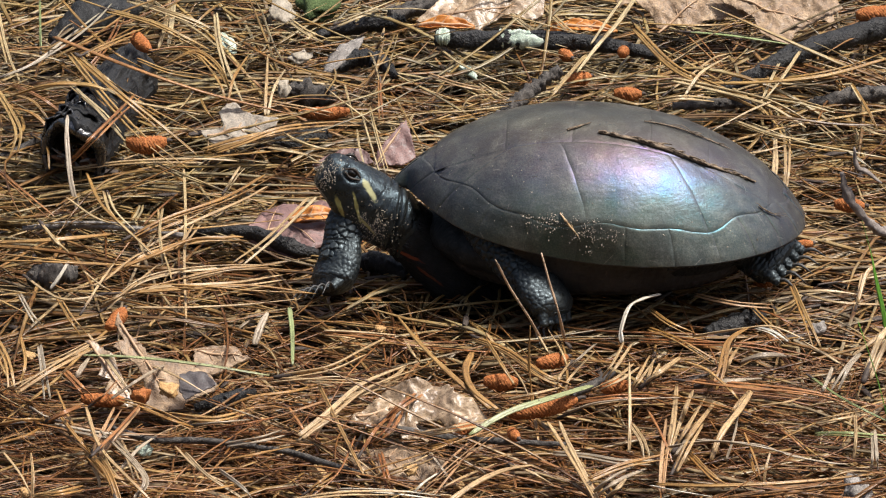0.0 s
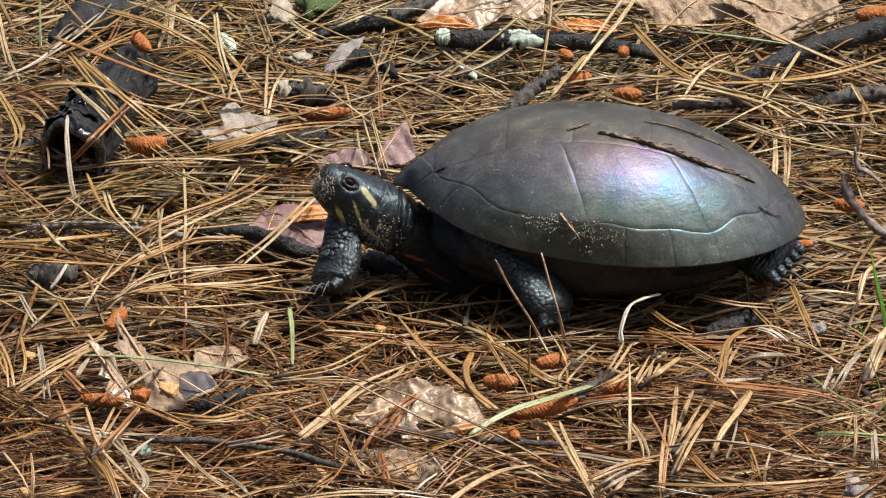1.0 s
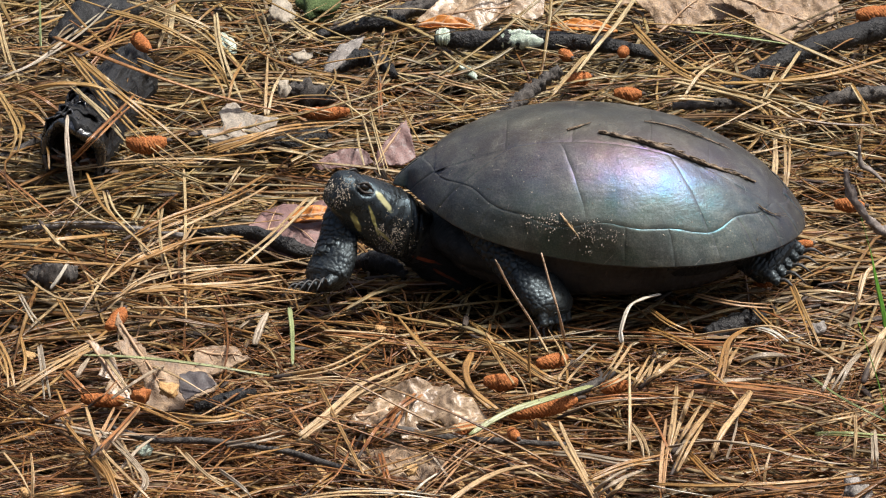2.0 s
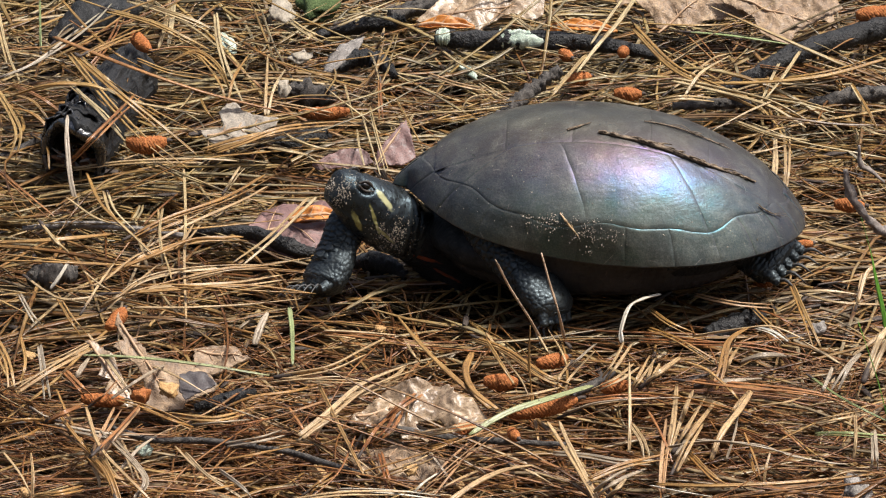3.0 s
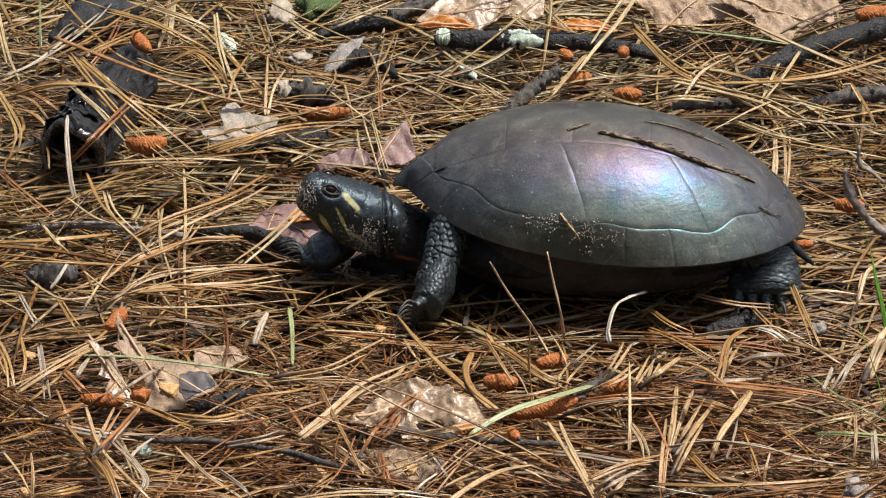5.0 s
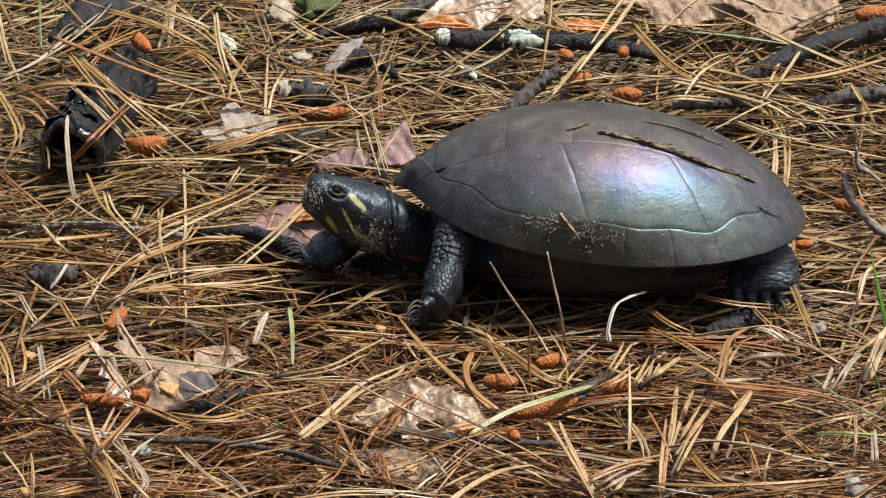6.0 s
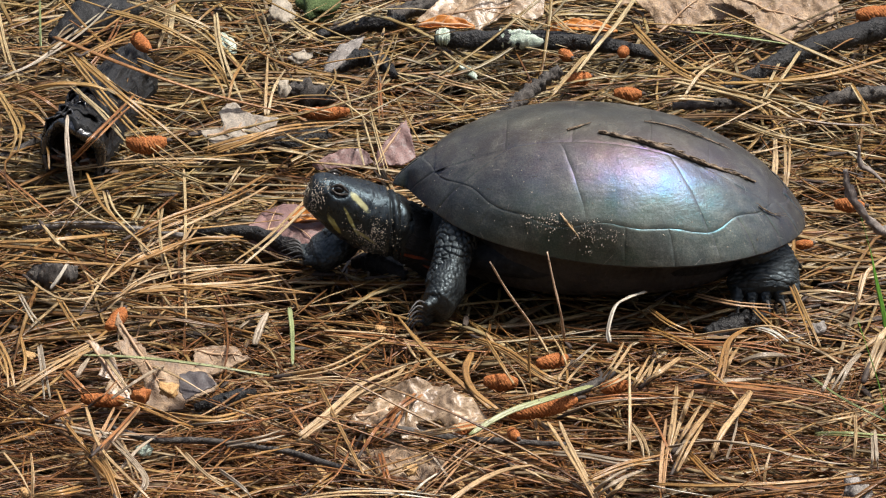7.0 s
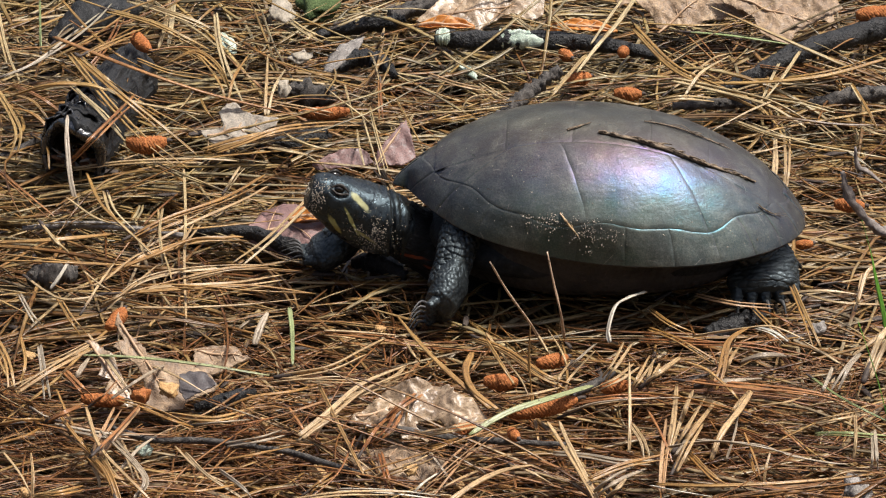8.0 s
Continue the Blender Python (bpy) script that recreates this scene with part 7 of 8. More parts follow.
lay(M_GOLD, 0.0026, (-0.0954, 0.0835, 0.0062), (-0.0796, 0.0849, 0.0105), (-0.0641, 0.0924, 0.0105), (-0.0491, 0.1069, 0.0062))
lay(M_STRAW, 0.0018, (-0.0644, 0.1000, 0.0054), (-0.0559, 0.0793, 0.0104), (-0.0487, 0.0871, 0.0054))
lay(M_PINK, 0.0018, (-0.1327, 0.1454, 0.0089), (-0.1243, 0.1210, 0.0139), (-0.1155, 0.1241, 0.0089))
lay(M_STRAW, 0.0018, (0.1176, 0.1116, 0.0067), (0.1318, 0.0849, 0.0117), (0.1459, 0.0910, 0.0067))
lay(M_STRAW, 0.0030, (0.1283, 0.0417, 0.0058), (0.1302, 0.0582, 0.0108), (0.1326, 0.0960, 0.0058))
lay(M_STRAW, 0.0020, (0.1332, 0.0487, 0.0052), (0.1344, 0.0596, 0.0102), (0.1363, 0.1003, 0.0052))
lay(M_GOLD, 0.0020, (0.1675, 0.1545, 0.0052), (0.1704, 0.1180, 0.0102), (0.1742, 0.1062, 0.0052))
lay(M_RED, 0.0016, (0.1280, 0.1751, 0.0057), (0.1431, 0.1565, 0.0107), (0.1551, 0.1596, 0.0057))
lay(M_STRAW, 0.0020, (0.1513, 0.1050, 0.0077), (0.1542, 0.0836, 0.0127), (0.1590, 0.0857, 0.0077))
lay(M_GREY, 0.0020, (0.1610, 0.0820, 0.0056), (0.1638, 0.0616, 0.0106), (0.1687, 0.0648, 0.0056))
lay(M_GOLD, 0.0018, (0.1303, 0.0946, 0.0052), (0.1469, 0.0741, 0.0102), (0.1611, 0.0830, 0.0052))
lay(M_STRAW, 0.0020, (0.0841, 0.1307, 0.0070), (0.0953, 0.1246, 0.0120), (0.1096, 0.1350, 0.0070))
lay(M_STRAW, 0.0018, (0.0638, 0.1434, 0.0060), (0.0768, 0.1191, 0.0110), (0.0865, 0.1331, 0.0060))
lay(M_STRAW, 0.0022, (0.0980, 0.1330, 0.0090), (0.1053, 0.1452, 0.0140), (0.1186, 0.1763, 0.0090))
lay(M_STRAW, 0.0011, (-0.0330, 0.1235, 0.0055), (-0.0290, 0.0820, 0.0105), (-0.0245, 0.0582, 0.0055))
lay(M_STRAW, 0.0010, (-0.0294, 0.1255, 0.0071), (-0.0256, 0.0810, 0.0121), (-0.0214, 0.0595, 0.0071))
lay(M_GOLD, 0.0018, (-0.1579, 0.1082, 0.0081), (-0.1652, 0.1170, 0.0131), (-0.1784, 0.1383, 0.0081))
lay(M_GOLD, 0.0020, (-0.1562, 0.0999, 0.0066), (-0.1657, 0.1086, 0.0116), (-0.1799, 0.1267, 0.0066))
lay(M_RED, 0.0020, (-0.1538, 0.1151, 0.0090), (-0.1631, 0.1197, 0.0140), (-0.1767, 0.1453, 0.0090))
lay(M_GOLD, 0.0018, (-0.1269, 0.2071, 0.0069), (-0.1152, 0.2138, 0.0119), (-0.1041, 0.2299, 0.0069))
lay(M_RED, 0.0016, (-0.1480, 0.1650, 0.0060), (-0.1396, 0.1840, 0.0110), (-0.1365, 0.2290, 0.0060))
lay(M_GOLD, 0.0020, (-0.1639, 0.0970, 0.0066), (-0.1564, 0.0734, 0.0116), (-0.1547, 0.0623, 0.0066))
lay(M_STRAW, 0.0017, (-0.1844, 0.1906, 0.0050), (-0.1717, 0.1799, 0.0093), (-0.1550, 0.1482, 0.0234))
lay(M_GOLD, 0.0022, (-0.1796, 0.1437, 0.0024), (-0.1723, 0.1248, 0.0052), (-0.1680, 0.1059, 0.0064), (-0.1710, 0.0941, 0.0052), (-0.1765, 0.0904, 0.0024))
lay(M_GOLD, 0.0014, (-0.1516, 0.1243, 0.0234), (-0.1430, 0.1067, 0.0269), (-0.1367, 0.0959, 0.0269), (-0.1285, 0.0884, 0.0234))
lay(M_STRAW, 0.0014, (-0.1504, 0.1134, 0.0234), (-0.1419, 0.0888, 0.0269), (-0.1330, 0.0712, 0.0269), (-0.1257, 0.0594, 0.0234))
lay(M_GOLD, 0.0017, (-0.1494, 0.1396, 0.0234), (-0.1436, 0.1143, 0.0262), (-0.1376, 0.0922, 0.0274), (-0.1301, 0.0786, 0.0262), (-0.1246, 0.1109, 0.0051))
lay(M_GOLD, 0.0019, (-0.1476, 0.1408, 0.0234), (-0.1341, 0.1082, 0.0262), (-0.1243, 0.1272, 0.0099), (-0.1121, 0.1107, 0.0093), (-0.0979, 0.0966, 0.0078))
lay(M_STRAW, 0.0017, (-0.1303, 0.0715, 0.0031), (-0.1269, 0.0713, 0.0064), (-0.1217, 0.0781, 0.0059), (-0.1174, 0.0885, 0.0027))
lay(M_STRAW, 0.0022, (-0.1455, 0.0664, 0.0053), (-0.1302, 0.0704, 0.0060), (-0.1121, 0.0672, 0.0086), (-0.0942, 0.0656, 0.0095), (-0.0811, 0.0696, 0.0070))
lay(M_GOLD, 0.0017, (-0.1325, 0.2302, 0.0077), (-0.1433, 0.2112, 0.0062), (-0.1535, 0.1880, 0.0078), (-0.1567, 0.1396, 0.0234))
lay(M_GOLD, 0.0019, (-0.1613, 0.2310, 0.0048), (-0.1719, 0.2135, 0.0066), (-0.1817, 0.2152, 0.0029))
lay(M_GOLD, 0.0022, (-0.1869, 0.2213, 0.0035), (-0.1771, 0.2200, 0.0066), (-0.1681, 0.2276, 0.0075), (-0.1623, 0.2461, 0.0054))
lay(M_BROWN, 0.0019, (-0.1237, 0.1770, 0.0034), (-0.1123, 0.1620, 0.0082), (-0.1006, 0.1583, 0.0079), (-0.0895, 0.1689, 0.0046))
lay(M_GOLD, 0.0017, (-0.1211, 0.1943, 0.0035), (-0.1115, 0.1916, 0.0064), (-0.1016, 0.1807, 0.0075), (-0.0927, 0.1645, 0.0072), (-0.0890, 0.1561, 0.0043))
lay(M_STRAW, 0.0017, (-0.1238, 0.2465, 0.0065), (-0.1127, 0.2187, 0.0096), (-0.1026, 0.2049, 0.0087), (-0.0903, 0.1895, 0.0047))
lay(M_GOLD, 0.0019, (-0.0927, 0.2523, 0.0043), (-0.0989, 0.2289, 0.0082), (-0.1056, 0.2175, 0.0055))
lay(M_STRAW, 0.0014, (-0.1023, 0.1441, 0.0055), (-0.1044, 0.1182, 0.0111), (-0.1090, 0.1167, 0.0068))
lay(M_GOLD, 0.0017, (-0.0986, 0.1378, 0.0056), (-0.0950, 0.1102, 0.0120), (-0.0915, 0.1078, 0.0081))
lay(M_BROWN, 0.0019, (-0.1797, 0.1304, 0.0024), (-0.1694, 0.1178, 0.0064), (-0.1585, 0.1239, 0.0031))
lay(M_BROWN, 0.0017, (-0.1785, 0.1756, 0.0040), (-0.1686, 0.1695, 0.0069), (-0.1558, 0.1261, 0.0234))
lay(M_BROWN, 0.0017, (-0.1836, 0.1802, 0.0046), (-0.1725, 0.1745, 0.0082), (-0.1614, 0.1809, 0.0048))
lay(M_BROWN, 0.0022, (-0.0838, 0.2066, 0.0037), (-0.0669, 0.1960, 0.0059), (-0.0527, 0.1910, 0.0059), (-0.0387, 0.1971, 0.0024))
lay(M_STRAW, 0.0022, (-0.0822, 0.1616, 0.0046), (-0.0658, 0.1569, 0.0065), (-0.0518, 0.1530, 0.0061), (-0.0426, 0.1555, 0.0040))
lay(M_PINK, 0.0019, (-0.0839, 0.1454, 0.0037), (-0.0696, 0.1319, 0.0068), (-0.0556, 0.1201, 0.0091), (-0.0442, 0.1209, 0.0063))
lay(M_STRAW, 0.0022, (-0.0642, 0.2266, 0.0053), (-0.0567, 0.2107, 0.0064), (-0.0484, 0.2112, 0.0024))
lay(M_STRAW, 0.0017, (-0.0626, 0.2080, 0.0024), (-0.0565, 0.2024, 0.0064), (-0.0533, 0.2164, 0.0029))
lay(M_STRAW, 0.0019, (-0.0439, 0.2257, 0.0043), (-0.0320, 0.2307, 0.0075), (-0.0202, 0.2465, 0.0065))
lay(M_STRAW, 0.0017, (-0.0462, 0.2212, 0.0035), (-0.0344, 0.2253, 0.0071), (-0.0250, 0.2400, 0.0052))
lay(M_STRAW, 0.0022, (-0.0270, 0.2048, 0.0024), (-0.0255, 0.2043, 0.0064), (-0.0248, 0.2234, 0.0027))
lay(M_GOLD, 0.0019, (-0.0571, 0.1794, 0.0024), (-0.0430, 0.1769, 0.0064), (-0.0243, 0.1799, 0.0085), (-0.0057, 0.2125, 0.0024))
lay(M_GOLD, 0.0017, (-0.0715, 0.1889, 0.0024), (-0.0568, 0.1677, 0.0059), (-0.0424, 0.1483, 0.0087), (-0.0308, 0.1434, 0.0082))
lay(M_STRAW, 0.0014, (-0.0497, 0.1608, 0.0024), (-0.0420, 0.1261, 0.0104), (-0.0327, 0.1135, 0.0082), (-0.0247, 0.1046, 0.0038))
lay(M_RED, 0.0014, (-0.0257, 0.1522, 0.0084), (-0.0249, 0.1232, 0.0103), (-0.0241, 0.1153, 0.0050))
lay(M_STRAW, 0.0014, (-0.0403, 0.1554, 0.0046), (-0.0379, 0.1229, 0.0105), (-0.0360, 0.1172, 0.0054))
lay(M_STRAW, 0.0019, (-0.0639, 0.0923, 0.0097), (-0.0567, 0.0757, 0.0129), (-0.0488, 0.0706, 0.0122), (-0.0412, 0.0798, 0.0076))
lay(M_GOLD, 0.0022, (-0.0903, 0.0777, 0.0078), (-0.0791, 0.0795, 0.0113), (-0.0659, 0.0857, 0.0141), (-0.0506, 0.1033, 0.0092), (-0.0328, 0.1153, 0.0049))
lay(M_STRAW, 0.0019, (-0.0327, 0.1131, 0.0047), (-0.0191, 0.1106, 0.0086), (-0.0055, 0.1225, 0.0057))
lay(M_GOLD, 0.0014, (-0.0192, 0.1316, 0.0081), (-0.0145, 0.1092, 0.0087), (-0.0076, 0.0894, 0.0035))
lay(M_STRAW, 0.0014, (-0.0345, 0.1081, 0.0043), (-0.0330, 0.0752, 0.0107), (-0.0309, 0.0639, 0.0071))
lay(M_STRAW, 0.0017, (-0.0347, 0.1669, 0.0050), (-0.0264, 0.1611, 0.0110), (-0.0197, 0.1860, 0.0040))
lay(M_STRAW, 0.0014, (-0.0112, 0.1220, 0.0059), (-0.0178, 0.0891, 0.0073), (-0.0254, 0.0678, 0.0061))
lay(M_STRAW, 0.0022, (-0.0691, 0.0778, 0.0092), (-0.0609, 0.0673, 0.0122), (-0.0532, 0.0709, 0.0089))
lay(M_STRAW, 0.0019, (0.0602, 0.1902, 0.0044), (0.0523, 0.1545, 0.0100), (0.0462, 0.1385, 0.0090), (0.0422, 0.1349, 0.0055))
lay(M_STRAW, 0.0017, (0.0266, 0.2386, 0.0057), (0.0369, 0.2073, 0.0090), (0.0484, 0.1904, 0.0094), (0.0603, 0.1950, 0.0050))
lay(M_STRAW, 0.0017, (0.0412, 0.2500, 0.0052), (0.0512, 0.2106, 0.0090), (0.0616, 0.1979, 0.0051))
lay(M_STRAW, 0.0017, (-0.0033, 0.2048, 0.0024), (0.0061, 0.1724, 0.0077), (0.0152, 0.1523, 0.0108), (0.0268, 0.1520, 0.0060))
lay(M_STRAW, 0.0014, (0.0153, 0.1516, 0.0074), (0.0220, 0.1326, 0.0102), (0.0266, 0.1352, 0.0059))
lay(M_STRAW, 0.0014, (0.0071, 0.1245, 0.0053), (0.0105, 0.1284, 0.0094), (0.0174, 0.1319, 0.0097), (0.0255, 0.1372, 0.0058))
lay(M_STRAW, 0.0017, (-0.0055, 0.1225, 0.0057), (0.0082, 0.1171, 0.0084), (0.0196, 0.1166, 0.0101), (0.0265, 0.1267, 0.0069))
lay(M_GOLD, 0.0017, (-0.0055, 0.1146, 0.0053), (0.0036, 0.1090, 0.0088), (0.0173, 0.1226, 0.0061))
lay(M_STRAW, 0.0014, (0.0297, 0.1984, 0.0049), (0.0411, 0.1787, 0.0103), (0.0507, 0.1842, 0.0055))
lay(M_PINK, 0.0017, (-0.0056, 0.1585, 0.0083), (0.0083, 0.1380, 0.0117), (0.0244, 0.1461, 0.0059))
lay(M_STRAW, 0.0014, (0.0575, 0.1775, 0.0044), (0.0661, 0.1542, 0.0101), (0.0760, 0.1701, 0.0024))
lay(M_STRAW, 0.0022, (0.1411, 0.1865, 0.0046), (0.1343, 0.1521, 0.0084), (0.1287, 0.1336, 0.0048))
lay(M_GOLD, 0.0025, (0.1224, 0.1657, 0.0024), (0.1378, 0.1532, 0.0080), (0.1538, 0.1513, 0.0113), (0.1685, 0.1623, 0.0106), (0.1847, 0.1936, 0.0038))
lay(M_STRAW, 0.0019, (0.1170, 0.1511, 0.0026), (0.1307, 0.1499, 0.0073), (0.1487, 0.1440, 0.0092), (0.1656, 0.1542, 0.0081))
lay(M_STRAW, 0.0017, (0.1305, 0.1458, 0.0040), (0.1454, 0.1276, 0.0085), (0.1587, 0.1215, 0.0073), (0.1726, 0.1240, 0.0055))
lay(M_STRAW, 0.0017, (0.1663, 0.1475, 0.0078), (0.1682, 0.1280, 0.0096), (0.1715, 0.1244, 0.0054))
lay(M_STRAW, 0.0014, (0.1221, 0.1177, 0.0040), (0.1300, 0.0987, 0.0082), (0.1424, 0.0826, 0.0096), (0.1598, 0.0744, 0.0092), (0.1751, 0.0753, 0.0059))
lay(M_STRAW, 0.0017, (0.1717, 0.2363, 0.0053), (0.1784, 0.2312, 0.0094), (0.1883, 0.2405, 0.0068))
lay(M_STRAW, 0.0017, (0.0914, 0.1475, 0.0041), (0.0999, 0.1584, 0.0059), (0.1114, 0.1802, 0.0059), (0.1190, 0.1904, 0.0043))
lay(M_GOLD, 0.0017, (0.0846, 0.2169, 0.0073), (0.0985, 0.2089, 0.0097), (0.1128, 0.2096, 0.0094), (0.1277, 0.2211, 0.0062))
lay(M_BROWN, 0.0019, (0.0950, 0.1236, 0.0040), (0.1131, 0.1211, 0.0055), (0.1350, 0.1083, 0.0096), (0.1576, 0.1066, 0.0073), (0.1780, 0.1110, 0.0050))
lay(M_STRAW, 0.0017, (0.1674, 0.1139, 0.0038), (0.1711, 0.0910, 0.0102), (0.1772, 0.1003, 0.0051))
lay(M_STRAW, 0.0019, (-0.1309, 0.0449, 0.0044), (-0.1257, 0.0155, 0.0088), (-0.1178, 0.0071, 0.0042))
lay(M_GOLD, 0.0025, (-0.1302, -0.0364, 0.0048), (-0.1136, -0.0275, 0.0090), (-0.0954, -0.0083, 0.0075), (-0.0807, -0.0006, 0.0052), (-0.0766, 0.0058, 0.0024))
lay(M_STRAW, 0.0022, (-0.1250, -0.0689, 0.0069), (-0.1140, -0.0581, 0.0124), (-0.1018, -0.0497, 0.0132), (-0.0878, -0.0350, 0.0077))
lay(M_STRAW, 0.0022, (-0.1223, -0.0602, 0.0076), (-0.1075, -0.0616, 0.0116), (-0.0929, -0.0603, 0.0122), (-0.0764, -0.0540, 0.0105), (-0.0604, -0.0316, 0.0034))
lay(M_STRAW, 0.0019, (-0.0957, -0.0469, 0.0096), (-0.0810, -0.0444, 0.0119), (-0.0666, -0.0340, 0.0084), (-0.0523, -0.0143, 0.0024))
lay(M_GOLD, 0.0019, (-0.1216, -0.0017, 0.0034), (-0.1045, 0.0035, 0.0082), (-0.0880, 0.0213, 0.0086), (-0.0755, 0.0369, 0.0079))
lay(M_STRAW, 0.0017, (-0.1132, 0.0018, 0.0042), (-0.1003, 0.0063, 0.0081), (-0.0859, 0.0232, 0.0090), (-0.0734, 0.0396, 0.0079))
lay(M_STRAW, 0.0017, (-0.1102, 0.0278, 0.0046), (-0.1070, -0.0111, 0.0076), (-0.1018, -0.0497, 0.0132), (-0.1006, -0.0541, 0.0094))
lay(M_STRAW, 0.0017, (-0.1568, -0.0347, 0.0041), (-0.1480, -0.0537, 0.0069), (-0.1388, -0.0642, 0.0082), (-0.1225, -0.0578, 0.0076))
lay(M_STRAW, 0.0022, (-0.1133, -0.0718, 0.0083), (-0.0943, -0.0768, 0.0106), (-0.0737, -0.0713, 0.0092), (-0.0533, -0.0573, 0.0051))
lay(M_BROWN, 0.0022, (-0.1172, -0.0775, 0.0075), (-0.1000, -0.0862, 0.0103), (-0.0795, -0.0839, 0.0059))
lay(M_STRAW, 0.0017, (-0.0844, 0.0400, 0.0077), (-0.0812, 0.0446, 0.0117), (-0.0798, 0.0650, 0.0066))
lay(M_GOLD, 0.0017, (-0.1380, -0.1369, 0.0060), (-0.1325, -0.1588, 0.0065), (-0.1263, -0.1778, 0.0059), (-0.1233, -0.1797, 0.0024))
lay(M_STRAW, 0.0019, (-0.1585, -0.1343, 0.0036), (-0.1521, -0.1366, 0.0081), (-0.1462, -0.1218, 0.0044))
lay(M_STRAW, 0.0022, (-0.1481, -0.1112, 0.0027), (-0.1379, -0.1090, 0.0062), (-0.1283, -0.0989, 0.0071), (-0.1196, -0.0894, 0.0057))
lay(M_STRAW, 0.0017, (-0.1301, -0.0868, 0.0049), (-0.1236, -0.1084, 0.0071), (-0.1167, -0.1354, 0.0120), (-0.1114, -0.1432, 0.0079))
lay(M_STRAW, 0.0014, (-0.1092, -0.1106, 0.0047), (-0.0955, -0.1370, 0.0116), (-0.0832, -0.1434, 0.0069))
lay(M_GOLD, 0.0017, (-0.1152, -0.1467, 0.0074), (-0.1025, -0.1578, 0.0089), (-0.0863, -0.1657, 0.0048))
lay(M_PINK, 0.0017, (-0.1368, -0.1560, 0.0030), (-0.1239, -0.1679, 0.0059), (-0.1097, -0.1729, 0.0061), (-0.0961, -0.1686, 0.0035))
lay(M_GOLD, 0.0022, (-0.1547, -0.1804, 0.0060), (-0.1449, -0.1780, 0.0082), (-0.1388, -0.1556, 0.0028))
lay(M_GOLD, 0.0022, (-0.1252, -0.1797, 0.0024), (-0.1157, -0.2044, 0.0070), (-0.1053, -0.2163, 0.0076), (-0.0977, -0.2149, 0.0047))
lay(M_STRAW, 0.0017, (-0.1206, -0.1752, 0.0024), (-0.1137, -0.2060, 0.0078), (-0.1076, -0.2121, 0.0044))
lay(M_STRAW, 0.0017, (-0.1227, -0.1886, 0.0024), (-0.1182, -0.2109, 0.0070), (-0.1181, -0.2151, 0.0026))
lay(M_GREY, 0.0022, (-0.1115, -0.1952, 0.0035), (-0.1060, -0.1862, 0.0067), (-0.1001, -0.1682, 0.0034))
lay(M_STRAW, 0.0014, (-0.1141, -0.1676, 0.0031), (-0.1084, -0.1949, 0.0077), (-0.1037, -0.2109, 0.0048))
lay(M_STRAW, 0.0014, (-0.0938, -0.1767, 0.0031), (-0.0844, -0.2065, 0.0091), (-0.0746, -0.2099, 0.0054))
lay(M_BROWN, 0.0022, (-0.1375, -0.1598, 0.0026), (-0.1247, -0.1856, 0.0064), (-0.1163, -0.1967, 0.0031))
lay(M_STRAW, 0.0019, (-0.0625, -0.1322, 0.0064), (-0.0491, -0.1388, 0.0109), (-0.0371, -0.1377, 0.0113), (-0.0271, -0.1316, 0.0061))
lay(M_STRAW, 0.0025, (-0.0369, -0.1488, 0.0072), (-0.0269, -0.1444, 0.0096), (-0.0170, -0.1266, 0.0067), (-0.0131, -0.1101, 0.0034))
lay(M_RED, 0.0014, (-0.0408, -0.1537, 0.0074), (-0.0331, -0.1342, 0.0114), (-0.0195, -0.0814, 0.0024))
lay(M_PINK, 0.0019, (-0.0624, -0.1650, 0.0073), (-0.0504, -0.1650, 0.0117), (-0.0389, -0.1469, 0.0074))
lay(M_RED, 0.0017, (-0.0434, -0.0804, 0.0024), (-0.0339, -0.0888, 0.0059), (-0.0194, -0.0945, 0.0067), (-0.0008, -0.0925, 0.0025))
lay(M_STRAW, 0.0022, (-0.0433, -0.0838, 0.0024), (-0.0358, -0.0949, 0.0069), (-0.0298, -0.0878, 0.0024))
lay(M_STRAW, 0.0017, (-0.0143, -0.0863, 0.0024), (-0.0110, -0.1088, 0.0072), (-0.0080, -0.1089, 0.0028))
lay(M_RED, 0.0017, (-0.0214, -0.1860, 0.0055), (-0.0192, -0.2076, 0.0086), (-0.0173, -0.2130, 0.0048))
lay(M_BROWN, 0.0025, (-0.0157, -0.1660, 0.0049), (-0.0087, -0.1747, 0.0076), (0.0012, -0.1706, 0.0034))
lay(M_STRAW, 0.0022, (-0.0242, -0.2044, 0.0048), (-0.0125, -0.2031, 0.0086), (-0.0028, -0.1823, 0.0037))
lay(M_WHITE, 0.0014, (-0.0357, -0.2133, 0.0049), (-0.0201, -0.2219, 0.0088), (-0.0008, -0.2258, 0.0085))
lay(M_STRAW, 0.0017, (-0.0362, -0.1847, 0.0071), (-0.0281, -0.2023, 0.0092), (-0.0222, -0.2042, 0.0047))
lay(M_RED, 0.0017, (-0.0548, -0.1523, 0.0067), (-0.0501, -0.1768, 0.0120), (-0.0472, -0.1793, 0.0077))
lay(M_GOLD, 0.0014, (-0.0702, -0.1148, 0.0067), (-0.0755, -0.1328, 0.0107), (-0.0814, -0.1391, 0.0070))
lay(M_RED, 0.0019, (-0.0802, -0.1682, 0.0055), (-0.0680, -0.1757, 0.0115), (-0.0566, -0.1601, 0.0071))
lay(M_GREY, 0.0025, (-0.0757, -0.1807, 0.0062), (-0.0636, -0.1878, 0.0119), (-0.0562, -0.1743, 0.0081))
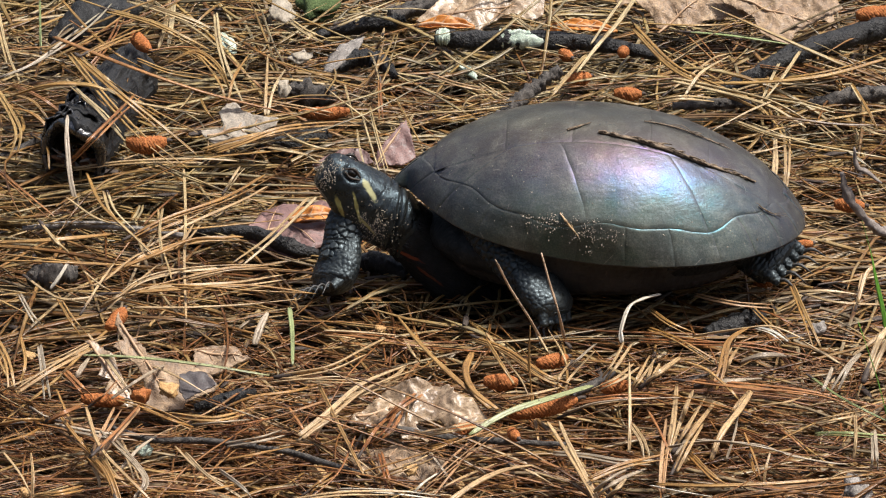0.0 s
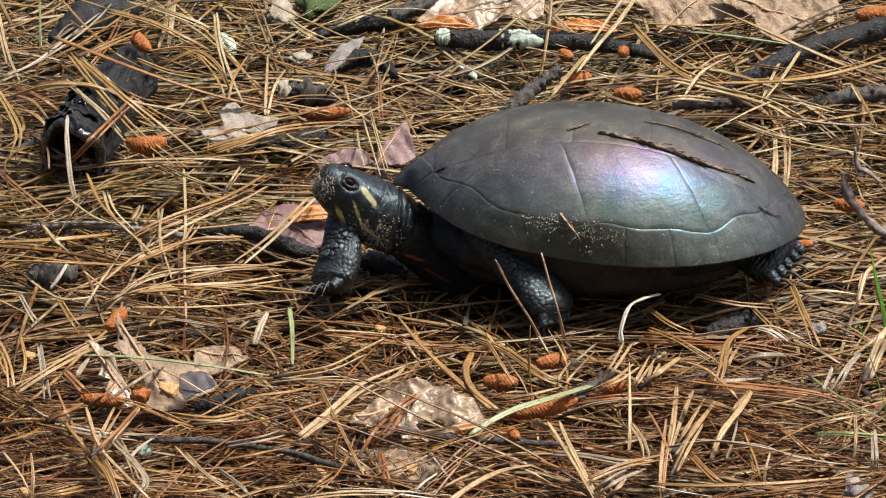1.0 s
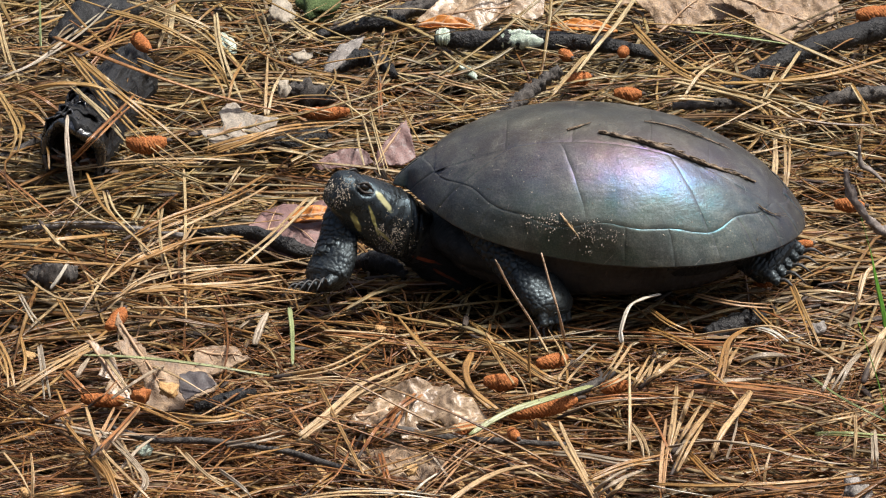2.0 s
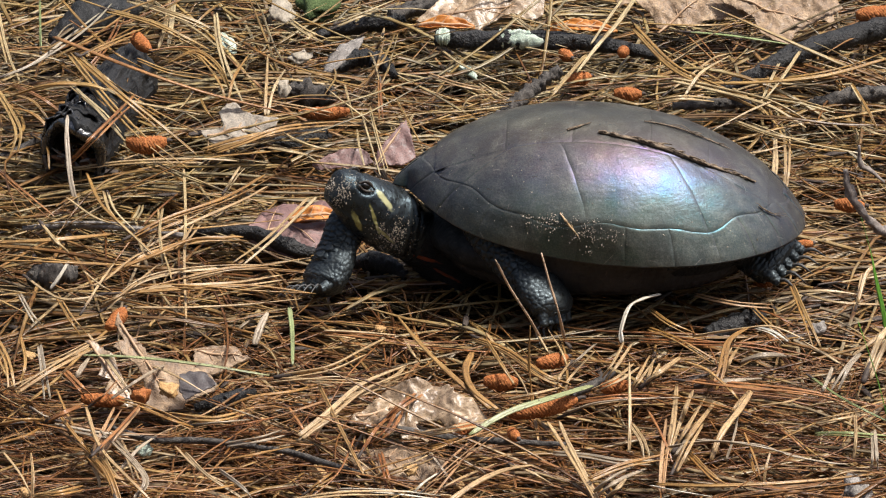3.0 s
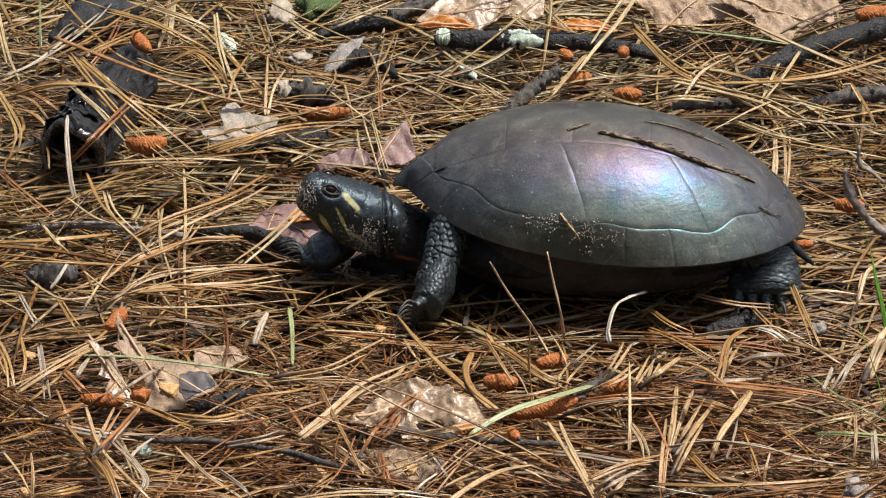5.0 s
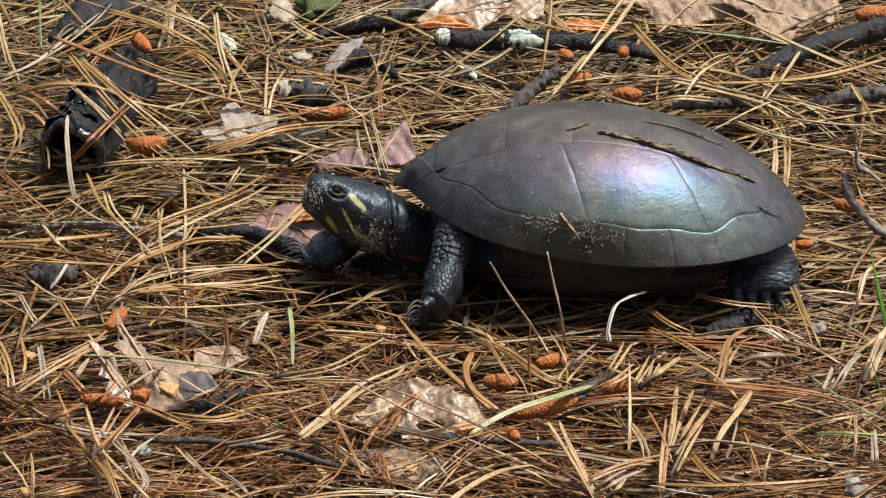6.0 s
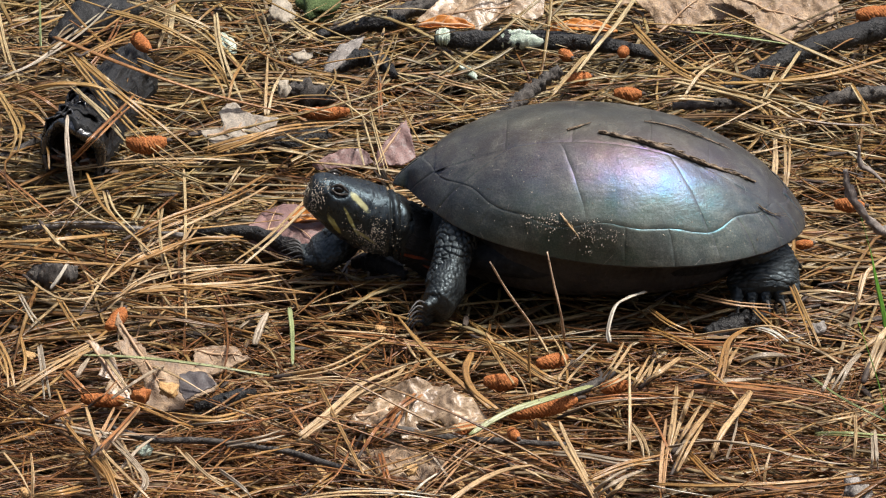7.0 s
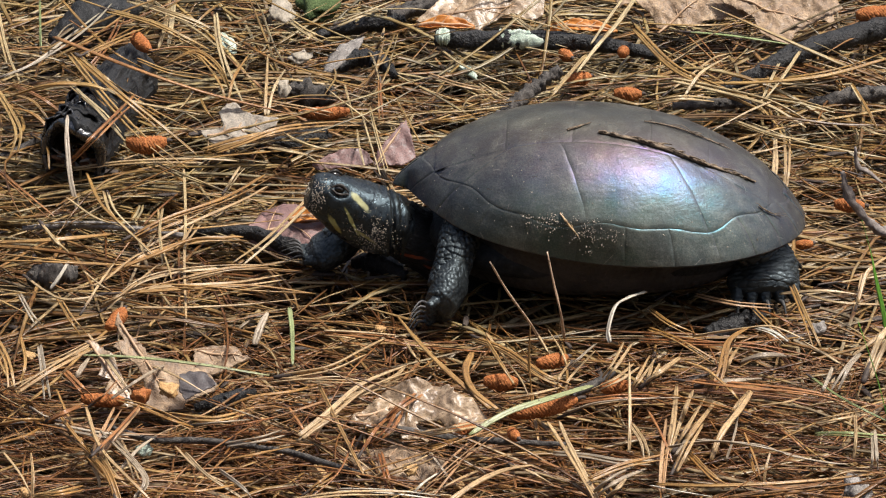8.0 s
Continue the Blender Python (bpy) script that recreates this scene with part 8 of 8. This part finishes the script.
lay(M_GOLD, 0.0022, (-0.0752, -0.1945, 0.0065), (-0.0651, -0.2009, 0.0118), (-0.0519, -0.1861, 0.0077))
lay(M_WHITE, 0.0014, (-0.0114, -0.2230, 0.0066), (-0.0066, -0.2211, 0.0111), (-0.0008, -0.1989, 0.0043))
lay(M_GOLD, 0.0017, (-0.0463, -0.2175, 0.0060), (-0.0414, -0.2158, 0.0095), (-0.0378, -0.2027, 0.0061))
lay(M_STRAW, 0.0019, (-0.0046, -0.2229, 0.0076), (0.0070, -0.2123, 0.0088), (0.0189, -0.1886, 0.0024))
lay(M_STRAW, 0.0019, (0.0158, -0.0818, 0.0026), (0.0217, -0.1101, 0.0067), (0.0276, -0.1273, 0.0059), (0.0305, -0.1341, 0.0024))
lay(M_STRAW, 0.0017, (0.0437, -0.1342, 0.0024), (0.0447, -0.1308, 0.0064), (0.0501, -0.1187, 0.0074), (0.0558, -0.0969, 0.0028))
lay(M_STRAW, 0.0019, (0.0387, -0.0789, 0.0024), (0.0431, -0.1097, 0.0077), (0.0451, -0.1160, 0.0039))
lay(M_RED, 0.0014, (-0.0049, -0.0942, 0.0027), (0.0115, -0.1069, 0.0070), (0.0280, -0.1002, 0.0032))
lay(M_STRAW, 0.0019, (0.0669, -0.1342, 0.0047), (0.0700, -0.1314, 0.0089), (0.0749, -0.1074, 0.0055))
lay(M_STRAW, 0.0022, (0.0433, -0.1503, 0.0024), (0.0513, -0.1506, 0.0059), (0.0634, -0.1471, 0.0064), (0.0758, -0.1401, 0.0042))
lay(M_RED, 0.0019, (0.0476, -0.1388, 0.0024), (0.0615, -0.1443, 0.0073), (0.0759, -0.1375, 0.0045))
lay(M_BROWN, 0.0022, (0.0191, -0.1662, 0.0024), (0.0349, -0.1711, 0.0059), (0.0508, -0.1700, 0.0060), (0.0669, -0.1640, 0.0024))
lay(M_GREY, 0.0019, (0.0387, -0.1797, 0.0024), (0.0502, -0.1904, 0.0066), (0.0616, -0.2008, 0.0096), (0.0735, -0.1967, 0.0075))
lay(M_PINK, 0.0014, (-0.0047, -0.2069, 0.0050), (0.0031, -0.1943, 0.0074), (0.0131, -0.1711, 0.0059), (0.0213, -0.1480, 0.0024))
lay(M_GOLD, 0.0017, (0.0110, -0.1895, 0.0029), (0.0228, -0.1900, 0.0064), (0.0348, -0.1797, 0.0024))
lay(M_RED, 0.0017, (0.0288, -0.1819, 0.0024), (0.0383, -0.1988, 0.0064), (0.0481, -0.1984, 0.0029))
lay(M_STRAW, 0.0017, (0.0345, -0.0814, 0.0024), (0.0371, -0.1043, 0.0074), (0.0392, -0.1057, 0.0035))
lay(M_STRAW, 0.0017, (0.0671, -0.1572, 0.0024), (0.0700, -0.1850, 0.0094), (0.0717, -0.1935, 0.0071))
lay(M_GREY, 0.0014, (-0.0047, -0.1824, 0.0037), (0.0012, -0.2115, 0.0095), (0.0050, -0.2111, 0.0049))
lay(M_GOLD, 0.0019, (-0.0047, -0.1772, 0.0034), (0.0071, -0.1784, 0.0072), (0.0191, -0.1662, 0.0024))
lay(M_WHITE, 0.0017, (0.1157, -0.0755, 0.0024), (0.1211, -0.0890, 0.0064), (0.1264, -0.0887, 0.0024))
lay(M_GREY, 0.0017, (0.0984, -0.1294, 0.0058), (0.1038, -0.1403, 0.0110), (0.1115, -0.1302, 0.0068))
lay(M_STRAW, 0.0022, (0.0720, -0.1324, 0.0049), (0.0741, -0.1295, 0.0092), (0.0758, -0.1125, 0.0056))
lay(M_STRAW, 0.0025, (0.0890, -0.1366, 0.0047), (0.0849, -0.1601, 0.0083), (0.0799, -0.1843, 0.0068))
lay(M_GREY, 0.0022, (0.0862, -0.1756, 0.0070), (0.0812, -0.1987, 0.0118), (0.0794, -0.1974, 0.0079))
lay(M_STRAW, 0.0019, (0.1099, -0.1410, 0.0080), (0.1046, -0.1628, 0.0129), (0.1025, -0.1654, 0.0086))
lay(M_RED, 0.0017, (0.0719, -0.1363, 0.0046), (0.0835, -0.1462, 0.0071), (0.0950, -0.1562, 0.0097), (0.1087, -0.1623, 0.0093))
lay(M_RED, 0.0019, (0.0738, -0.0841, 0.0037), (0.0894, -0.1028, 0.0101), (0.1057, -0.1050, 0.0093), (0.1276, -0.0863, 0.0024))
lay(M_RED, 0.0017, (0.0741, -0.1304, 0.0051), (0.0921, -0.1340, 0.0079), (0.1092, -0.1514, 0.0129), (0.1296, -0.1464, 0.0094), (0.1512, -0.1294, 0.0024))
lay(M_GREY, 0.0022, (0.0860, -0.1806, 0.0073), (0.0995, -0.1862, 0.0093), (0.1111, -0.1895, 0.0094), (0.1205, -0.1963, 0.0089), (0.1338, -0.2012, 0.0087), (0.1400, -0.1973, 0.0063))
lay(M_GOLD, 0.0017, (0.1255, -0.0863, 0.0024), (0.1353, -0.0927, 0.0059), (0.1474, -0.0962, 0.0059), (0.1618, -0.0936, 0.0024))
lay(M_STRAW, 0.0025, (0.1492, -0.1009, 0.0024), (0.1578, -0.0949, 0.0064), (0.1631, -0.0765, 0.0024))
lay(M_STRAW, 0.0022, (0.1290, -0.1556, 0.0083), (0.1388, -0.1572, 0.0108), (0.1521, -0.1433, 0.0035))
lay(M_STRAW, 0.0022, (0.1302, -0.1681, 0.0088), (0.1400, -0.1684, 0.0112), (0.1515, -0.1501, 0.0045))
lay(M_STRAW, 0.0019, (0.1109, -0.1580, 0.0095), (0.1225, -0.1617, 0.0134), (0.1349, -0.1297, 0.0026))
lay(M_GOLD, 0.0017, (0.0766, -0.0632, 0.0043), (0.0830, -0.0848, 0.0085), (0.0922, -0.0875, 0.0052))
lay(M_GOLD, 0.0017, (0.0760, -0.0789, 0.0035), (0.0853, -0.1036, 0.0105), (0.0992, -0.1140, 0.0063))
lay(M_GOLD, 0.0014, (0.1147, -0.0565, 0.0024), (0.1195, -0.0801, 0.0064), (0.1274, -0.0887, 0.0024))
lay(M_RED, 0.0014, (0.1176, -0.0615, 0.0024), (0.1229, -0.0752, 0.0064), (0.1322, -0.0789, 0.0024))
lay(M_PINK, 0.0017, (0.0940, -0.0498, 0.0040), (0.1080, -0.0627, 0.0064), (0.1231, -0.0565, 0.0024))
lay(M_STRAW, 0.0017, (0.1343, -0.0464, 0.0024), (0.1457, -0.0627, 0.0064), (0.1647, -0.0565, 0.0024))
lay(M_STRAW, 0.0014, (0.1536, -0.0565, 0.0024), (0.1550, -0.0501, 0.0064), (0.1578, -0.0284, 0.0024))
lay(M_STRAW, 0.0017, (0.1258, -0.0464, 0.0024), (0.1422, -0.0526, 0.0064), (0.1594, -0.0489, 0.0024))
lay(M_WHITE, 0.0017, (0.0710, -0.2140, 0.0064), (0.0801, -0.2249, 0.0097), (0.0920, -0.2211, 0.0056))
lay(M_BROWN, 0.0022, (0.0978, -0.2208, 0.0055), (0.1148, -0.2247, 0.0096), (0.1304, -0.2221, 0.0104), (0.1508, -0.2101, 0.0055))

# ---- twig shreds and crumbs on the shell ----
def on_shell(x, y, off=0.0008):
    return SHELL @ dome_out(x, y, off) + TURTLE


def shell_litter(label, places, radius, mat, name, shreds, seed):
    pts = [on_shell(*p, 0.0011) for p in places]
    ob = new(name)
    ob.location = pts[0]
    tagged(ob, label, "plant litter")
    rel = [p - pts[0] for p in pts]
    part("stem", tube_of(rel, [radius * 0.6, radius, radius * 0.9, radius * 0.4], 30, 8, 0.7, 0.6, seed), mat, ob)
    rng = random.Random(seed)
    path = spline(rel, 40)
    for _ in range(shreds):
        i = rng.randrange(2, 38)
        p = path[i] + Vector((0, rng.uniform(-0.6, 0.6), rng.uniform(-0.2, 0.6))) * radius
        d = ((path[i + 1] - path[i - 1]).normalized() * rng.choice((-1, 1, 1)) + Vector((rng.uniform(-0.3, 0.3), rng.uniform(-0.4, 0.4), rng.uniform(-0.1, 0.25)))).normalized() * rng.uniform(0.002, 0.006)
        part("shred", tube_of([p, p + d * 0.5 + Vector((0, 0, 0.0003)), p + d], [radius * 0.4, radius * 0.3, radius * 0.15], 6, 5), mat, ob)


shell_litter("shredded brown twig stuck along the shell", [(-0.0031, -0.0138), (0.0161, -0.0168), (0.0355, -0.0181), (0.0565, -0.0126)], 0.00115, M_FRAY, "shell_twig", 46, 31)
shell_litter("small dark shred on the top of the shell", [(-0.0146, -0.0136), (-0.0111, -0.0114), (-0.0064, -0.0083)], 0.0006, M_FRAY, "shell_shred", 3, 32)
shell_litter("dark bits along the crest of the shell", [(0.0136, -0.0019), (0.0244, -0.0012), (0.0352, -0.0018), (0.0463, -0.0010)], 0.0005, M_FRAY, "shell_shred", 14, 33)
shell_litter("tan shred stuck on the flank of the shell", [(-0.0148, -0.0445), (-0.0118, -0.0469), (-0.0083, -0.0492)], 0.0005, M_STRAW, "shell_shred", 5, 34)
shell_litter("forked dark shred near the rear rim", [(0.0580, -0.0222), (0.0614, -0.0215), (0.0652, -0.0196)], 0.0004, M_FRAY, "shell_shred", 5, 35)


def crumbs():
    rng = random.Random(14)
    sand = []
    heaps = [(rng.gauss(-0.013, 0.011), rng.gauss(0.885, 0.03), rng.uniform(0.4, 1.5)) for _ in range(24)]
    for _ in range(430):
        band = rng.random() < 0.72
        cx, cf, wide = rng.choice(heaps)
        x = rng.gauss(cx, 0.0022 * wide) if band else rng.uniform(-0.065, 0.06)
        f = min(rng.gauss(cf, 0.014 * wide), 0.98) if band else rng.uniform(0.3, 0.95)
        y = -B_WID * math.sqrt(max(0, 1 - (x / A_LEN) ** 2)) * f
        r = rng.uniform(0.00008, 0.00030) * (0.6 if f < 0.8 else 1)
        sand.append((SHELL @ dome_out(x, y, 0.0006) + TURTLE, (r * rng.uniform(0.9, 2.2), r, r)))
    tagged(grains("sand_crust", sand, M_SOIL), "pale sand grains scattered on the shell", "sand", kind="stuff")


crumbs()


# ---- the needles that lie on top, one by one ----
def top_needles():
    rng = np.random.default_rng(23)
    shapes = []
    for k in range(14):
        px, py, pz, ang, w = litter_arrays(1, rng, (0, 0, 0, 0), 0, 0, 0)
        th = ang.mean()
        c, s = np.cos(-th), np.sin(-th)
        me = needle_mesh("needle", px * c - py * s, px * s + py * c, pz * 0.5, ang - th, w * 1.05)
        me.materials.append(M_NEEDLE)
        shapes.append(me)
    made = 0
    while made < 130:
        x, y = rng.uniform(-0.22, 0.22), rng.uniform(-0.235, 0.30)
        turn = rng.uniform(0, 360)
        lx, ly = math.cos(radians(turn)) * 0.09, math.sin(radians(turn)) * 0.09
        if any(((x + lx * f - TURTLE.x + 0.012) / 0.125) ** 2 + ((y + ly * f - TURTLE.y) / 0.085) ** 2 < 1 for f in (0, 0.25, 0.5, 0.75, 1)):
            continue
        ob = new("needle", shapes[int(rng.integers(14))])
        ob.matrix_basis = pose(x, y, height(x, y) + rng.uniform(-0.002, 0.003), 0, rng.normal(0, 2.5), turn)
        ob.parent = litter
        made += 1


top_needles()


# ---- a withered stalk hanging before the scene ----
def seed_stalk():
    ob = tagged(new("withered_stalk"), "withered grey-brown stalk with curled tip swaying in the air", "stalk")
    ob.location = STALK
    part("stem", tube_of([Vector(p) - STALK for p in ((0.1418, -0.1200, 0.0833), (0.1441, -0.1200, 0.0746), (0.1504, -0.1200, 0.0658), (0.1566, -0.1200, 0.0603), (0.1648, -0.1200, 0.0570))], [0.0010, 0.0024, 0.0018, 0.0026, 0.0018], 30, 10, 0.7, 0.9, 6), M_STALK, ob)
    part("curled_leaf", tube_of([Vector(p) - STALK for p in ((0.1459, -0.1200, 0.0927), (0.1469, -0.1200, 0.0855), (0.1508, -0.1200, 0.0833), (0.1560, -0.1200, 0.0790))], [0.0008, 0.0020, 0.0016, 0.0007], 18, 8, 0.5, 0.4, 7), M_STALK, ob, "dark curled tip")
    part("base_stem", tube_of([(0, 0, 0), (0.012, 0.002, -0.020), (0.024, 0.001, -0.048), (0.030, 0, -0.074)], [0.0010, 0.0013, 0.0015, 0.0016], 20, 8, 0.9, 0.4, 8), M_STALK, ob, "stem rising from the litter")
    return ob


# ---- movement ----
def motions():
    walk(head, HEAD_ROWS)
    walk(near_front, NEAR_FRONT_ROWS)
    walk(far_front, FAR_FRONT_ROWS)
    walk(near_hind, NEAR_HIND_ROWS)
    walk(tail, TAIL_ROWS)
    walk(stalk, STALK_ROWS)
    walk(dry_blade, BLADE_ROWS)
    walk(needle_a, NEEDLE_A_ROWS)
    walk(needle_b, NEEDLE_B_ROWS)


HEAD_ROWS = [
    (0.0, pose(-0.0751, -0.0010, 0.0252, 0, 32, 4)),
    (0.6, pose(-0.0751, -0.0010, 0.0252, 0, 32, 4)),
    (0.8, pose(-0.0749, -0.0010, 0.0249, 0, 31, 5)),
    (0.9, pose(-0.0749, -0.0010, 0.0247, 0, 29, 6)),
    (1.0, pose(-0.0747, -0.0010, 0.0240, 0, 27, 8)),
    (1.1, pose(-0.0745, -0.0010, 0.0238, 0, 26, 10)),
    (1.3, pose(-0.0738, -0.0010, 0.0231, 0, 26, 14)),
    (1.5, pose(-0.0728, -0.0010, 0.0226, 0, 27, 18)),
    (1.7, pose(-0.0724, -0.0010, 0.0226, 0, 28, 20)),
    (2.8, pose(-0.0719, -0.0010, 0.0231, 0, 29, 20)),
    (3.2, pose(-0.0719, -0.0010, 0.0231, 0, 29, 20)),
    (3.4, pose(-0.0724, -0.0010, 0.0226, 0, 28, 18)),
    (3.5, pose(-0.0728, -0.0010, 0.0224, 0, 27, 17)),
    (3.6, pose(-0.0745, -0.0010, 0.0221, 0, 25, 14)),
    (3.7, pose(-0.0766, -0.0010, 0.0226, 0, 23, 10)),
    (3.8, pose(-0.0796, -0.0010, 0.0231, 0, 21, 7)),
    (3.9, pose(-0.0819, -0.0010, 0.0235, 0, 20, 5)),
    (4.0, pose(-0.0830, -0.0010, 0.0238, 0, 20, 5)),
    (4.2, pose(-0.0826, -0.0010, 0.0235, 0, 20, 5)),
    (4.5, pose(-0.0809, -0.0010, 0.0235, 0, 20, 6)),
    (4.7, pose(-0.0802, -0.0010, 0.0235, 0, 20, 6)),
    (5.8, pose(-0.0777, -0.0010, 0.0235, 0, 20, 9)),
    (6.5, pose(-0.0772, -0.0010, 0.0238, 0, 20, 9)),
    (7.0, pose(-0.0768, -0.0010, 0.0238, 0, 20, 9)),
    (8.0, pose(-0.0766, -0.0010, 0.0238, 0, 20, 9)),
]
NEAR_FRONT_ROWS = [
    (0.0, pose(-0.0425, -0.0199, 0.0288, -39.0, -67.9, 0)),
    (3.2, pose(-0.0425, -0.0199, 0.0288, -39.0, -67.9, 0)),
    (3.4, pose(-0.0427, -0.0197, 0.0289, -39.2, -67.6, 0)),
    (3.5, pose(-0.0437, -0.0188, 0.0296, -39.1, -66.2, 0)),
    (3.6, pose(-0.0447, -0.0183, 0.0304, -41.2, -65.7, 0)),
    (3.7, pose(-0.0491, -0.0203, 0.0302, -45.0, -73.5, 0)),
    (3.8, pose(-0.0517, -0.0186, 0.0318, -50.8, -72.0, 0)),
    (3.9, pose(-0.0518, -0.0151, 0.0349, -55.2, -59.1, 0)),
    (4.0, pose(-0.0499, -0.0135, 0.0388, -55.2, -33.4, 0)),
    (4.1, pose(-0.0511, -0.0131, 0.0381, -54.6, -22.2, 0)),
    (4.2, pose(-0.0524, -0.0136, 0.0367, -53.2, -10.3, 0)),
    (4.3, pose(-0.0536, -0.0133, 0.0349, -49.0, 1.1, 0)),
    (4.4, pose(-0.0535, -0.0131, 0.0341, -47.2, 4.4, 0)),
    (4.5, pose(-0.0538, -0.0135, 0.0337, -47.3, 5.6, 0)),
    (4.7, pose(-0.0538, -0.0135, 0.0337, -47.3, 5.6, 0)),
    (5.8, pose(-0.0508, -0.0136, 0.0336, -48.1, 4.1, 0)),
    (6.2, pose(-0.0508, -0.0136, 0.0336, -48.1, 4.1, 0)),
    (7.0, pose(-0.0499, -0.0138, 0.0334, -48.6, 3.9, 0)),
    (8.0, pose(-0.0489, -0.0139, 0.0334, -48.5, 4.1, 0)),
]
FAR_FRONT_ROWS = [
    (0.0, pose(-0.0896, 0.0051, 0.0372, -37.5, 4.0, 0) @ pose(0, 0, 0, 0, 0, 32)),
    (0.9, pose(-0.0896, 0.0051, 0.0372, -37.5, 4.0, 0) @ pose(0, 0, 0, 0, 0, 32)),
    (1.1, pose(-0.0894, 0.0053, 0.0375, -38.1, 5.0, 0) @ pose(0, 0, 0, 0, 0, 32)),
    (1.3, pose(-0.0893, 0.0054, 0.0382, -39.9, 8.2, 0) @ pose(0, 0, 0, 0, 0, 32)),
    (1.5, pose(-0.0893, 0.0055, 0.0382, -39.2, 8.8, 0) @ pose(0, 0, 0, 0, 0, 32)),
    (1.7, pose(-0.0894, 0.0057, 0.0381, -37.5, 8.5, 0) @ pose(0, 0, 0, 0, 0, 32)),
    (2.8, pose(-0.0902, 0.0052, 0.0372, -35.4, 8.2, 0) @ pose(0, 0, 0, 0, 0, 32)),
    (3.0, pose(-0.0871, 0.0050, 0.0349, -34.0, 15.1, 0) @ pose(0, 0, 0, 0, 0, 26)),
    (3.2, pose(-0.0780, 0.0052, 0.0308, -37.2, 35.6, 0) @ pose(0, 0, 0, 0, 0, 12)),
    (3.3, pose(-0.0750, 0.0066, 0.0295, -29.7, 51.2, 0)),
    (3.4, pose(-0.0748, 0.0085, 0.0297, -23.4, 52.8, 0)),
    (3.5, pose(-0.0744, 0.0103, 0.0290, -16.4, 49.9, 0)),
    (3.7, pose(-0.0737, 0.0117, 0.0283, -10.6, 46.3, 0)),
    (4.0, pose(-0.0727, 0.0123, 0.0281, -8.3, 43.9, 0)),
    (4.7, pose(-0.0727, 0.0123, 0.0281, -8.3, 43.9, 0)),
    (5.8, pose(-0.0720, 0.0124, 0.0284, -8.4, 43.5, 0)),
    (8.0, pose(-0.0720, 0.0124, 0.0284, -8.4, 43.5, 0)),
]
TUCKED = pose(0.043, -0.018, 0.029, 0, -20, 0) @ pose(0, 0, 0, 0, 0, 60)
LOWERED = pose(0.047, -0.014, 0.034, 6, 4, 20)
PLANTED = pose(0.050, -0.011, 0.027, 0, 0, 6)
NEAR_HIND_ROWS = [(0.0, TUCKED), (3.2, TUCKED), (3.3, TUCKED.lerp(LOWERED, 0.4)), (3.4, TUCKED.lerp(LOWERED, 0.85)), (3.5, LOWERED), (3.6, LOWERED.lerp(PLANTED, 0.5)), (3.8, LOWERED.lerp(PLANTED, 0.9)), (4.0, PLANTED), (4.5, PLANTED), (5.8, LOWERED.lerp(PLANTED, 0.85)), (8.0, LOWERED.lerp(PLANTED, 0.8))]
TAIL_ROWS = [(0.0, pose(0.050, 0, 0.024, 0, 0, 0)), (3.5, pose(0.050, 0, 0.024, 0, 0, 0)), (3.8, pose(0.059, -0.002, 0.021, 0, 6, -4)), (4.0, pose(0.0605, -0.002, 0.021, 0, 8, -6)), (4.6, pose(0.0605, -0.002, 0.021, 0, 8, -6)), (5.8, pose(0.0555, -0.002, 0.021, 0, 12, -8)), (8.0, pose(0.0555, -0.002, 0.021, 0, 12, -8))]
STALK = Vector((0.1648, -0.1200, 0.0570))
stalk = seed_stalk()
STALK_ROWS = [(t, Matrix.Translation(STALK) @ pose(0, 0, 0, 0, a, 0)) for t, a in ((0.0, 0.0), (0.5, 1.0), (1.0, 0.4), (1.5, 3.0), (1.7, 3.0), (2.8, 2.6), (3.5, 3.0), (4.5, 3.0), (5.8, 1.0), (6.5, 1.0), (7.0, 2.6), (7.5, 1.5), (8.0, 0.6))]
BLADE_ROWS = [(t, dry_blade.matrix_basis @ pose(-0.0045 * f, 0, 0, 0, -4.0 * f, 0)) for t, f in ((0.0, 0.0), (3.3, 0.0), (3.6, 0.35), (3.9, 1.0), (8.0, 1.0))]
NEEDLE_A_ROWS = [(t, needle_a.matrix_basis @ pose(0, 0, 0, 0, -3.0 * f, 0)) for t, f in ((0.0, 0.0), (3.3, 0.0), (3.6, 0.35), (3.9, 1.0), (8.0, 1.0))]
NEEDLE_B_ROWS = [(t, needle_b.matrix_basis @ pose(0, 0, 0, 0, 3.2 * f, 0)) for t, f in ((0.0, 0.0), (3.3, 0.0), (3.6, 0.35), (3.9, 1.0), (8.0, 1.0))]
far_hind.matrix_basis = pose(0.050, 0.030, 0.024, 0, 0, 0)
motions()
